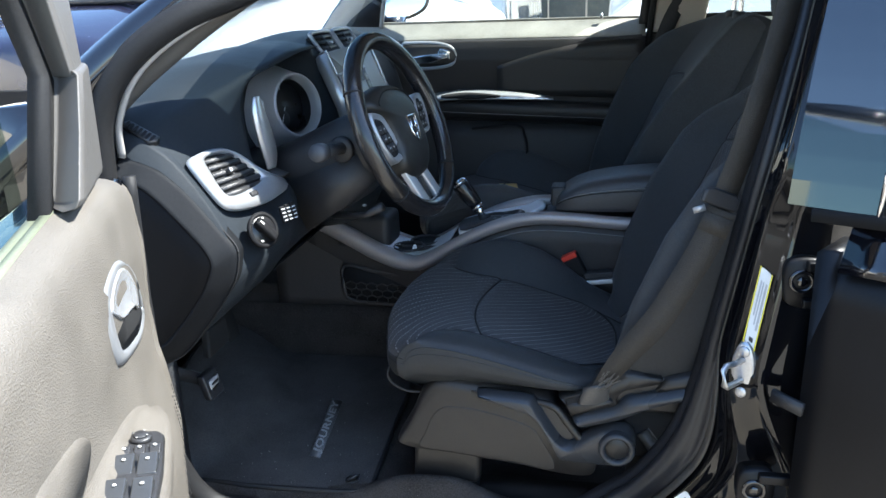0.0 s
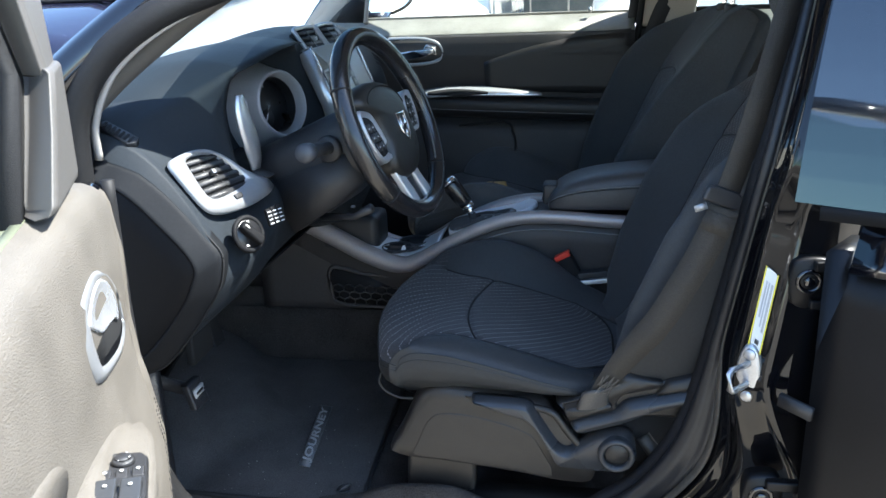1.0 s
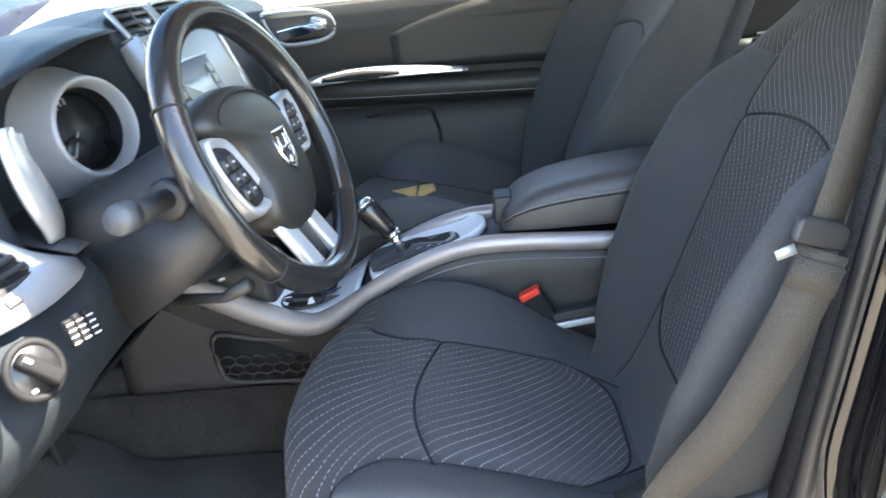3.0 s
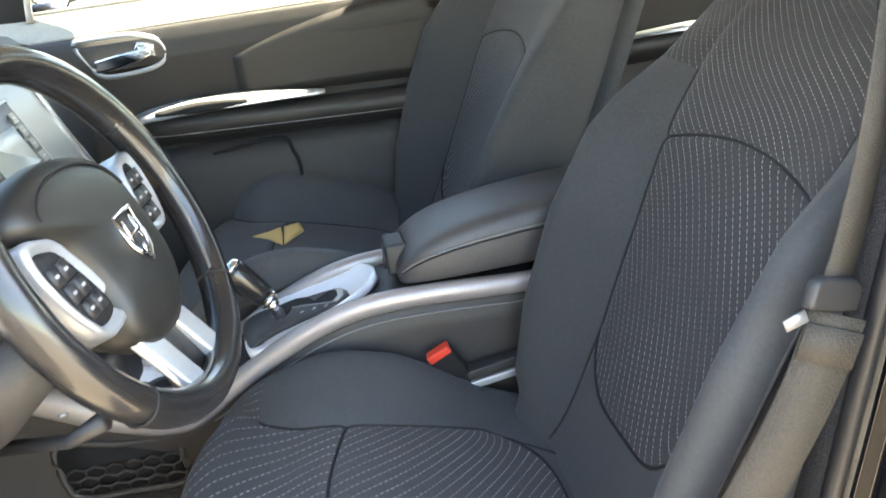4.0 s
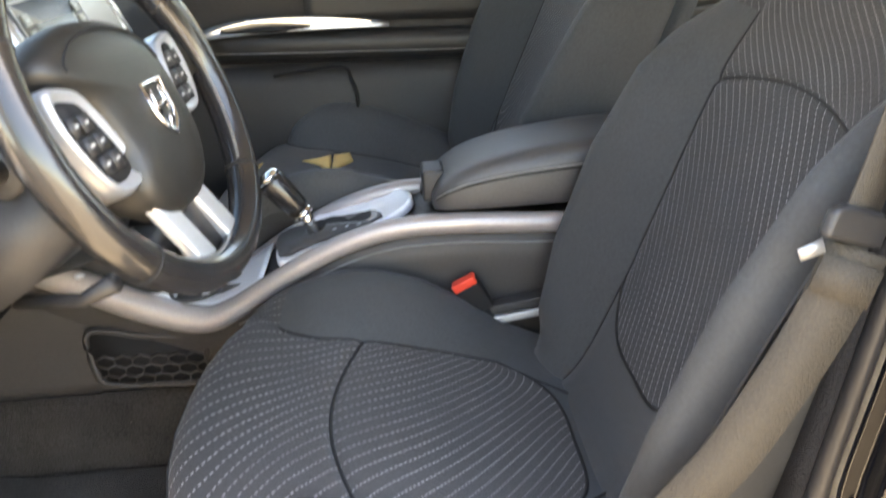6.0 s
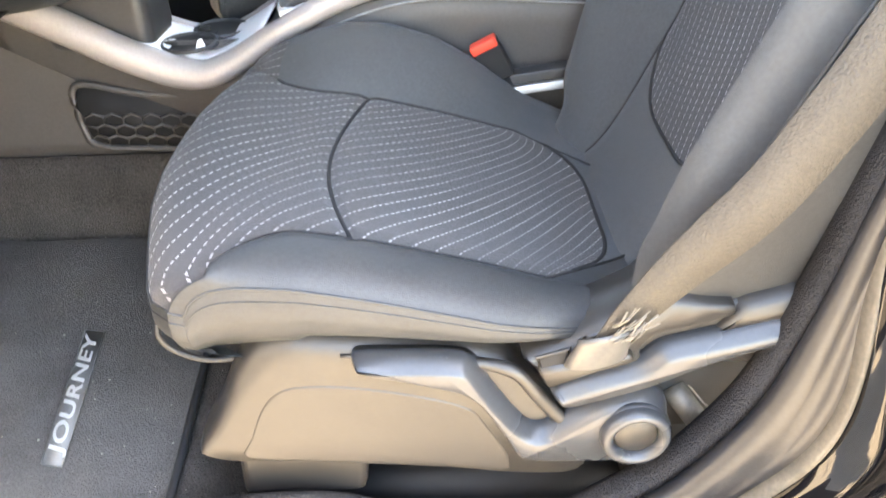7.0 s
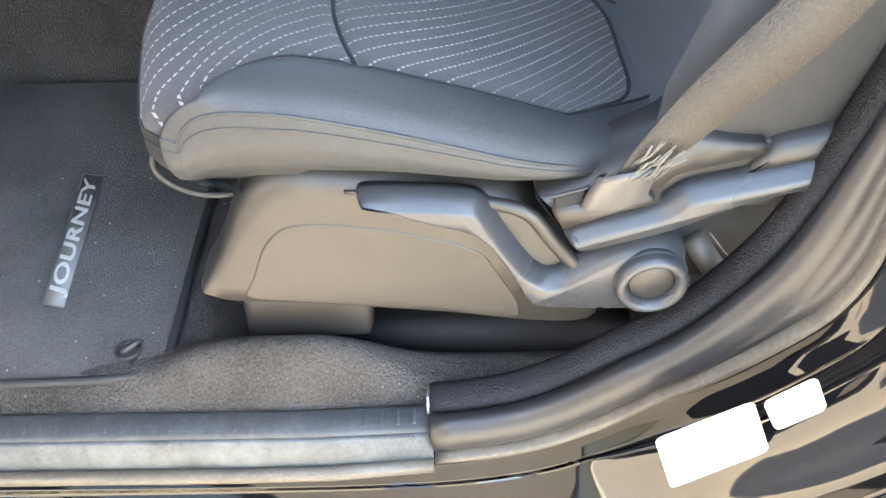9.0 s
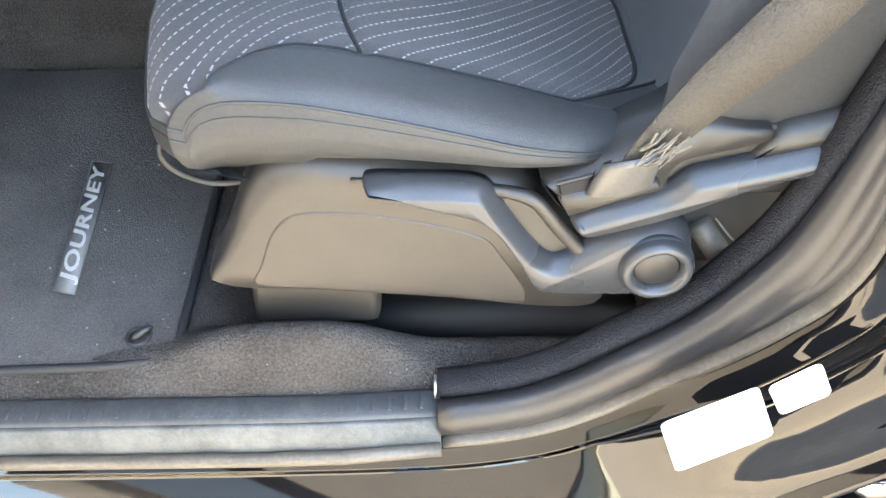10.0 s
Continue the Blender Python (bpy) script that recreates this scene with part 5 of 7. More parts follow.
# armrest box
arm = thing("armrest_box", "black padded armrest lid with stitched edge on the console", "armrest")
AX = [-0.135, -0.128, -0.112, -0.085, -0.05, 0.0, 0.06, 0.14, 0.22, 0.28, 0.30]
AT = [0.975, 0.992, 1.010, 1.026, 1.038, 1.048, 1.055, 1.060, 1.060, 1.052, 1.03]
AW = [0.055, 0.070, 0.080, 0.086, 0.089, 0.091, 0.092, 0.092, 0.092, 0.090, 0.080]
rings = []
for x, t, w in zip(AX, AT, AW):
    b = 0.958
    rings.append([(x, MID + w * yy, b + (t - b) * zz) for yy, zz in ((-0.94, 0), (-1, 0.12), (-1.0, 0.45), (-0.97, 0.72), (-0.88, 0.90), (-0.70, 0.98), (-0.4, 1.0), (0, 1.0), (0.4, 1.0), (0.70, 0.98), (0.88, 0.90), (0.97, 0.72), (1.0, 0.45), (1, 0.12), (0.94, 0))])
pad = part("lid_pad", loft(rings), ARMPAD, arm, "padded black lid")
pad.modifiers.new("s", "SUBSURF").levels = 1
pad.modifiers["s"].render_levels = 2
for off_ in (0.0, 0.004):
    part("stitching", tube([(x, MID - w * 0.985 - 0.001, 0.958 + (t - 0.958) * (0.62 + off_ * 14)) for x, t, w in zip(AX[1:], AT[1:], AW[1:])], 0.0012, 6), PALETHREAD if off_ else THREAD, arm)
soften(part("latch_frame", loft([[(-0.141 + dx, MID + y, z) for y, z in ((-0.034, 0.962), (0.034, 0.962), (0.030, 1.012), (-0.030, 1.012))] for dx in (-0.006, 0.03)]), PLASTIC, arm), 0.006)
soften(part("latch", loft([[(-0.146 + dx + (z - 0.96) * 0.3, MID + y, z) for y, z in ((-0.018, 0.970), (0.018, 0.970), (0.015, 1.002), (-0.015, 1.002))] for dx in (-0.008, 0.01)]), HUB, arm), 0.002)
# netted pocket on the console's side
net = thing("console_pocket", "black plastic side pocket with a honeycomb net", "storage pocket")
part("lower_console", sheet(lambda u, v: (u, 1.968 + 0.006 * v, 0.85 - 0.19 * v + (0.05 * (1 - v) if u < -0.65 else 0)), np.linspace(-0.90, -0.44, 14), np.linspace(0, 1, 8), 0.004), CONSOLEPLASTIC, net)
frame_pts = cr([(-0.700, 1.962, 0.790), (-0.61, 1.960, 0.776), (-0.525, 1.960, 0.764), (-0.520, 1.960, 0.73), (-0.525, 1.960, 0.685), (-0.60, 1.962, 0.684), (-0.68, 1.962, 0.690), (-0.703, 1.962, 0.715)], 5, True)
# near-black sheet that gives the pocket its shade
part("pocket_back", loft([[(p[0], 1.9640, p[2]) for p in frame_pts], [(p[0], 1.967, p[2]) for p in frame_pts]]), BLACKSHADE, net)
part("pocket_frame", tube(frame_pts, 0.0055, 8, True), CONSOLEPLASTIC, net)
for j in range(3):
    for i in range(6):
        cx_, cz_ = -0.684 + i * 0.0290 + (j % 2) * 0.0145, 0.698 + j * 0.0180 - i * 0.0010
        hexa = [(cx_ + 0.0165 * math.cos(a), 1.9595, cz_ + 0.0118 * math.sin(a)) for a in [math.pi / 6 + k * math.pi / 3 for k in range(6)]]
        part("net_cell", tube(hexa, 0.0021, 6, True), CONSOLEPLASTIC, net)

# ---- dashboard ----
dash = thing("dashboard", "dark moulded dashboard with hooded dials and silver vents", "dashboard")
DS = {
    1.222: [(-1.22, 1.190), (-1.00, 1.248), (-0.88, 1.262), (-0.80, 1.252), (-0.735, 1.216), (-0.675, 1.13), (-0.648, 1.05), (-0.70, 0.965), (-0.80, 0.868), (-1.1, 0.87)],
    1.250: [(-1.22, 1.195), (-1.00, 1.266), (-0.87, 1.284), (-0.80, 1.268), (-0.752, 1.222), (-0.692, 1.140), (-0.650, 1.05), (-0.67, 0.975), (-0.78, 0.880), (-1.1, 0.87)],
    1.300: [(-1.24, 1.200), (-1.02, 1.282), (-0.86, 1.303), (-0.785, 1.287), (-0.745, 1.228), (-0.690, 1.150), (-0.655, 1.08), (-0.635, 1.02), (-0.76, 0.900), (-1.1, 0.88)],
    1.400: [(-1.27, 1.205), (-1.02, 1.305), (-0.84, 1.335), (-0.745, 1.312), (-0.715, 1.228), (-0.680, 1.155), (-0.650, 1.09), (-0.635, 1.03), (-0.72, 0.930), (-1.1, 0.88)],
    1.455: [(-1.28, 1.207), (-1.02, 1.318), (-0.82, 1.355), (-0.705, 1.335), (-0.700, 1.262), (-0.680, 1.163), (-0.650, 1.10), (-0.640, 1.03), (-0.72, 0.940), (-1.1, 0.88)],
    1.490: [(-1.28, 1.210), (-1.02, 1.325), (-0.80, 1.368), (-0.668, 1.352), (-0.760, 1.315), (-0.770, 1.170), (-0.655, 1.13), (-0.645, 1.04), (-0.72, 0.945), (-1.1, 0.88)],
    1.620: [(-1.29, 1.215), (-1.02, 1.335), (-0.80, 1.388), (-0.645, 1.378), (-0.770, 1.345), (-0.775, 1.170), (-0.665, 1.12), (-0.650, 1.04), (-0.72, 0.950), (-1.1, 0.88)],
    1.740: [(-1.29, 1.215), (-1.02, 1.338), (-0.80, 1.390), (-0.640, 1.380), (-0.770, 1.345), (-0.775, 1.170), (-0.665, 1.12), (-0.650, 1.04), (-0.72, 0.955), (-1.1, 0.88)],
    1.800: [(-1.29, 1.215), (-1.00, 1.340), (-0.80, 1.390), (-0.690, 1.378), (-0.668, 1.330), (-0.655, 1.210), (-0.625, 1.10), (-0.625, 1.02), (-0.70, 0.955), (-1.1, 0.88)],
    1.860: [(-1.30, 1.220), (-1.00, 1.340), (-0.82, 1.398), (-0.725, 1.392), (-0.665, 1.345), (-0.615, 1.220), (-0.595, 1.08), (-0.610, 0.98), (-0.70, 0.930), (-1.1, 0.88)],
    2.000: [(-1.30, 1.220), (-1.00, 1.342), (-0.83, 1.402), (-0.735, 1.398), (-0.668, 1.350), (-0.615, 1.220), (-0.590, 1.08), (-0.610, 0.96), (-0.70, 0.900), (-1.1, 0.88)],
    2.140: [(-1.30, 1.220), (-1.00, 1.340), (-0.82, 1.398), (-0.725, 1.392), (-0.665, 1.345), (-0.615, 1.220), (-0.595, 1.08), (-0.620, 0.98), (-0.70, 0.930), (-1.1, 0.88)],
    2.240: [(-1.29, 1.215), (-1.00, 1.330), (-0.83, 1.380), (-0.750, 1.362), (-0.700, 1.300), (-0.670, 1.200), (-0.670, 1.08), (-0.690, 0.98), (-0.76, 0.900), (-1.1, 0.88)],
    2.450: [(-1.27, 1.205), (-1.00, 1.315), (-0.84, 1.384), (-0.757, 1.366), (-0.702, 1.302), (-0.668, 1.20), (-0.670, 1.05), (-0.690, 0.95), (-0.77, 0.880), (-1.1, 0.87)],
    2.580: [(-1.25, 1.200), (-1.00, 1.318), (-0.85, 1.384), (-0.772, 1.370), (-0.715, 1.316), (-0.676, 1.235), (-0.664, 1.13), (-0.710, 0.93), (-0.79, 0.860), (-1.1, 0.86)],
    2.630: [(-1.22, 1.190), (-1.00, 1.300), (-0.86, 1.362), (-0.795, 1.352), (-0.735, 1.302), (-0.692, 1.220), (-0.680, 1.12), (-0.735, 0.93), (-0.81, 0.860), (-1.1, 0.86)],
}
keys = sorted(DS)


def dash_line(y):
    y = max(keys[0], min(keys[-1], y))
    i = max(0, min(len(keys) - 2, sum(k <= y for k in keys) - 1))
    f = (y - keys[i]) / (keys[i + 1] - keys[i])
    return [(a[0] * (1 - f) + b[0] * f, a[1] * (1 - f) + b[1] * f) for a, b in zip(DS[keys[i]], DS[keys[i + 1]])]


def dash_ring(y):
    """The section at y, softened across its neighbours."""
    far = min(1.0, min(abs(y - 1.47), abs(y - 1.77)) / 0.05)
    rows = [(dash_line(y + d * (0.012 + 0.022 * far)), w) for d, w in ((-1.5, 0.1), (-0.75, 0.22), (0, 0.36), (0.75, 0.22), (1.5, 0.1))]
    return [(sum(r[k][0] * w for r, w in rows), y, sum(r[k][1] * w for r, w in rows)) for k in range(len(rows[0][0]))]


def dash_curve(y):
    r = dash_ring(y)
    return cr([r[0], r[1], r[2], r[3]], 5)[:-1] + cr(r[3:], 4)


ys = sorted(set(list(np.linspace(1.222, 2.63, 96)) + keys))
part("dash_pad", loft([dash_curve(y) for y in ys]), DASHPAD, dash, "soft dark blue-black dash pad")
# end cap that the open door uncovers
cap = [(-0.845, 1.228), (-0.812, 1.227), (-0.780, 1.216), (-0.762, 1.207), (-0.727, 1.177), (-0.693, 1.138), (-0.663, 1.099), (-0.646, 1.076), (-0.643, 1.055), (-0.654, 1.013), (-0.683, 0.968), (-0.718, 0.922), (-0.755, 0.880), (-0.785, 0.856), (-0.84, 0.836), (-0.868, 0.90), (-0.866, 1.10)]
bowl = [(-0.850, 1.196), (-0.819, 1.193), (-0.794, 1.186), (-0.765, 1.163), (-0.730, 1.125), (-0.696, 1.086), (-0.683, 1.064), (-0.680, 1.050), (-0.683, 1.036), (-0.704, 0.994), (-0.739, 0.948), (-0.774, 0.909), (-0.797, 0.889), (-0.812, 0.880), (-0.840, 0.876), (-0.852, 0.92), (-0.852, 1.10)]
lay_ = lambda pts, y: [(p[0], y, p[1]) for p in cr(pts, 4, True)]
mixed = lambda k: [(a[0] * (1 - k) + b[0] * k, a[1] * (1 - k) + b[1] * k) for a, b in zip(cap, bowl)]
part("end_cap", loft([lay_(cap, 1.250), lay_(cap, 1.226), lay_(mixed(0.06), 1.220), lay_(mixed(0.20), 1.216), lay_(mixed(0.80), 1.197), lay_(mixed(0.92), 1.194), lay_(mixed(0.99), 1.1945), lay_(bowl, 1.197)]), SHADEDEND, dash, "black end panel with a raised rim")
part("end_panel", loft([lay_([(-0.772 + (x + 0.772) * k, 1.04 + (z - 1.04) * k) for x, z in bowl], y) for k, y in ((0.985, 1.1985), (0.97, 1.1962), (0.5, 1.1960))]), ENDINSET, dash)
part("cap_gap", tube([(x, 1.2265, z) for x, z in [(-0.772 + (x + 0.772) * 1.012, 1.04 + (z - 1.04) * 1.010) for x, z in cr(cap[:15], 4)]], 0.0018, 6), THREAD, dash)
# pillar-side demister slots
GA0, GB0 = Vector((-0.838, 1.2555, 1.2815)), Vector((-0.780, 1.2410, 1.2565))
gx = (GB0 - GA0).normalized()
gn = Vector((0.35, -0.38, 0.84))
gn = (gn - gx * gn.dot(gx)).normalized()
gy = gn.cross(gx)
glen = (GB0 - GA0).length
demist = part("demister_grille", loft([[GA0 + gx * (u * glen) + gy * v + gn * k for u, v in ((-0.04, -0.011), (1.02, -0.012), (1.10, 0.0), (1.02, 0.012), (-0.04, 0.011), (-0.10, 0.0))] for k in (-0.012, 0.0035, 0.0045)]), PLASTIC, dash, "dark slotted demister grille")
for i in range(7):
    c = GA0 + gx * (glen * (0.05 + 0.15 * i)) + gn * 0.0045
    s_, t_ = (gy - gx * 0.30).normalized() * 0.0088, gx * 0.0026
    part("demist_slot", loft([[c - s_ - t_ + gn * k, c + s_ - t_ + gn * k, c + s_ + t_ + gn * k, c - s_ + t_ + gn * k] for k in (-0.003, 0.0006)]), BLACKSHADE, demist, smooth=False)
# driver's side vent: silver bezel, slats, tab
VN = Vector((0.83, -0.12, 0.545)).normalized()
VR = Vector((0.143, 0.99, 0)).normalized()


def face_frame(c, n, r):
    """A frame on a panel: across, down the face, outwards."""
    d = -(n.cross(r))
    return Matrix(((r.x, d.x, n.x, c[0]), (r.y, d.y, n.y, c[1]), (r.z, d.z, n.z, c[2]), (0, 0, 0, 1)))


vm = face_frame(Vector((-0.690, 1.345, 1.185)), VN, VR)
outer = cr([(-0.101, -0.040), (-0.077, -0.047), (-0.028, -0.049), (0.012, -0.042), (0.045, -0.021), (0.070, 0.010), (0.092, 0.029), (0.121, 0.046), (0.130, 0.062), (0.107, 0.074), (0.049, 0.079), (-0.010, 0.077), (-0.054, 0.071), (-0.080, 0.061), (-0.090, 0.044), (-0.095, 0.022), (-0.099, -0.006)], 3, True)
hole = cr([(-0.064, -0.034), (-0.036, -0.040), (0.008, -0.035), (0.037, -0.014), (0.057, 0.017), (0.064, 0.032), (0.048, 0.040), (-0.004, 0.045), (-0.050, 0.045), (-0.066, 0.038), (-0.070, 0.020), (-0.068, -0.010)], 3, True)


def ring_between(a, b, za, zb, n=48):
    """A band between two closed outlines, matched by direction."""
    cx0, cy0 = np.mean(b, axis=0)
    out = []
    for poly in (a, b):
        d = [math.atan2(p[1] - cy0, p[0] - cx0) for p in poly]
        r = [math.hypot(p[0] - cx0, p[1] - cy0) for p in poly]
        o = np.argsort(d)
        dd, rr = np.array(d)[o], np.array(r)[o]
        t = np.linspace(-math.pi, math.pi, n, endpoint=False)
        ri = np.interp(t, dd, rr, period=2 * math.pi)
        out.append([(cx0 + q * math.cos(k), cy0 + q * math.sin(k)) for q, k in zip(ri, t)])
    A, B = out
    mid = [((p[0] + q[0]) / 2, (p[1] + q[1]) / 2) for p, q in zip(A, B)]
    return loft([[(x, y, -0.006) for x, y in A], [(x, y, za) for x, y in A], [(x, y, za + 0.004) for x, y in mid], [(x, y, zb) for x, y in B], [(x, y, -0.02) for x, y in B]], True, False)


vent = part("vent_bezel", ring_between(outer, hole, 0.002, 0.004, 64), SILVER, dash, "silver side vent bezel")
vent.matrix_world = vm
ob = part("vent_cavity", loft([[(x, y, -0.004) for x, y in hole], [(x, y, -0.012) for x, y in hole]]), BLACKSHADE, dash)
ob.matrix_world = vm
for i in range(6):
    v0 = -0.030 + i * 0.0138
    seg = [p[0] for p in hole if abs(p[1] - v0) < 0.009]
    if len(seg) > 1:
        ob = part("vent_slat", tube([(min(seg) + 0.003, v0, 0.0), (max(seg) - 0.003, v0 + 0.002, 0.0)], 0.0046, 8, flat=0.5), PLASTIC, dash)
        ob.matrix_world = vm
for f in (-0.030, -0.005, 0.020):
    ob = part("vent_divider", tube([(f, -0.030 + max(0, f) * 0.9, -0.003), (f + 0.006, 0.042, -0.003)], 0.0018, 6), PLASTIC, dash)
    ob.matrix_world = vm
ob = soften(part("vent_tab", box(-0.027, -0.006, -0.005, 0.005, 0.0, 0.012), PLASTIC, dash), 0.003)
ob.matrix_world = vm
ob = soften(part("tab_cap", box(-0.027, -0.019, -0.0035, 0.004, 0.011, 0.0135), BRIGHT, dash), 0.001)
ob.matrix_world = vm
ob = soften(part("vent_wheel", box(-0.008, 0.013, 0.051, 0.061, 0.002, 0.010), PLASTIC, dash), 0.002)
ob.matrix_world = vm
# headlamp switch and dimmer wheels
LN_ = Vector((0.86, -0.42, 0.30)).normalized()
lm = face_frame(Vector((-0.622, 1.292, 1.086)), LN_, Vector((0.439, 0.898, 0)).normalized())
ob = part("lamp_switch", torus((0, 0, 0.002), (0, 0, 1), 0.029, 0.005, 36, 8), ENDINSET, dash, "round black headlamp switch")
ob.matrix_world = lm
ob = part("switch_face", disc((0, 0, 0), (0, 0, 1), 0.028, 0.005), DIALFACE, dash)
ob.matrix_world = lm
ob = soften(part("switch_knob", box(-0.009, 0.009, -0.025, 0.025, 0.004, 0.020), ENDINSET, dash), 0.005, 3)
ob.matrix_world = lm @ Matrix.Rotation(radians(-38), 4, "Z")
ob = part("switch_pointer", box(-0.0016, 0.0016, -0.022, -0.013, 0.0202, 0.0212), LETTER, dash, smooth=False)
ob.matrix_world = lm @ Matrix.Rotation(radians(-38), 4, "Z")
for a in (100, 70, 45, -60):
    ob = part("switch_mark", box(-0.003, 0.003, -0.002, 0.002, 0.005, 0.0056), LETTER, dash, smooth=False)
    ob.matrix_world = lm @ Matrix.Translation((-0.021 * math.cos(radians(a)), -0.021 * math.sin(radians(a)), 0))
for i in range(3):
    ob = soften(part("dimmer_wheel", box(-0.006, 0.006, -0.016, 0.016, 0.0, 0.008), ENDINSET, dash), 0.003)
    ob.matrix_world = lm @ Matrix.Translation((0.050 + i * 0.0125, -0.016 - 0.002 * i, 0.004))
    for j in range(4):
        ob = part("wheel_mark", box(-0.004, 0.004, -0.001, 0.001, 0.008, 0.0086), GREYINK, dash, smooth=False)
        ob.matrix_world = lm @ Matrix.Translation((0.050 + i * 0.0125, -0.026 + j * 0.007, 0.004))
# dials: deep silver cones with dark glass
cl = thing("instrument_cluster", "silver-ringed instrument dials under the dash hood", "instruments")
nrm = Vector((0.90, -0.40, 0.17)).normalized()
c = Vector((-0.690, 1.688, 1.257))
R = 0.069
a = nrm.orthogonal().normalized()
b = nrm.cross(a)
ringp = lambda r, k: [c + nrm * k + (a * math.cos(t) + b * math.sin(t)) * r for t in np.linspace(0, 2 * math.pi, 48, endpoint=False)]
dial = part("dial_ring", loft([ringp(R * 1.55, -0.085), ringp(R * 1.32, -0.050), ringp(R * 1.14, -0.018), ringp(R * 1.04, 0.004), ringp(R * 0.99, 0.009), ringp(R * 0.94, 0.007), ringp(R * 0.90, -0.004), ringp(R * 0.86, -0.016)], True, False), DIALSILVER, cl, "satin silver dial cone")
part("dial_well", loft([ringp(R * 0.86, -0.016), ringp(R * 0.82, -0.040)], True, False), DIALFACE, dial)
part("dial_face", disc(c - nrm * 0.043, nrm, R * 0.82, 0.003), DIALFACE, dial)
for i in range(21):
    t = math.pi * (1.25 - 1.5 * i / 20)
    d = Vector((0.15, 0.98, 0)) * math.cos(t) + Vector((-0.18, 0, 0.98)) * math.sin(t)
    q = c - nrm * 0.0395 + d * R * 0.64
    part("dial_mark", tube([q - d * R * 0.05, q + d * R * (0.05 if i % 2 else 0.09)], 0.0011, 5), LETTER, dial)
part("needle", tube([c - nrm * 0.037, c - nrm * 0.037 + Vector((0.05, -0.66, -0.75)).normalized() * R * 0.62], 0.0014, 6), LETTER, dial)
part("small_gauge", disc(c - nrm * 0.0405 + Vector((0.1, -0.4, -0.55)) * R * 0.6, nrm, R * 0.26, 0.0015), DIALFACE, dial)
part("silver_strip", strip(cr([(-0.692, 1.480, 1.302), (-0.690, 1.478, 1.275), (-0.686, 1.484, 1.240), (-0.684, 1.496, 1.205), (-0.684, 1.506, 1.178), (-0.686, 1.508, 1.154)], 4), [0.006 + 0.038 * math.sin(math.pi * (i + 1) / 23.5) ** 0.7 for i in range(21)], 0.006, (0.25, 1, 0)), BRIGHT, cl, "bright silver strip beside the dials")
part("strip_return", strip(cr([(-0.690, 1.500, 1.292), (-0.700, 1.512, 1.26), (-0.706, 1.530, 1.215), (-0.706, 1.535, 1.165)], 5), [0.012 + 0.024 * math.sin(math.pi * i / 15) for i in range(16)], 0.004, (-0.8, 0.6, 0)), SILVER, cl)
part("cluster_floor", sheet(lambda u, v: (-0.775 + 0.12 * u, 1.49 + 0.30 * v, 1.172 - 0.03 * u), np.linspace(0, 1, 4), np.linspace(0, 1, 6), 0.003), PLASTIC, cl)

# steering column, stalk and wheel
col = thing("steering_column", "black plastic steering column shroud with a stalk", "steering column")
WC = Vector((-0.419, 1.563, 1.233))
WN = Vector((math.cos(radians(21)) * math.cos(radians(-9)), math.cos(radians(21)) * math.sin(radians(-9)), math.sin(radians(21))))
WR = Vector((0, 0, 1)).cross(WN).normalized()          # towards the passenger
WU = WN.cross(WR)
ringc = lambda k, w, h, dz=0: [WC + WN * k + WR * (w * math.copysign(abs(math.cos(t)) ** 0.7, math.cos(t))) + WU * (dz + h * math.copysign(abs(math.sin(t)) ** 0.7, math.sin(t))) for t in np.linspace(0, 2 * math.pi, 28, endpoint=False)]
part("shroud", loft([ringc(-0.30, 0.075, 0.075, -0.02), ringc(-0.22, 0.075, 0.072, -0.015), ringc(-0.12, 0.072, 0.070, -0.008), ringc(-0.075, 0.070, 0.066, -0.004), ringc(-0.060, 0.058, 0.055, 0.0)]), PLASTIC, col)
part("lower_shroud", loft([[WC + WN * k + WR * x + WU * z for x, z in ((-0.085, -0.02), (0.085, -0.02), (0.075, -0.10 + dz), (-0.075, -0.10 + dz))] for k, dz in ((-0.26, -0.03), (-0.16, -0.01), (-0.085, 0.02))]), PLASTIC, col)
st = WC - WN * 0.105 - WR * 0.060
tip = Vector((-0.536, 1.402, 1.207))
part("stalk_boot", disc(st - WR * 0.02, -WR, 0.026, 0.012), PLASTIC, col)
part("stalk", tube([st, st * 0.5 + tip * 0.5, tip], [0.013, 0.012, 0.015], 12), PLASTIC, col)
part("stalk_knob", tube([tip, tip + (tip - st).normalized() * 0.020, tip + (tip - st).normalized() * 0.030], [0.0175, 0.018, 0.015], 18), mat("grey_stalk_end", (0.05, 0.052, 0.058), 0.4), col, "grey ribbed stalk end")
part("tilt_lever", tube([WC - WN * 0.20 - WU * 0.12 - WR * 0.05, WC - WN * 0.12 - WU * 0.14 - WR * 0.07, WC - WN * 0.075 - WU * 0.135 - WR * 0.075], [0.008, 0.007, 0.010], 8), PLASTIC, col)
part("screw_head", disc(WC - WN * 0.13 - WU * 0.122 - WR * 0.04, -WU - WR * 0.6, 0.005, 0.003, 12), STEEL, col)

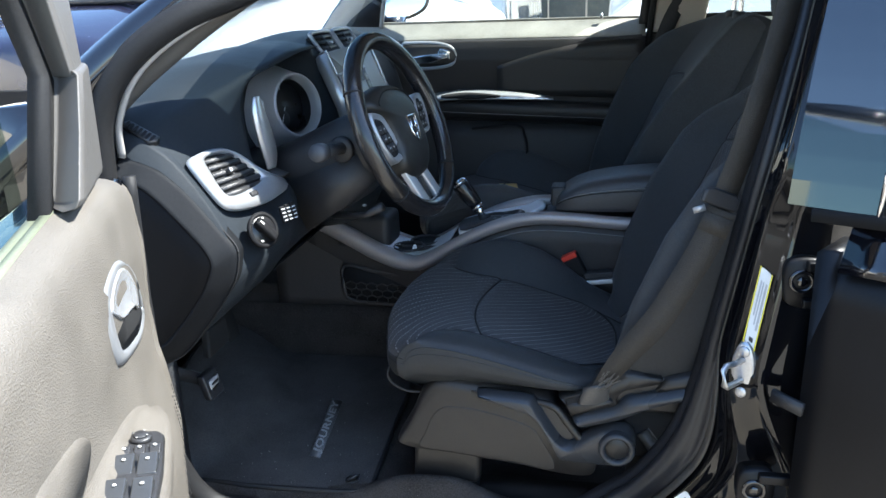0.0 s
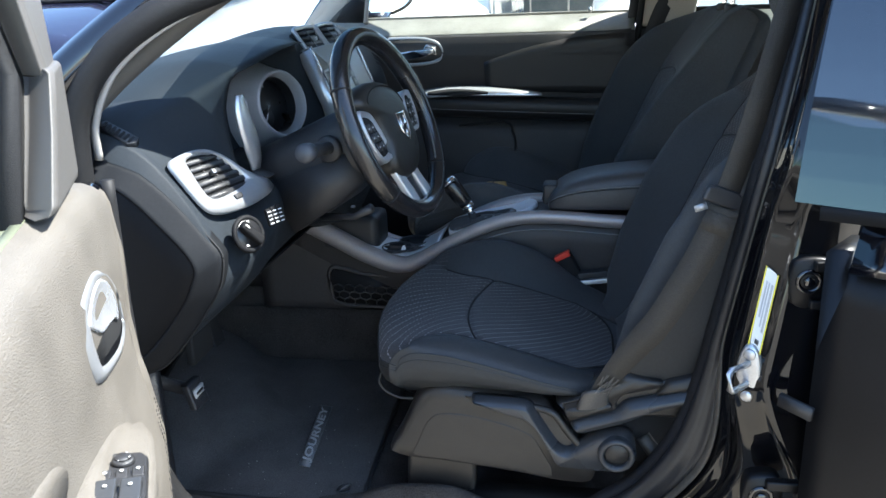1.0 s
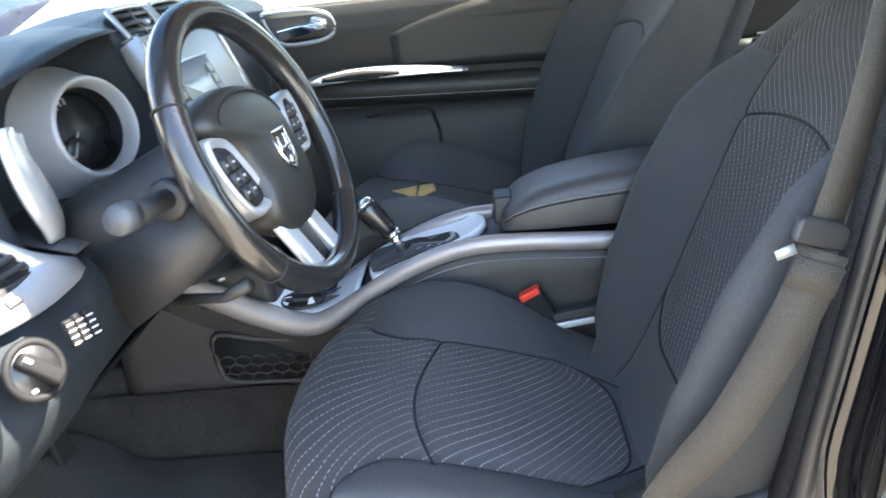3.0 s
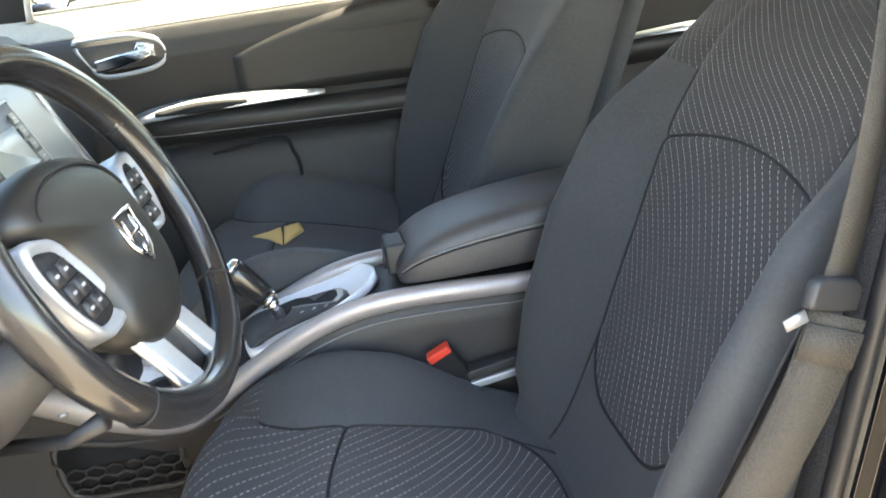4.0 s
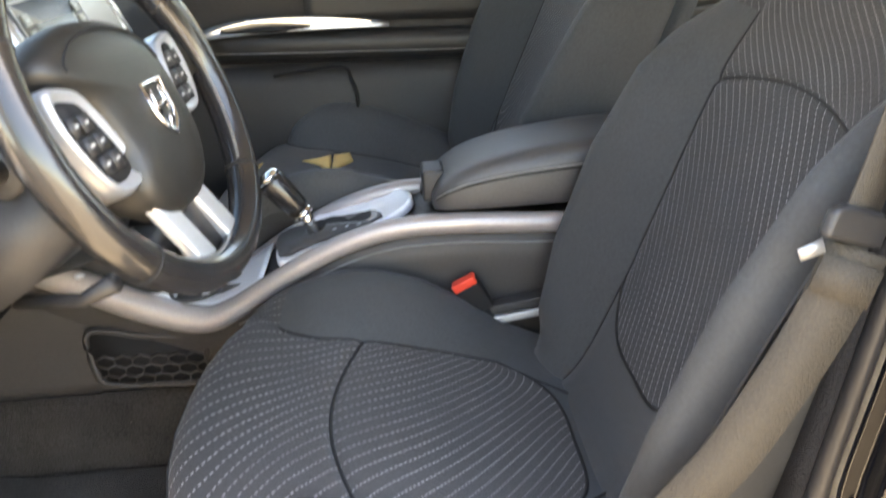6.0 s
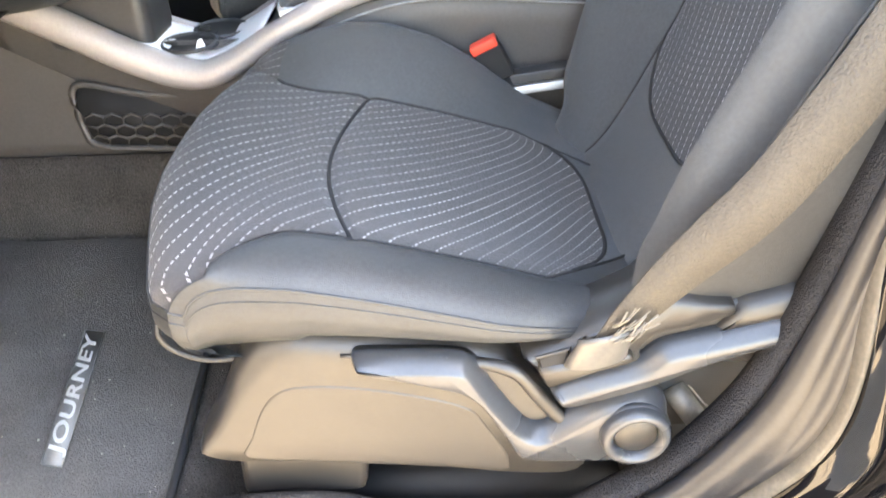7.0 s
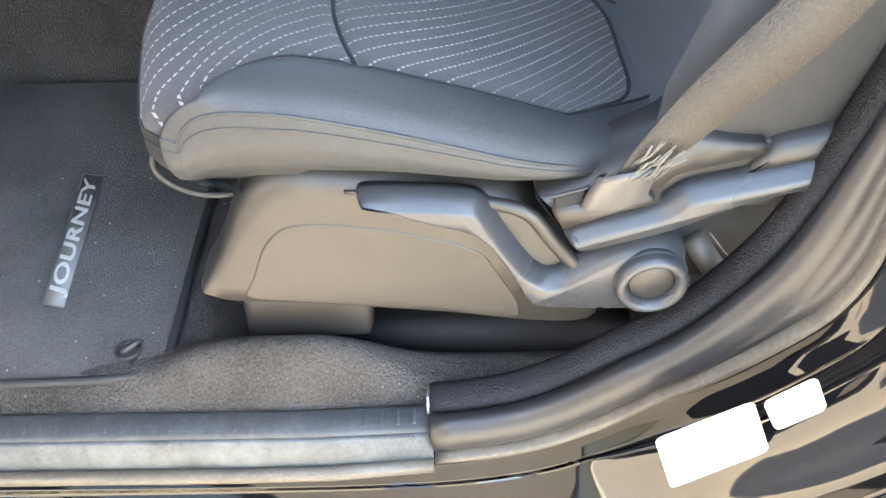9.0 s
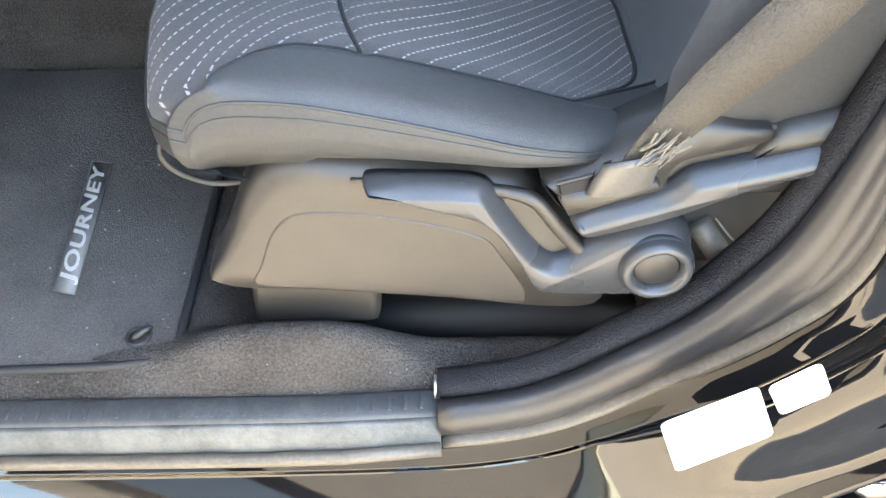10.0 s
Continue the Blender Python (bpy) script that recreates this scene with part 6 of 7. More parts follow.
wheel = thing("steering_wheel", "worn black leather steering wheel with silver trims", "steering wheel")
wp = lambda r, u, n: WC + WR * r + WU * u + WN * n
R0 = 0.1755
rim = []
for i in range(73):
    t = 2 * math.pi * i / 72
    d = WR * math.cos(t) + WU * math.sin(t)
    fat = 1 + 0.10 * max(0, math.cos(2 * (t - radians(35)))) * (math.sin(t) > 0)
    rim.append([WC + d * (R0 + 0.0175 * fat * math.cos(q)) + WN * 0.0190 * fat * math.sin(q) for q in np.linspace(0, 2 * math.pi, 14, endpoint=False)])
bm = loft(rim, True, False)
bmesh.ops.remove_doubles(bm, verts=bm.verts, dist=1e-6)
rimo = part("rim", bm, LEATHER, wheel, "worn black leather rim")
for deg in (28, 152, -42, -138):
    t = radians(deg)
    d = WR * math.cos(t) + WU * math.sin(t)
    part("rim_joint", torus(WC + d * R0, -WR * math.sin(t) + WU * math.cos(t), 0.0185, 0.0013, 22, 6), THREAD, rimo)
for i in range(70):
    t = radians(-40 + i * 1.0)
    d = WR * math.cos(t) + WU * math.sin(t)
    part("rim_stitch", tube([WC + d * (R0 - 0.0178) + WN * 0.006, WC + d * (R0 - 0.0172) + WN * 0.0095 + (-WR * math.sin(t) + WU * math.cos(t)) * 0.0012], 0.0008, 5), PALETHREAD, rimo)
# airbag pad, domed
padline = cr([(-0.124, 0.054), (-0.102, 0.076), (-0.055, 0.087), (0.0, 0.083), (0.042, 0.068), (0.066, 0.042), (0.072, 0.0), (0.070, -0.050), (0.046, -0.088), (0.0, -0.106), (-0.046, -0.100), (-0.074, -0.072), (-0.070, -0.030), (-0.084, 0.022)], 4, True)
part("airbag_pad", loft([[wp(x * k, y * k, n) for x, y in padline] for k, n in ((0.86, -0.055), (1.0, -0.030), (1.02, -0.008), (0.97, 0.006), (0.85, 0.013), (0.60, 0.018), (0.30, 0.020), (0.02, 0.0205))]), HUB, wheel, "domed black airbag cover")
part("pad_seam", tube([wp(x * 0.80, y * 0.80 + 0.004, 0.0145) for x, y in padline[:22]], 0.0012, 6), THREAD, wheel)
for s in (-1, 1):
    part("spoke", loft([[wp(s * r, u + h * 0.026, n + g * 0.010) for h, g in ((-1, -1), (1, -1), (1, 1), (-1, 1))] for r, u, n in ((0.085, 0.012, -0.024), (0.13, 0.020, -0.020), (0.172, 0.030, -0.004))]), HUB, wheel)
    up = 0.0 if s < 0 else 0.018
    ks_ = 1.0 if s < 0 else 0.80
    outl = [(0.105 * s + (x - 0.105 * s) * ks_, y * ks_ + up) for x, y in cr([(s * 0.130, 0.041), (s * 0.104, 0.039), (s * 0.083, 0.024), (s * 0.060, -0.040), (s * 0.066, -0.060), (s * 0.104, -0.062), (s * 0.126, -0.032), (s * 0.136, 0.010)], 4, True)]
    cy = -0.012 + up
    pc = lambda x, y, k: (0.100 * s + (x - 0.100 * s) * k, cy + (y - cy) * k)
    pod = part("button_pod", loft([[wp(*pc(x, y, k), n) for x, y in outl] for k, n in ((1.0, -0.026), (1.0, 0.000), (0.95, 0.006), (0.86, 0.006), (0.74, -0.001))]), SILVER, wheel, "silver button surround")
    part("pod_well", loft([[wp(*pc(x, y, 0.75), n) for x, y in outl] for n in (-0.004, 0.0012)]), BLACKSHADE, pod)
    for j in range(3):
        for i in range(2):
            bx_, by_ = s * (0.092 + 0.017 * i + 0.006 * (1 - j)), cy + 0.018 - 0.019 * j
            part("button", loft([[wp(bx_ + x, by_ + y, n) for x, y in ((-0.0074, -0.0082), (0.0074, -0.0082), (0.0074, 0.0082), (-0.0074, 0.0082))] for n in (0.0, 0.0045)]), PLASTIC, pod)
            part("button_mark", loft([[wp(bx_ + x, by_ + y, n) for x, y in ((-0.0028, -0.0013), (0.0028, -0.0013), (0.0028, 0.0013), (-0.0028, 0.0013))] for n in (0.0045, 0.005)]), LETTER, pod, smooth=False)
for x0, x1 in ((-0.052, -0.028), (0.016, 0.044)):
    soften(part("lower_spoke", loft([[wp(x0 + (x1 - x0) * f + w, u, n) for w, n in ((-0.0165, m - 0.012), (0.0165, m - 0.012), (0.0165, m + 0.002), (-0.0165, m + 0.002))] for f, u, m in ((0.0, -0.078, -0.006), (0.4, -0.11, -0.004), (0.8, -0.150, 0.0), (1.0, -0.172, 0.002))]), BRIGHT, wheel, "silver lower spoke"), 0.004)
part("spoke_web", loft([[wp(x, u, n) for x, n in ((-0.040, -0.02), (0.040, -0.02), (0.040, -0.008), (-0.040, -0.008))] for u in (-0.07, -0.172)]), PLASTIC, wheel)
# plain shield emblem on the pad
sh = [(-0.019, 0.024), (0.019, 0.024), (0.019, -0.004), (0.011, -0.018), (0.0, -0.027), (-0.011, -0.018), (-0.019, -0.004)]
emb = part("emblem", tube([wp(x, y - 0.012, 0.0215) for x, y in sh], 0.0028, 8, True), CHROME, wheel, "chrome shield emblem")
for x0, y0, x1, y1 in ((-0.010, 0.028, -0.010, 0.004), (0.010, 0.028, 0.010, 0.004), (-0.014, 0.012, 0.014, 0.012), (0.0, 0.0, 0.0, -0.010)):
    part("emblem_bar", tube([wp(x0, y0 - 0.022, 0.0215), wp(x1, y1 - 0.022, 0.0215)], 0.0026, 6), CHROME, emb)

# centre stack: twin vents, display, side blades
stack = thing("center_stack", "silver-grey centre stack with display and air vents", "centre stack")
sm = Matrix(((0, 0.374, 0.927, -0.632), (1, 0, 0, 2.000), (0, -0.927, 0.374, 1.270), (0, 0, 0, 1)))
STACKGREY = mat("stack_grey_plastic", (0.25, 0.25, 0.225), 0.4, vary=0.08)
rr = lambda w, h, r=0.015: cr([(-w, -h + r), (-w + r, -h), (w - r, -h), (w, -h + r), (w, h - r), (w - r, h), (-w + r, h), (-w, h - r)], 3, True)
ob = part("stack_panel", loft([[(x, y + 0.02, z) for x, y in rr(0.170, 0.115)] for z in (-0.05, 0.004)] + [[(x * 0.97, y * 0.97 + 0.02, 0.009) for x, y in rr(0.170, 0.115)]]), STACKGREY, stack)
ob.matrix_world = sm
ob = part("display_bezel", loft([[(x - 0.061, y + 0.016, z) for x, y in rr(0.104, 0.051, 0.008)] for z in (0.006, 0.012)]), PLASTIC, stack, "dark display bezel")
ob.matrix_world = sm
ob = part("bezel_rim", tube([(x - 0.061, y + 0.016, 0.010) for x, y in rr(0.106, 0.053, 0.008)], 0.003, 6, True), SILVER, stack)
ob.matrix_world = sm
ob = part("display", loft([[(x - 0.061, y + 0.024, z) for x, y in rr(0.064, 0.028, 0.003)] for z in (0.011, 0.0135)]), SCREEN, stack, "pale grey unlit display")
ob.matrix_world = sm
for x in (-0.146, 0.024):
    for i in range(4):
        ob = soften(part("stack_button", box(-0.010, 0.010, -0.008, 0.008, 0.011, 0.0145), STACKGREY, stack), 0.001)
        ob.matrix_world = sm @ Matrix.Translation((x, -0.012 + i * 0.021, 0))
        ob = part("button_mark", box(-0.005, 0.005, -0.0015, 0.0015, 0.0144, 0.0149), LETTER, stack, smooth=False)
        ob.matrix_world = sm @ Matrix.Translation((x, -0.012 + i * 0.021, 0))
for i in range(3):
    ob = part("stack_knob", disc((-0.07 + 0.07 * i, 0.098, 0.006), (0, 0, 1), 0.019, 0.016), STACKGREY, stack)
    ob.matrix_world = sm
for s in (-1, 1):
    ob = part("side_blade", loft([[(s * 0.180 + x, y, z) for x, y in ((-0.012, -0.09), (0.012, -0.10), (0.016, 0.13), (-0.008, 0.12))] for z in (-0.02, 0.010)]), BRIGHT, stack, "silver blade")
    ob.matrix_world = sm
    # vents above the display
    um = Matrix(((0, 0.56, 0.83, -0.690), (1, 0, 0, MID + s * 0.082), (0, -0.83, 0.56, 1.372), (0, 0, 0, 1)))
    ob = part("vent_frame", tube([(x, y, 0.004) for x, y in rr(0.072, 0.034, 0.014)], 0.005, 8, True), SILVER, stack)
    ob.matrix_world = um
    ob = part("vent_cavity", loft([[(x, y, z) for x, y in rr(0.070, 0.032, 0.014)] for z in (-0.012, 0.0)]), BLACKSHADE, stack)
    ob.matrix_world = um
    for i in range(4):
        ob = part("vent_slat", tube([(-0.066, -0.022 + i * 0.0145, 0.003), (0.066, -0.022 + i * 0.0145, 0.003)], 0.0042, 8, flat=0.5), PLASTIC, stack)
        ob.matrix_world = um
    ob = part("vent_divider", box(-0.003, 0.003, -0.030, 0.030, 0.0, 0.006), PLASTIC, stack)
    ob.matrix_world = um
    ob = soften(part("vent_tab", box(-0.007, 0.007, -0.004, 0.004, 0.004, 0.012), SILVER, stack), 0.002)
    ob.matrix_world = um @ Matrix.Translation((0.02, 0.0, 0))
# passenger-end slots in the dash top
pv = thing("passenger_dash_vent", "slotted air vent at the far end of the dashboard", "air vent")
for i in range(7):
    c_ = [(p[0], p[2]) for p in dash_curve(2.552)[12:34]]
    zt = 1.346 - 0.0135 * i
    xs_ = lambda z: lerp(-z, [-p[1] for p in c_], [p[0] for p in c_])
    tx = Vector((xs_(zt - 0.003) - xs_(zt + 0.003), 0, -0.006)).normalized()
    nz = tx.cross(Vector((0, -1, 0)))
    nz = nz if nz.x > 0 else -nz
    c = Vector((xs_(zt), 2.552, zt)) + nz * 0.001
    s_, t_ = (Vector((0, 1, 0)) + tx * 0.3).normalized() * 0.016, tx * 0.0033
    part("vent_slot", loft([[c - s_ - t_ + nz * k, c + s_ - t_ + nz * k, c + s_ + t_ + nz * k, c - s_ + t_ + nz * k] for k in (-0.003, 0.001)]), BLACKSHADE, pv, smooth=False)

# pedals
ped = thing("brake_pedal", "black rubber brake pedal hanging in the footwell", "pedal")
soften(part("pad", loft([[(-0.925 + dx, y, z) for y, z in ((1.560, 0.690), (1.665, 0.690), (1.660, 0.760), (1.565, 0.760))] for dx in (0.0, 0.02)]), TYRE, ped), 0.006)
part("arm", strip([(-0.94, 1.61, 0.74), (-1.00, 1.60, 0.95)], 0.03, 0.012, (0, 1, 0)), PLASTIC, ped)
ped = thing("accelerator_pedal", "black accelerator pedal on the toe board", "pedal")
soften(part("pad", loft([[(-1.00 + dx + (z - 0.6) * -0.2, y, z) for y, z in ((1.830, 0.600), (1.890, 0.600), (1.885, 0.690), (1.835, 0.690))] for dx in (0.0, 0.015)]), TYRE, ped), 0.005)
part("arm", strip([(-1.02, 1.86, 0.68), (-1.08, 1.85, 0.90)], 0.02, 0.010, (0, 1, 0)), PLASTIC, ped)
ped = thing("parking_brake_pedal", "small parking brake pedal with a ribbed metal pad", "pedal")
soften(part("pad", loft([[(-0.845 + dx - (z - 0.70) * 0.3, y, z) for y, z in ((1.392, 0.675), (1.452, 0.672), (1.452, 0.728), (1.395, 0.730))] for dx in (0.0, 0.018)]), PLASTIC, ped), 0.005)
part("pad_face", box(-0.832, -0.826, 1.404, 1.442, 0.688, 0.716), LETTER, ped)
for i in range(2):
    part("pad_rib", box(-0.8265, -0.824, 1.410, 1.436, 0.692 + i * 0.012, 0.697 + i * 0.012), TYRE, ped)
part("arm", strip([(-0.855, 1.42, 0.712), (-0.90, 1.37, 0.755), (-0.96, 1.345, 0.80)], 0.025, 0.010, (0, 0, 1)), PLASTIC, ped)
kick = thing("kick_panel", "black plastic kick panel beside the pedals", "trim panel", kind="structure")
part("panel", box(-1.17, -0.86, 1.325, 1.345, 0.40, 1.0), PLASTIC, kick)
kp = thing("knee_panel", "black plastic knee panel below the steering column", "trim panel")
part("panel", sheet(lambda u, v: (-0.70 - 0.14 * u, 1.25 + 0.62 * v, 0.945 - 0.085 * u), np.linspace(0, 1, 5), np.linspace(0, 1, 10), 0.006), ENDINSET, kp)

# ---- things on the driver's door pillar ----
stk1 = thing("door_striker", "zinc door striker loop on an oval plate", "door striker")
SN = Vector((-0.35, -0.93, 0.0)).normalized()
SC = Vector((0.203, 1.210, 0.895))
part("striker_plate", loft([[SC + SN * k + Vector((0.93, -0.35, 0)) * (0.019 * r * math.cos(t)) + Vector((0, 0, 1)) * (0.052 * r * math.sin(t)) for t in np.linspace(0, 2 * math.pi, 28, endpoint=False)] for r, k in ((1, -0.01), (1, 0.002), (0.9, 0.005), (0.6, 0.006))]), STEEL, stk1)
part("striker_loop", tube([SC + SN * 0.002 + Vector((0, 0, 0.020)), SC + SN * 0.030 + Vector((-0.010, 0, 0.024)), SC + SN * 0.044 + Vector((-0.018, 0, 0.026)), SC + SN * 0.047 + Vector((-0.020, 0, 0.020)), SC + SN * 0.045 + Vector((-0.018, 0, -0.006)), SC + SN * 0.040 + Vector((-0.015, 0, -0.011)), SC + SN * 0.002 + Vector((0, 0, -0.014))], 0.0050, 10), STEEL, stk1, "bent zinc loop")
for dz in (-0.034, 0.036):
    part("striker_screw", disc(SC + SN * 0.005 + Vector((0, 0, dz)), tuple(SN), 0.009, 0.004, 20), STEEL, stk1)
sticker("pillar_label", "white and yellow label with small print on the door pillar", [(0.237, 1.224, 1.052), (0.219, 1.230, 1.066), (0.201, 1.212, 0.944), (0.216, 1.206, 0.930)],
        [(0.0, 0.10, 0.0, 1.0, YELLOW), (0.90, 1.0, 0.0, 1.0, YELLOW), (0.2, 0.35, 0.15, 0.75, GREYINK), (0.45, 0.55, 0.15, 0.70, GREYINK), (0.62, 0.74, 0.15, 0.6, GREYINK), (0.3, 0.6, 0.86, 0.92, INK)])

# ---- passenger-side front door ----
pd = thing("passenger_door", "closed passenger door with black trim and silver armrest strip", "car door")


def door_y(x, z):
    """The inner skin of the far doors: rounded shoulder, hollow middle, fuller foot."""
    return lerp(z, [0.42, 0.55, 0.80, 0.95, 1.06, 1.18, 1.24, 1.275, 1.312, 1.330, 1.342, 1.352, 1.361, 1.370, 1.379, 1.387, 1.394], [2.700, 2.668, 2.655, 2.664, 2.664, 2.652, 2.634, 2.628, 2.629, 2.632, 2.637, 2.646, 2.657, 2.669, 2.682, 2.695, 2.706])


zs = list(np.linspace(0.42, 1.27, 26)) + list(np.linspace(1.275, 1.338, 10))
zt_ = list(np.linspace(1.338, 1.394, 14))
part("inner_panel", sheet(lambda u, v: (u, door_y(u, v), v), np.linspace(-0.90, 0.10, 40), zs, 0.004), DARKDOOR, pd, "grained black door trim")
# this strip's pale colour holds the sunlight along the window sill
part("top_pad", sheet(lambda u, v: (u, door_y(u, v), v), np.linspace(-0.90, 0.10, 40), zt_, 0.004), DUSTYSUNTOP, pd, "dusty black door top pad, sunlight put into its pale colour")
soften(part("outer_skin", loft([[(-0.95, 2.80, z), (0.12, 2.80, z), (0.12, 2.87 - 0.02 * abs(z - 0.8), z), (-0.95, 2.87 - 0.02 * abs(z - 0.8), z)] for z in (0.35, 0.8, 1.34)]), PAINT, pd), 0.01)
part("door_shell", box(-0.92, 0.105, 2.715, 2.80, 0.40, 1.38), PAINT, pd)
soften(part("belt_seal", box(-0.76, 0.10, 2.698, 2.710, 1.375, 1.397), DUSTYSUNTOP, pd, "window seal in the pale sunlit colour of the door top"), 0.003)
g = part("pane", sheet(lambda u, v: (-0.755 + 0.835 * u + (-0.10 if u < 0.01 else 0) * (1 - v) * 0, 2.712 - 0.125 * v * v, 1.372 + 0.355 * v), np.linspace(0, 1, 12), np.linspace(0, 1, 6)), GLASS, pd, "clear door glass")
part("rear_frame", strip(cr([(0.094, 2.69, 1.36), (0.104, 2.66, 1.48), (0.112, 2.575, 1.735)], 5), 0.030, 0.03, (1, 0, 0)), PLASTIC, pd)
part("top_frame", strip(cr([(-0.64, 2.675, 1.632), (-0.50, 2.640, 1.705), (-0.2, 2.60, 1.735), (0.11, 2.59, 1.745)], 5), 0.028, 0.03, (0, 0.4, 1)), PLASTIC, pd)
part("sail_panel", loft([[(x, y + o, z) for x, y, z in ((-0.93, 2.700, 1.375), (-0.760, 2.688, 1.380), (-0.742, 2.674, 1.46), (-0.718, 2.655, 1.552), (-0.80, 2.680, 1.530), (-0.90, 2.70, 1.46))] for o in (0.0, 0.02)]), PLASTIC, pd, "black mirror sail panel")
part("front_frame", strip(cr([(-0.754, 2.680, 1.38), (-0.736, 2.662, 1.46), (-0.706, 2.640, 1.57)], 5), 0.012, 0.012, (1, 0, 0)), GREYTRIM, pd)
part("lock_pin", tube([(-0.035, 2.672, 1.392), (-0.035, 2.672, 1.408)], [0.006, 0.004], 10), STEEL, pd)
# swooping ridge and cloth insert
ridge = cr([(-0.375, 2.650, 1.235), (-0.364, 2.646, 1.257), (-0.335, 2.642, 1.274), (-0.27, 2.640, 1.297), (-0.18, 2.638, 1.315), (-0.06, 2.638, 1.327), (0.09, 2.640, 1.335)], 6)
part("ridge", tube([(x, y + 0.003, z) for x, y, z in ridge], [0.004 + 0.006 * min(1, i / 8) for i in range(len(ridge))], 10), DARKDOOR, pd)
part("insert", sheet(lambda u, v: (-0.362 + 0.452 * u, door_y(0, 1.25) - 0.006 + 0.010 * v, (1.252 + 0.078 * (1 - (1 - u) ** 2.2)) * (1 - v) + (1.165 - 0.02 * u) * v), np.linspace(0, 1, 20), np.linspace(0, 1, 8), 0.004), DOORCLOTH, pd, "smooth black vinyl door insert")
# armrest with silver pull strip
AR = [(-0.612, 0.006), (-0.585, 0.030), (-0.50, 0.048), (-0.30, 0.056), (-0.10, 0.060), (0.09, 0.060)]
rings = []
for x, w in cr([(a, b) for a, b in AR], 5):
    zt = 1.146 - 0.030 * (x + 0.6) / 0.7
    y1 = 2.668
    rings.append([(x, y1, zt + 0.010), (x, y1 - w * 0.6, zt + 0.010), (x, y1 - w * 0.92, zt + 0.002), (x, y1 - w, zt - 0.014), (x, y1 - w * 0.97, zt - 0.034), (x, y1 - w * 0.80, zt - 0.050), (x, y1 - w * 0.3, zt - 0.062), (x, y1, zt - 0.064)])
part("armrest", loft(rings), DOORCLOTH, pd, "padded black door armrest")
part("armrest_stitch", tube([(r[4][0], r[4][1] - 0.001, r[4][2]) for r in rings[6:]], 0.0012, 6), PALETHREAD, pd)
sp = cr([(-0.608, 2.640, 1.146), (-0.56, 2.622, 1.158), (-0.48, 2.614, 1.165), (-0.38, 2.613, 1.165), (-0.28, 2.614, 1.160), (-0.18, 2.620, 1.150)], 6)
part("pull_strip", strip(sp, [0.010 + 0.030 * math.sin(math.pi * min(1.0, (i + 2) / (len(sp) + 1))) ** 0.8 for i in range(len(sp))], 0.006, (0, -0.75, -0.66)), BRIGHT, pd, "satin silver pull strip")
part("pull_tip", strip([(-0.612, 2.640, 1.146), (-0.598, 2.628, 1.136), (-0.590, 2.622, 1.112)], [0.012, 0.024, 0.016], 0.006, (1, 0.4, 0)), BRIGHT, pd)
part("pull_cup", strip(cr([(-0.545, 2.612, 1.159), (-0.48, 2.604, 1.163), (-0.42, 2.603, 1.162), (-0.35, 2.606, 1.158)], 5), [0.010 + 0.014 * math.sin(math.pi * i / 15) for i in range(16)], 0.007, (0, -0.75, -0.66)), BLACKSHADE, pd, "pull recess, its shade put in as a near-black strip")
# door handle in its bezel
bz = cr([(-0.672, 1.325), (-0.640, 1.331), (-0.560, 1.329), (-0.512, 1.316), (-0.494, 1.288), (-0.512, 1.262), (-0.570, 1.252), (-0.628, 1.254), (-0.652, 1.280)], 5, True)
part("handle_bezel", tube([(x, 2.634, z) for x, z in bz], 0.0065, 8, True), SILVER, pd, "grey door handle bezel")
part("handle_recess", loft([[(x, 2.630, z) for x, z in bz], [(x, 2.642, z) for x, z in bz]]), BLACKSHADE, pd)
soften(part("handle", loft([[(x, 2.622, z + h) for h in (-w, w)] + [(x, 2.612, z + h) for h in (w, -w)] for x, z, w in ((-0.638, 1.276, 0.013), (-0.595, 1.281, 0.014), (-0.550, 1.287, 0.012), (-0.520, 1.293, 0.009))]), CHROME, pd, "chrome door handle"), 0.004)
soften(part("handle_pivot", loft([[(x, 2.626, z + h) for h in (-w, w)] + [(x, 2.614, z + h) for h in (w, -w)] for x, z, w in ((-0.556, 1.290, 0.006), (-0.545, 1.302, 0.012), (-0.512, 1.292, 0.014))]), CHROME, pd), 0.003)
# map pocket and speaker swell below
part("lower_panel", sheet(lambda u, v: (-0.86 + 0.965 * u, 2.664 - 0.030 * math.sin(math.pi * min(1.0, v * 1.2)) - 0.012 * math.sin(math.pi * u), 1.075 - 0.62 * v), np.linspace(0, 1, 24), np.linspace(0, 1, 12), 0.006), DARKDOOR, pd)
part("pocket_seam", tube(cr([(-0.45, 2.640, 1.052), (-0.30, 2.636, 1.062), (-0.275, 2.630, 1.03), (-0.266, 2.626, 0.995), (-0.270, 2.624, 0.955), (-0.285, 2.622, 0.90)], 6), 0.004, 6), THREAD, pd)
# outside mirror of the far door
om = thing("wing_mirror", "grey wing mirror outside the passenger window", "wing mirror")
mz = cr([(-0.79, 1.40), (-0.815, 1.47), (-0.785, 1.565), (-0.70, 1.578), (-0.655, 1.53), (-0.662, 1.44), (-0.73, 1.40)], 5, True)
mc = (-0.735, 1.485)
part("housing", loft([[(mc[0] + (x - mc[0]) * k + dx, 2.940 + y + (x - mc[0]) * 0.55, mc[1] + (z - mc[1]) * k) for x, z in mz] for k, y, dx in ((0.97, 0.0, 0), (1.03, 0.012, 0), (1.06, 0.045, -0.01), (0.9, 0.10, -0.05), (0.5, 0.14, -0.08))]), mat("grey_mirror_housing", (0.035, 0.035, 0.037), 0.4, vary=0.1), om)
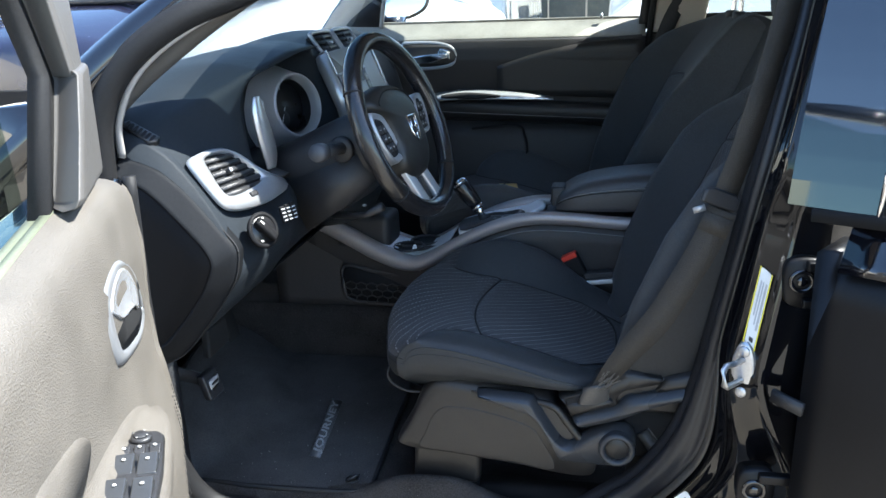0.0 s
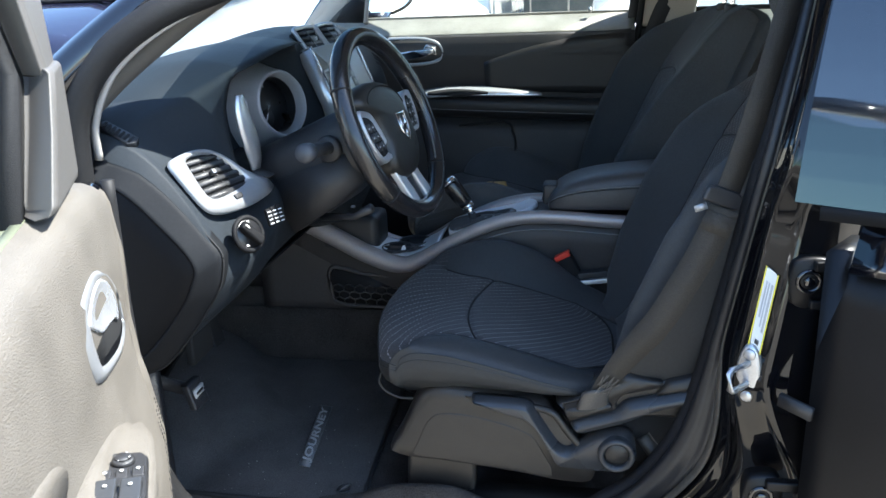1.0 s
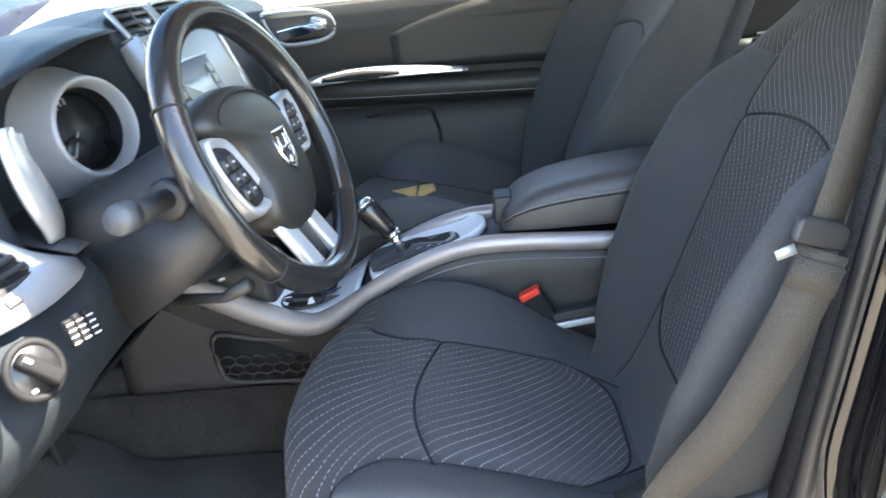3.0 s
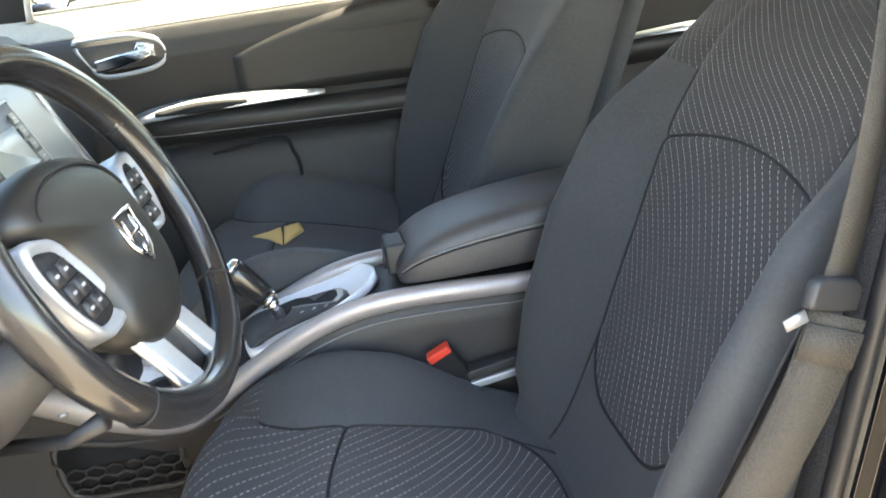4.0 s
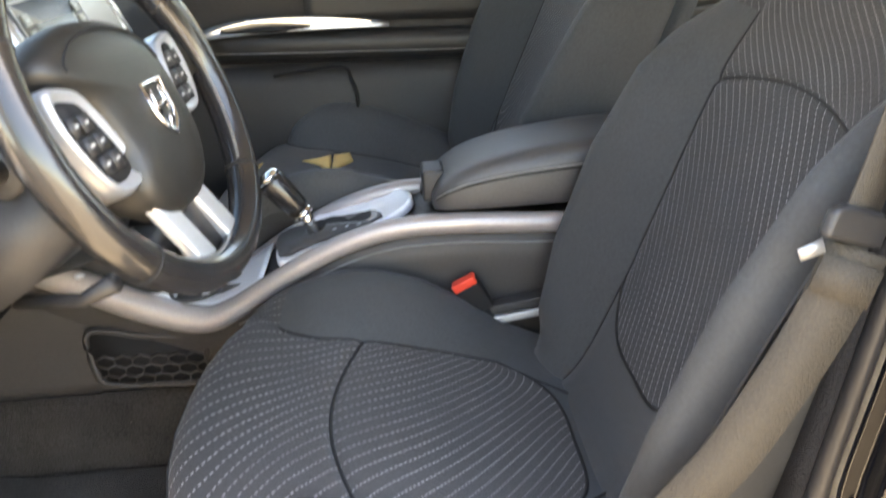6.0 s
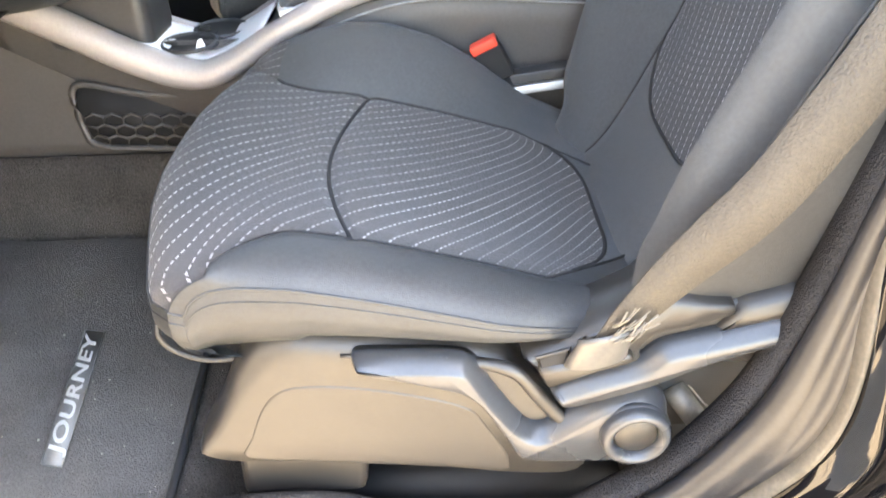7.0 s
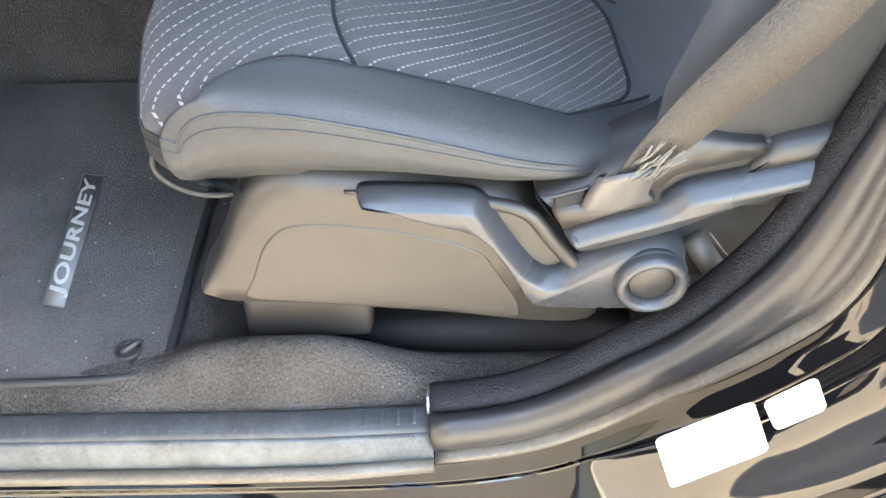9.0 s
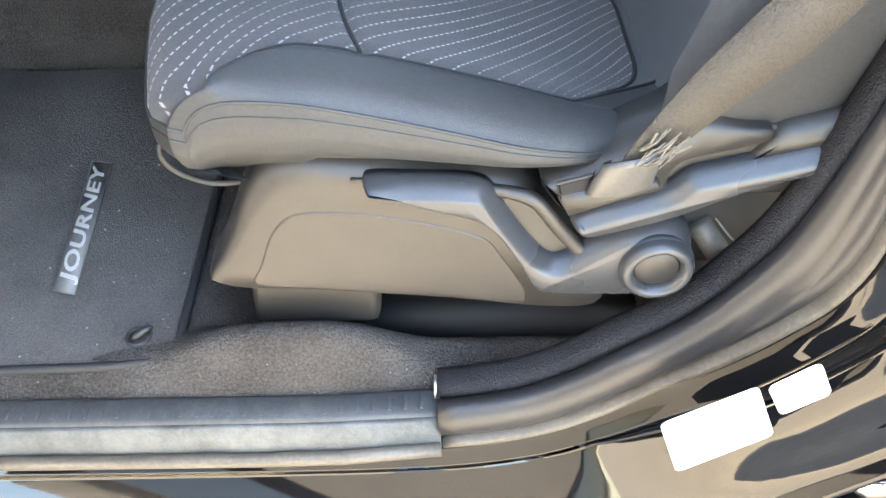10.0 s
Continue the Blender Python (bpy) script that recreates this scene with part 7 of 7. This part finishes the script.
ob = part("mirror_glass", loft([[(mc[0] + (x - mc[0]) * 0.92, 2.934 + (x - mc[0]) * 0.55, mc[1] + (z - mc[1]) * 0.92) for x, z in mz], [(mc[0] + (x - mc[0]) * 0.92, 2.944 + (x - mc[0]) * 0.55, mc[1] + (z - mc[1]) * 0.92) for x, z in mz]]), MIRROR, om, smooth=False)
part("arm", box(-0.80, -0.72, 2.80, 2.95, 1.35, 1.41), PAINT, om)

# far pillar, its belt and the rear door
bp = thing("far_pillar", "beige trimmed door pillar on the far side", "door pillar", kind="structure")
soften(part("pillar_upper", loft([[(0.118 + dx, 2.668 - dy, z), (0.275 + dx, 2.668 - dy, z), (0.275 + dx, 2.74 - dy, z), (0.118 + dx, 2.74 - dy, z)] for z, dx, dy in ((1.345, 0.0, 0.0), (1.50, 0.018, 0.045), (1.76, 0.043, 0.15))]), PILLARTRIM, bp), 0.012, 3)
soften(part("pillar_lower", box(0.115, 0.275, 2.672, 2.76, 0.40, 1.345), DARKDOOR, bp), 0.01)
part("pillar_seal", tube(cr([(0.112, 2.672, 0.5), (0.110, 2.668, 1.2), (0.114, 2.662, 1.36), (0.128, 2.62, 1.5), (0.150, 2.52, 1.74)], 5), 0.010, 8), RUBBER, bp)
pb = thing("passenger_seat_belt", "dark seat belt hanging on the far pillar", "seat belt")
part("webbing", strip(cr([(0.25, 2.60, 1.56), (0.21, 2.635, 1.46), (0.165, 2.655, 1.36), (0.10, 2.655, 1.15), (0.0, 2.65, 0.95), (-0.055, 2.645, 0.84)], 6), 0.046, 0.0025, (0.9, 0, 0.45)), mat("dark_webbing", (0.035, 0.034, 0.036), 0.8, vary=0.2, bump=0.4), pb)
soften(part("tongue", box(-0.085, -0.03, 2.625, 2.645, 0.835, 0.862), PLASTIC, pb), 0.004)
part("tongue_blade", box(-0.06, -0.02, 2.620, 2.626, 0.822, 0.838), CHROME, pb)
part("belt_guide", torus((0.085, 2.655, 1.23), (0.3, -1, 0), 0.016, 0.005, 20, 8), PLASTIC, pb)
rd = thing("far_rear_door", "closed rear door with black trim and silver strip", "car door")
zr = [z if z < 1.3 else z for z in zs]
part("inner_panel", sheet(lambda u, v: (u, door_y(u, v) + 0.004, v), np.linspace(0.28, 1.20, 30), zr, 0.004), DARKDOOR, rd)
part("top_pad", sheet(lambda u, v: (u, door_y(u, v) + 0.004, v), np.linspace(0.28, 1.20, 30), zt_, 0.004), DUSTYSUNTOP, rd, "dusty black door top pad, sunlight put into its pale colour")
part("door_shell", box(0.28, 1.56, 2.715, 2.86, 0.40, 1.38), PAINT, rd)
part("rear_trim", box(1.20, 1.56, 2.66, 2.712, 0.40, 1.40), DARKDOOR, rd)
soften(part("belt_seal", box(0.28, 1.20, 2.694, 2.710, 1.377, 1.398), RUBBER, rd), 0.003)
g = part("pane", sheet(lambda u, v: (0.29 + 0.95 * u, 2.712 - 0.125 * v * v, 1.372 + 0.355 * v), np.linspace(0, 1, 12), np.linspace(0, 1, 6)), TINTED, rd)
part("ridge", tube(cr([(0.610, 2.646, 1.245), (0.625, 2.643, 1.266), (0.70, 2.640, 1.293), (0.82, 2.640, 1.320), (1.05, 2.640, 1.335)], 5), 0.008, 10), DARKDOOR, rd)
part("armrest", loft([[(x, 2.668, 1.155), (x, 2.615, 1.152), (x, 2.605, 1.130), (x, 2.630, 1.095), (x, 2.668, 1.085)] for x in (0.40, 0.5, 0.8, 1.15)]), DOORCLOTH, rd)
part("pull_strip", strip([(0.52, 2.612, 1.160), (0.66, 2.606, 1.163), (0.78, 2.608, 1.160), (0.86, 2.615, 1.155)], [0.012, 0.024, 0.024, 0.008], 0.005, (0, -0.75, -0.66)), BRIGHT, rd, "satin silver pull strip")
# rear bench, mostly hidden behind the front seats
rb = thing("rear_bench", "black cloth rear bench seat", "rear seat")
soften(part("bench_cushion", loft([[(x, 1.40, z0), (x, 2.60, z0), (x, 2.60, z1), (x, 1.40, z1)] for x, z0, z1 in ((0.72, 0.55, 0.80), (0.80, 0.5, 0.83), (1.25, 0.5, 0.80))]), CLOTH, rb), 0.04, 4)
soften(part("bench_back", loft([[(1.18 + dx, 1.40, z), (1.34 + dx, 1.40, z), (1.34 + dx, 2.60, z), (1.18 + dx, 2.60, z)] for z, dx in ((0.75, 0), (1.1, 0.12), (1.36, 0.22))]), CLOTH, rb), 0.04, 4)

# ---- driver's door, swung open ----
dd = thing("driver_door", "open driver door with trim coloured pale for sunlight, and window switches", "car door")
DP, DD, DN = Vector((-0.700, 1.04, 0)), Vector((0.40, -0.9165, 0)), Vector((0.9165, 0.40, 0))
dw = lambda s, z, o=0.0: DP + DD * s + DN * o + Vector((0, 0, z))
topz = lambda s: lerp(s, [-0.05, 0.0, 0.10, 0.17, 0.26, 0.35, 0.45, 0.56, 1.0], [1.226, 1.237, 1.257, 1.266, 1.270, 1.270, 1.267, 1.262, 1.250])


def trim_o(s, z):
    """How far the door's trim stands in from its plane."""
    edge = 0.030 * math.exp(-((s - 0.0) / 0.05) ** 2)
    o = lerp(topz(s) - z, [0.0, 0.004, 0.012, 0.03, 0.10, 0.20, 0.27, 0.30, 0.40, 0.7], [-0.035, -0.018, -0.006, 0.0, 0.004, 0.0, 0.004, 0.010, 0.022, 0.010])
    return o - edge * 0.6


part("trim_panel", sheet(lambda u, v: dw(u, topz(u) - 0.72 * v, trim_o(u, topz(u) - 0.72 * v)), np.linspace(-0.03, 1.02, 60), [0, 0.004, 0.01, 0.02, 0.04] + list(np.linspace(0.06, 1, 40)), 0.004), SUNLITSKIN, dd, "grained black door trim, sunlight put into its pale colour")
part("front_edge", tube(cr([dw(-0.03, 1.235, -0.012), dw(-0.032, 1.05, -0.016), dw(-0.034, 0.85, -0.014), dw(-0.045, 0.62, -0.010), dw(-0.02, 0.54, -0.01)], 6), 0.010, 8), RUBBER, dd)
soften(part("door_shell", loft([[dw(-0.04, z, -0.02), dw(1.04, z, -0.02), dw(1.04, z, -0.16), dw(-0.06, z, -0.14)] for z in (0.45, 0.9, 1.235)]), PAINT, dd), 0.015)
# mirror sail, window frame and glass
def sail_ring(z, back, crease, front):
    """One level of the mirror sail and window post: rear edge, proud crease and front edge as (along the door, outwards)."""
    return [dw(back[0], z, back[1] - 0.02), dw(back[0], z, back[1]), dw(crease[0], z, crease[1] - 0.004), dw(crease[0] - 0.012, z, crease[1]), dw(front[0] + 0.006, z, front[1] + 0.003), dw(front[0], z, front[1]), dw(front[0], z, front[1] - 0.02)]


soften(part("sail_trim", loft([sail_ring(1.277, (0.332, -0.038), (0.360, -0.016), (0.170, -0.018)), sail_ring(1.282, (0.329, -0.032), (0.370, 0.000), (0.167, -0.013)), sail_ring(1.29, (0.327, -0.031), (0.368, 0.004), (0.165, -0.012)), sail_ring(1.35, (0.272, -0.030), (0.310, 0.003), (0.138, -0.016)), sail_ring(1.408, (0.224, -0.030), (0.256, 0.0), (0.112, -0.020)), sail_ring(1.413, (0.224, -0.034), (0.252, -0.005), (0.114, -0.023))]), DARKGREY, dd, "grey mirror sail trim"), 0.002)
soften(part("frame_post", loft([sail_ring(1.405, (0.226, -0.036), (0.248, -0.008), (0.118, -0.026)), sail_ring(1.489, (0.253, -0.044), (0.268, -0.016), (0.092, -0.034)), sail_ring(1.60, (0.300, -0.062), (0.312, -0.036), (0.110, -0.052)), sail_ring(1.70, (0.375, -0.085), (0.385, -0.060), (0.180, -0.075))]), DARKGREY, dd), 0.002)
part("post_seal", strip([dw(0.352, 1.262, -0.044), dw(0.240, 1.405, -0.046), dw(0.266, 1.49, -0.058), dw(0.312, 1.60, -0.076), dw(0.39, 1.70, -0.10)], 0.022, 0.022, tuple(DD)), RUBBER, dd)
part("top_frame", strip([dw(0.45, 1.70, -0.10), dw(0.70, 1.73, -0.11), dw(1.02, 1.73, -0.11)], 0.03, 0.04, (0, 0, 1)), PAINT, dd)
PALESEAL = mat("pale_glass_seal", (0.15, 0.165, 0.115), 0.5, vary=0.2)
for o_, z_ in ((-0.038, 0.0), (-0.052, -0.004)):
    part("glass_seal", strip([dw(0.335, 1.270 + z_, o_), dw(0.56, 1.262 + z_, o_), dw(1.02, 1.250 + z_, o_)], 0.010, 0.012, tuple(DN)), PALESEAL, dd, "pale green dusty glass seal")
g = part("pane", sheet(lambda u, v: dw(0.345 + 0.68 * u - 0.10 * v * (1 - u), 1.262 - 0.014 * u + 0.43 * v, -0.058 - 0.06 * v - 0.02 * u), np.linspace(0, 1, 8), np.linspace(0, 1, 6)), pane("green_tinted_glass", (0.50, 0.60, 0.56)), dd)
g.visible_shadow = False
# inner handle in a silver oval
hz = cr([(0.250, 1.188), (0.205, 1.172), (0.160, 1.138), (0.140, 1.092), (0.140, 1.068), (0.189, 1.058), (0.277, 1.072), (0.329, 1.086), (0.349, 1.100), (0.368, 1.137), (0.373, 1.176), (0.351, 1.189), (0.291, 1.194)], 4, True)
hc = (0.255, 1.128)
hin = lambda k: [(hc[0] - 0.018 + (s_ - hc[0]) * k, hc[1] - 0.004 + (z_ - hc[1]) * k) for s_, z_ in hz]
part("handle_bezel", loft([[dw(s_, z_, 0.0) for s_, z_ in hz], [dw(s_, z_, 0.007) for s_, z_ in hz], [dw(s_, z_, 0.008) for s_, z_ in hin(0.86)], [dw(s_, z_, 0.002) for s_, z_ in hin(0.74)], [dw(s_, z_, -0.016) for s_, z_ in hin(0.70)]], True, False), SILVER, dd, "silver pointed oval handle bezel")
part("handle_recess", loft([[dw(s_, z_, 0.0060) for s_, z_ in hin(0.78)], [dw(s_, z_, -0.02) for s_, z_ in hin(0.78)]]), BLACKSHADE, dd)
lever_ = cr([(0.252, 1.178), (0.295, 1.178), (0.325, 1.171), (0.343, 1.157), (0.314, 1.140), (0.285, 1.126), (0.240, 1.118), (0.194, 1.109), (0.177, 1.099), (0.174, 1.124), (0.209, 1.160)], 3, True)
part("handle", loft([[dw(0.255 + (s_ - 0.255) * k, 1.140 + (z_ - 1.140) * k, o_) for s_, z_ in lever_] for k, o_ in ((1.0, -0.006), (1.0, 0.007), (0.97, 0.0095), (0.88, 0.0090), (0.5, 0.0070))]), BRIGHT, dd, "bright silver door handle scoop")
# armrest shelf with the switch panel
AS = cr([(0.14, 0.004, 0.930), (0.20, 0.022, 0.965), (0.28, 0.042, 0.990), (0.40, 0.056, 1.010), (0.60, 0.066, 1.030), (0.85, 0.070, 1.045), (1.0, 0.07, 1.05)], 5)
part("armrest", loft([[dw(s, z + 0.045, 0.002), dw(s, z + 0.014, 0.004 + w * 0.10), dw(s, z + 0.003, w * 0.40), dw(s, z, w * 0.85), dw(s, z - 0.008, w), dw(s, z - 0.05, w * 0.95), dw(s, z - 0.09, w * 0.5), dw(s, z - 0.11, 0.0)] for s, w, z in AS]), SUNLITSKIN, dd, "door armrest in the pale sunlit trim colour")
az = lambda s: lerp(s, [q[0] for q in AS], [q[2] for q in AS])
sw = soften(part("switch_panel", loft([[dw(s, az(s) + 0.012, o0), dw(s, az(s) + 0.008, o1), dw(s, az(s) - 0.006, o1), dw(s, az(s) - 0.006, o0)] for s, o0, o1 in ((0.358, 0.008, 0.040), (0.372, 0.001, 0.048), (0.46, 0.002, 0.056), (0.62, 0.004, 0.060))]), PLASTIC, dd, "black window switch panel"), 0.003)
mk = dw(0.388, az(0.388) + 0.0105, 0.026)
part("mirror_dial", disc(mk, (0.1, 0, 1), 0.0115, 0.006, 24), PLASTIC, sw, "round black mirror dial")
part("dial_cap", disc(mk + Vector((0, 0, 0.006)), (0.1, 0, 1), 0.008, 0.002, 20), PLASTIC, sw)
for q in range(4):
    part("dial_arrow", disc(mk + Vector((0.008 * math.cos(q * math.pi / 2), 0.008 * math.sin(q * math.pi / 2), 0.0072)), (0, 0, 1), 0.0013, 0.001, 3), LETTER, sw)
for s_, o, l_, w_, m_ in ((0.416, 0.012, 0.007, 0.006, PLASTIC), (0.416, 0.028, 0.007, 0.006, PLASTIC), (0.416, 0.044, 0.007, 0.006, PLASTIC), (0.456, 0.018, 0.016, 0.010, LEVERPLASTIC), (0.460, 0.042, 0.016, 0.010, LEVERPLASTIC), (0.512, 0.018, 0.016, 0.010, LEVERPLASTIC), (0.516, 0.044, 0.016, 0.010, LEVERPLASTIC)):
    z_ = az(s_) + 0.008
    soften(part("switch", loft([[dw(s_ - l_, z_ + k, o - w_), dw(s_ + l_, z_ + k * 0.4, o - w_), dw(s_ + l_, z_ + k * 0.4, o + w_), dw(s_ - l_, z_ + k, o + w_)] for k in (-0.002, 0.010 if m_ is LEVERPLASTIC else 0.006)]), m_, sw), 0.002)
    part("switch_mark", disc(dw(s_ - l_ * 0.3, z_ + (0.0085 if m_ is LEVERPLASTIC else 0.0052), o), (0.1, 0, 1), 0.0022, 0.0012, 8), LETTER, sw)
part("grab_pocket", loft([[dw(s, z - 0.03, o) for s, z in cr([(0.523, 1.122), (0.530, 1.134), (0.556, 1.149), (0.620, 1.165), (0.70, 1.178), (0.78, 1.165), (0.76, 1.12), (0.60, 1.105), (0.545, 1.110)], 5, True)] for o in (0.002, 0.008)]), SUNLITSKIN, dd)
soften(dd.children[-1], 0.005, 3)
for j in range(12):
    for i in range(7):
        part("speaker_dot", disc(dw(0.012 + i * 0.007, 0.925 - j * 0.020 + (i % 2) * 0.01, 0.016), tuple(DN), 0.0022, 0.001, 6), BLACKSHADE, dd)

# ---- left rear door, ajar, seen from outside ----
lr = thing("left_rear_door", "glossy black rear door standing ajar with dark glass", "car door")
TH = radians(32)
LP, LD, LN = Vector((0.262, 1.138, 0)), Vector((math.cos(TH), -math.sin(TH), 0)), Vector((-math.sin(TH), -math.cos(TH), 0))
lw = lambda s, z, o=0.0: LP + LD * s + LN * o + Vector((0, 0, z))
part("lower_skin", sheet(lambda u, v: lw(0.012 + 0.95 * u, 0.30 + 0.80 * v, 0.030 * math.sin(math.pi * (0.1 + 0.8 * v)) - 0.02 * (1 - u) ** 8), np.linspace(0, 1, 24), np.linspace(0, 1, 16), 0.006), DULLBLACK, lr, "black door skin")
part("shoulder_crease", sheet(lambda u, v: lw(0.045 + 0.92 * u, 1.10 + 0.055 * v, 0.012 - 0.045 * v), np.linspace(0, 1, 12), np.linspace(0, 1, 5), 0.005), PAINT, lr)
part("front_edge", loft([[lw(0.012, z, 0.0), lw(0.016, z, -0.10), lw(0.04, z, -0.10), lw(0.04, z, -0.004)] for z in (0.32, 0.7, 1.12)]), DULLBLACK, lr)
part("pillar_applique", sheet(lambda u, v: lw(-0.045 + 0.121 * u + 0.004 * v, 1.175 + 0.46 * v, -0.030 - 0.090 * v - 0.055 * v * v), np.linspace(0, 1, 6), np.linspace(0, 1, 14), 0.004), PIANO, lr, "mirror-gloss black pillar cover", smooth=False)
part("chrome_edge", tube([lw(0.078 + 0.010 * v, 1.175 + 0.46 * v, -0.026 - 0.090 * v - 0.055 * v * v) for v in np.linspace(0, 1, 10)], 0.004, 8), CHROME, lr)
part("weatherstrip", strip([lw(-0.008, 1.165, -0.028), lw(0.45, 1.175, -0.03), lw(0.95, 1.18, -0.03)], 0.018, 0.012, (0, 0, 1)), RUBBER, lr)
g = part("pane", sheet(lambda u, v: lw(0.088 + 0.86 * u, 1.175 + 0.44 * v, -0.034 - 0.095 * v - 0.07 * v * v), np.linspace(0, 1, 6), np.linspace(0, 1, 6)), TINTED, lr)
for hc_ in (Vector((0.276, 1.212, 1.051)), Vector((0.226, 1.165, 0.715))):
    hb = part("hinge", pillow([(hc_.x + a, hc_.z + b) for a, b in ((-0.026, -0.022), (-0.016, -0.040), (0.018, -0.044), (0.028, -0.020), (0.028, 0.024), (0.012, 0.036), (-0.018, 0.032), (-0.027, 0.014))], [1] * 8, ((hc_.y + 0.02, 0.0), (hc_.y - 0.006, 0.0), (hc_.y - 0.009, 0.003))), DULLBLACK, lr, "black painted hinge with a round boss")
    part("hinge_boss", torus(hc_ + Vector((-0.002, -0.010, 0.0)), (0, -1, 0), 0.0155, 0.004, 28, 8), PAINT, hb)
    part("hinge_bolt", disc(hc_ + Vector((-0.002, -0.006, 0.0)), (0, -1, 0), 0.0085, 0.008, 6), PAINT, hb)
    soften(part("hinge_arm", box(hc_.x + 0.002, hc_.x + 0.05, hc_.y - 0.022, hc_.y - 0.005, hc_.z + 0.018, hc_.z + 0.034), DULLBLACK, hb), 0.003)
    soften(part("hinge_arm", box(hc_.x + 0.000, hc_.x + 0.05, hc_.y - 0.022, hc_.y - 0.005, hc_.z - 0.040, hc_.z - 0.026), DULLBLACK, hb), 0.003)
part("check_strap", strip([lw(-0.03, 0.885, 0.0), lw(0.02, 0.880, 0.01)], 0.02, 0.008, (0, 0, 1)), PLASTIC, lr)

# labels low on the pillar
sticker("tyre_label", "white tyre label with faint print on the door frame", [(0.012, 1.253, 0.556), (0.089, 1.253, 0.611), (0.121, 1.252, 0.537), (0.041, 1.252, 0.474)], [(0.1, 0.9, 0.12, 0.2, STICKER)])
sticker("small_label", "small white label with faint grey print", [(0.097, 1.253, 0.609), (0.134, 1.253, 0.643), (0.156, 1.252, 0.599), (0.119, 1.252, 0.567)], [(0.35, 0.85, 0.2, 0.3, GREYINK), (0.6, 0.66, 0.55, 0.7, GREYINK), (0.75, 0.8, 0.5, 0.65, GREYINK)])

# ---- outside: parked white vehicles and a grey gate ----
def van(name, label, cx, cy, w, tall, paint=WHITEPAINT):
    """A white vehicle parked nose-on, its front towards -y."""
    th = thing(name, label, "van", "parked white vehicles")
    prof = [(0.0, 0.40), (-0.04, 0.75), (0.0, 1.18), (0.10, 1.30), (0.60, 1.44), (0.85, 1.50), (1.55, tall - 0.12), (1.85, tall), (4.2, tall), (4.35, tall - 0.3), (4.35, 0.35)]
    rings = []
    for f in (-1, -0.97, -0.85, -0.5, 0, 0.5, 0.85, 0.97, 1):
        k = 1 - 0.10 * abs(f) ** 6
        rings.append([(cx + f * w * (1.0 if z < 1.15 else 1.0 - 0.10 * (z - 1.15)), cy + y + 0.16 * f ** 4 * (y < 0.9), z * k if z > 0.5 else z) for y, z in prof])
    soften(part("body", loft(rings), paint, th), 0.03, 3)
    part("windscreen", loft([[(cx + f * w * 0.82 * k, cy + y, z) for f in (-1, -0.5, 0, 0.5, 1)] + [(cx + f * w * 0.82 * k, cy + y + 0.02, z - 0.005) for f in (1, 0.5, 0, -0.5, -1)] for y, z, k in ((0.86, 1.525, 1.0), (1.50, tall - 0.135, 0.9))]), mat("van_glass", (0.30, 0.42, 0.45), 0.08, vary=0.1), th, "pale reflecting windscreen")
    part("wiper_cowl", tube([(cx + f * w * 0.85, cy + 0.83 - 0.03 * f * f, 1.515) for f in np.linspace(-1, 1, 12)], 0.022, 8), PLASTIC, th)
    soften(part("grille", box(cx - w * 0.5, cx + w * 0.5, cy - 0.055, cy - 0.02, 0.65, 0.95), BLACKSHADE, th), 0.01)
    for s in (-1, 1):
        soften(part("headlamp", box(cx + s * w * 0.78 - 0.16, cx + s * w * 0.78 + 0.12, cy - 0.02 + 0.03, cy + 0.2, 0.85, 1.08), LAMP, th), 0.03, 3)
        arm_ = part("wing_mirror", loft([[(cx + s * (w + 0.16 + 0.13 * r * math.cos(t)), cy + 1.05 + d, 1.80 + 0.14 * r * math.sin(t)) for t in np.linspace(0, 2 * math.pi, 18, endpoint=False)] for r, d in ((0.5, -0.06), (0.95, -0.02), (1, 0.05), (0.9, 0.08))]), paint, th)
        part("mirror_arm", box(cx + s * w * 0.96, cx + s * (w + 0.12), cy + 1.03, cy + 1.09, 1.70, 1.75), PLASTIC, arm_)
        for yy in (0.8, 3.4):
            part("wheel", disc((cx + s * (w - 0.14), cy + yy, 0.33), (s, 0, 0), 0.33, 0.16), TYRE, th)
        soften(part("side_window", box(cx + s * w * 0.93 - 0.01, cx + s * w * 0.93 + 0.01, cy + 1.75, cy + 2.7, 1.55, tall - 0.25), BLACKSHADE, th), 0.01)
    return th


van("white_van", "white van parked nose-on beside the car", -1.50, 4.05, 0.92, 2.45)
van("white_van", "tall white van parked nose-on beside the car", 0.92, 4.35, 0.95, 2.55)
van("parked_car", "dark blue car parked nose-on further along", -4.05, 5.0, 0.90, 1.66, BLUEPAINT)
gate = thing("metal_gate", "weathered grey-green sheet metal gate behind the parked vans", "gate")
for i in range(16):
    part("gate_board", box(-3.0 + i * 0.40, -2.62 + i * 0.40, 9.0 + 0.02 * (i % 2), 9.05, 0.0, 1.75), GREYWALL, gate, smooth=False)
wall = thing("yard_wall", "pale plastered yard wall far behind the vehicles, with an added unseen side", "wall", kind="structure")
part("wall_panel", box(-14, 14, 12.0, 12.3, 0, 3.2), PLASTER, wall)
# unseen wall ahead of the car, added as a pale reflector for the bonnet
part("side_wall", box(-8.6, -8.3, -6, 11.9, 0, 3.2), PLASTER, wall)
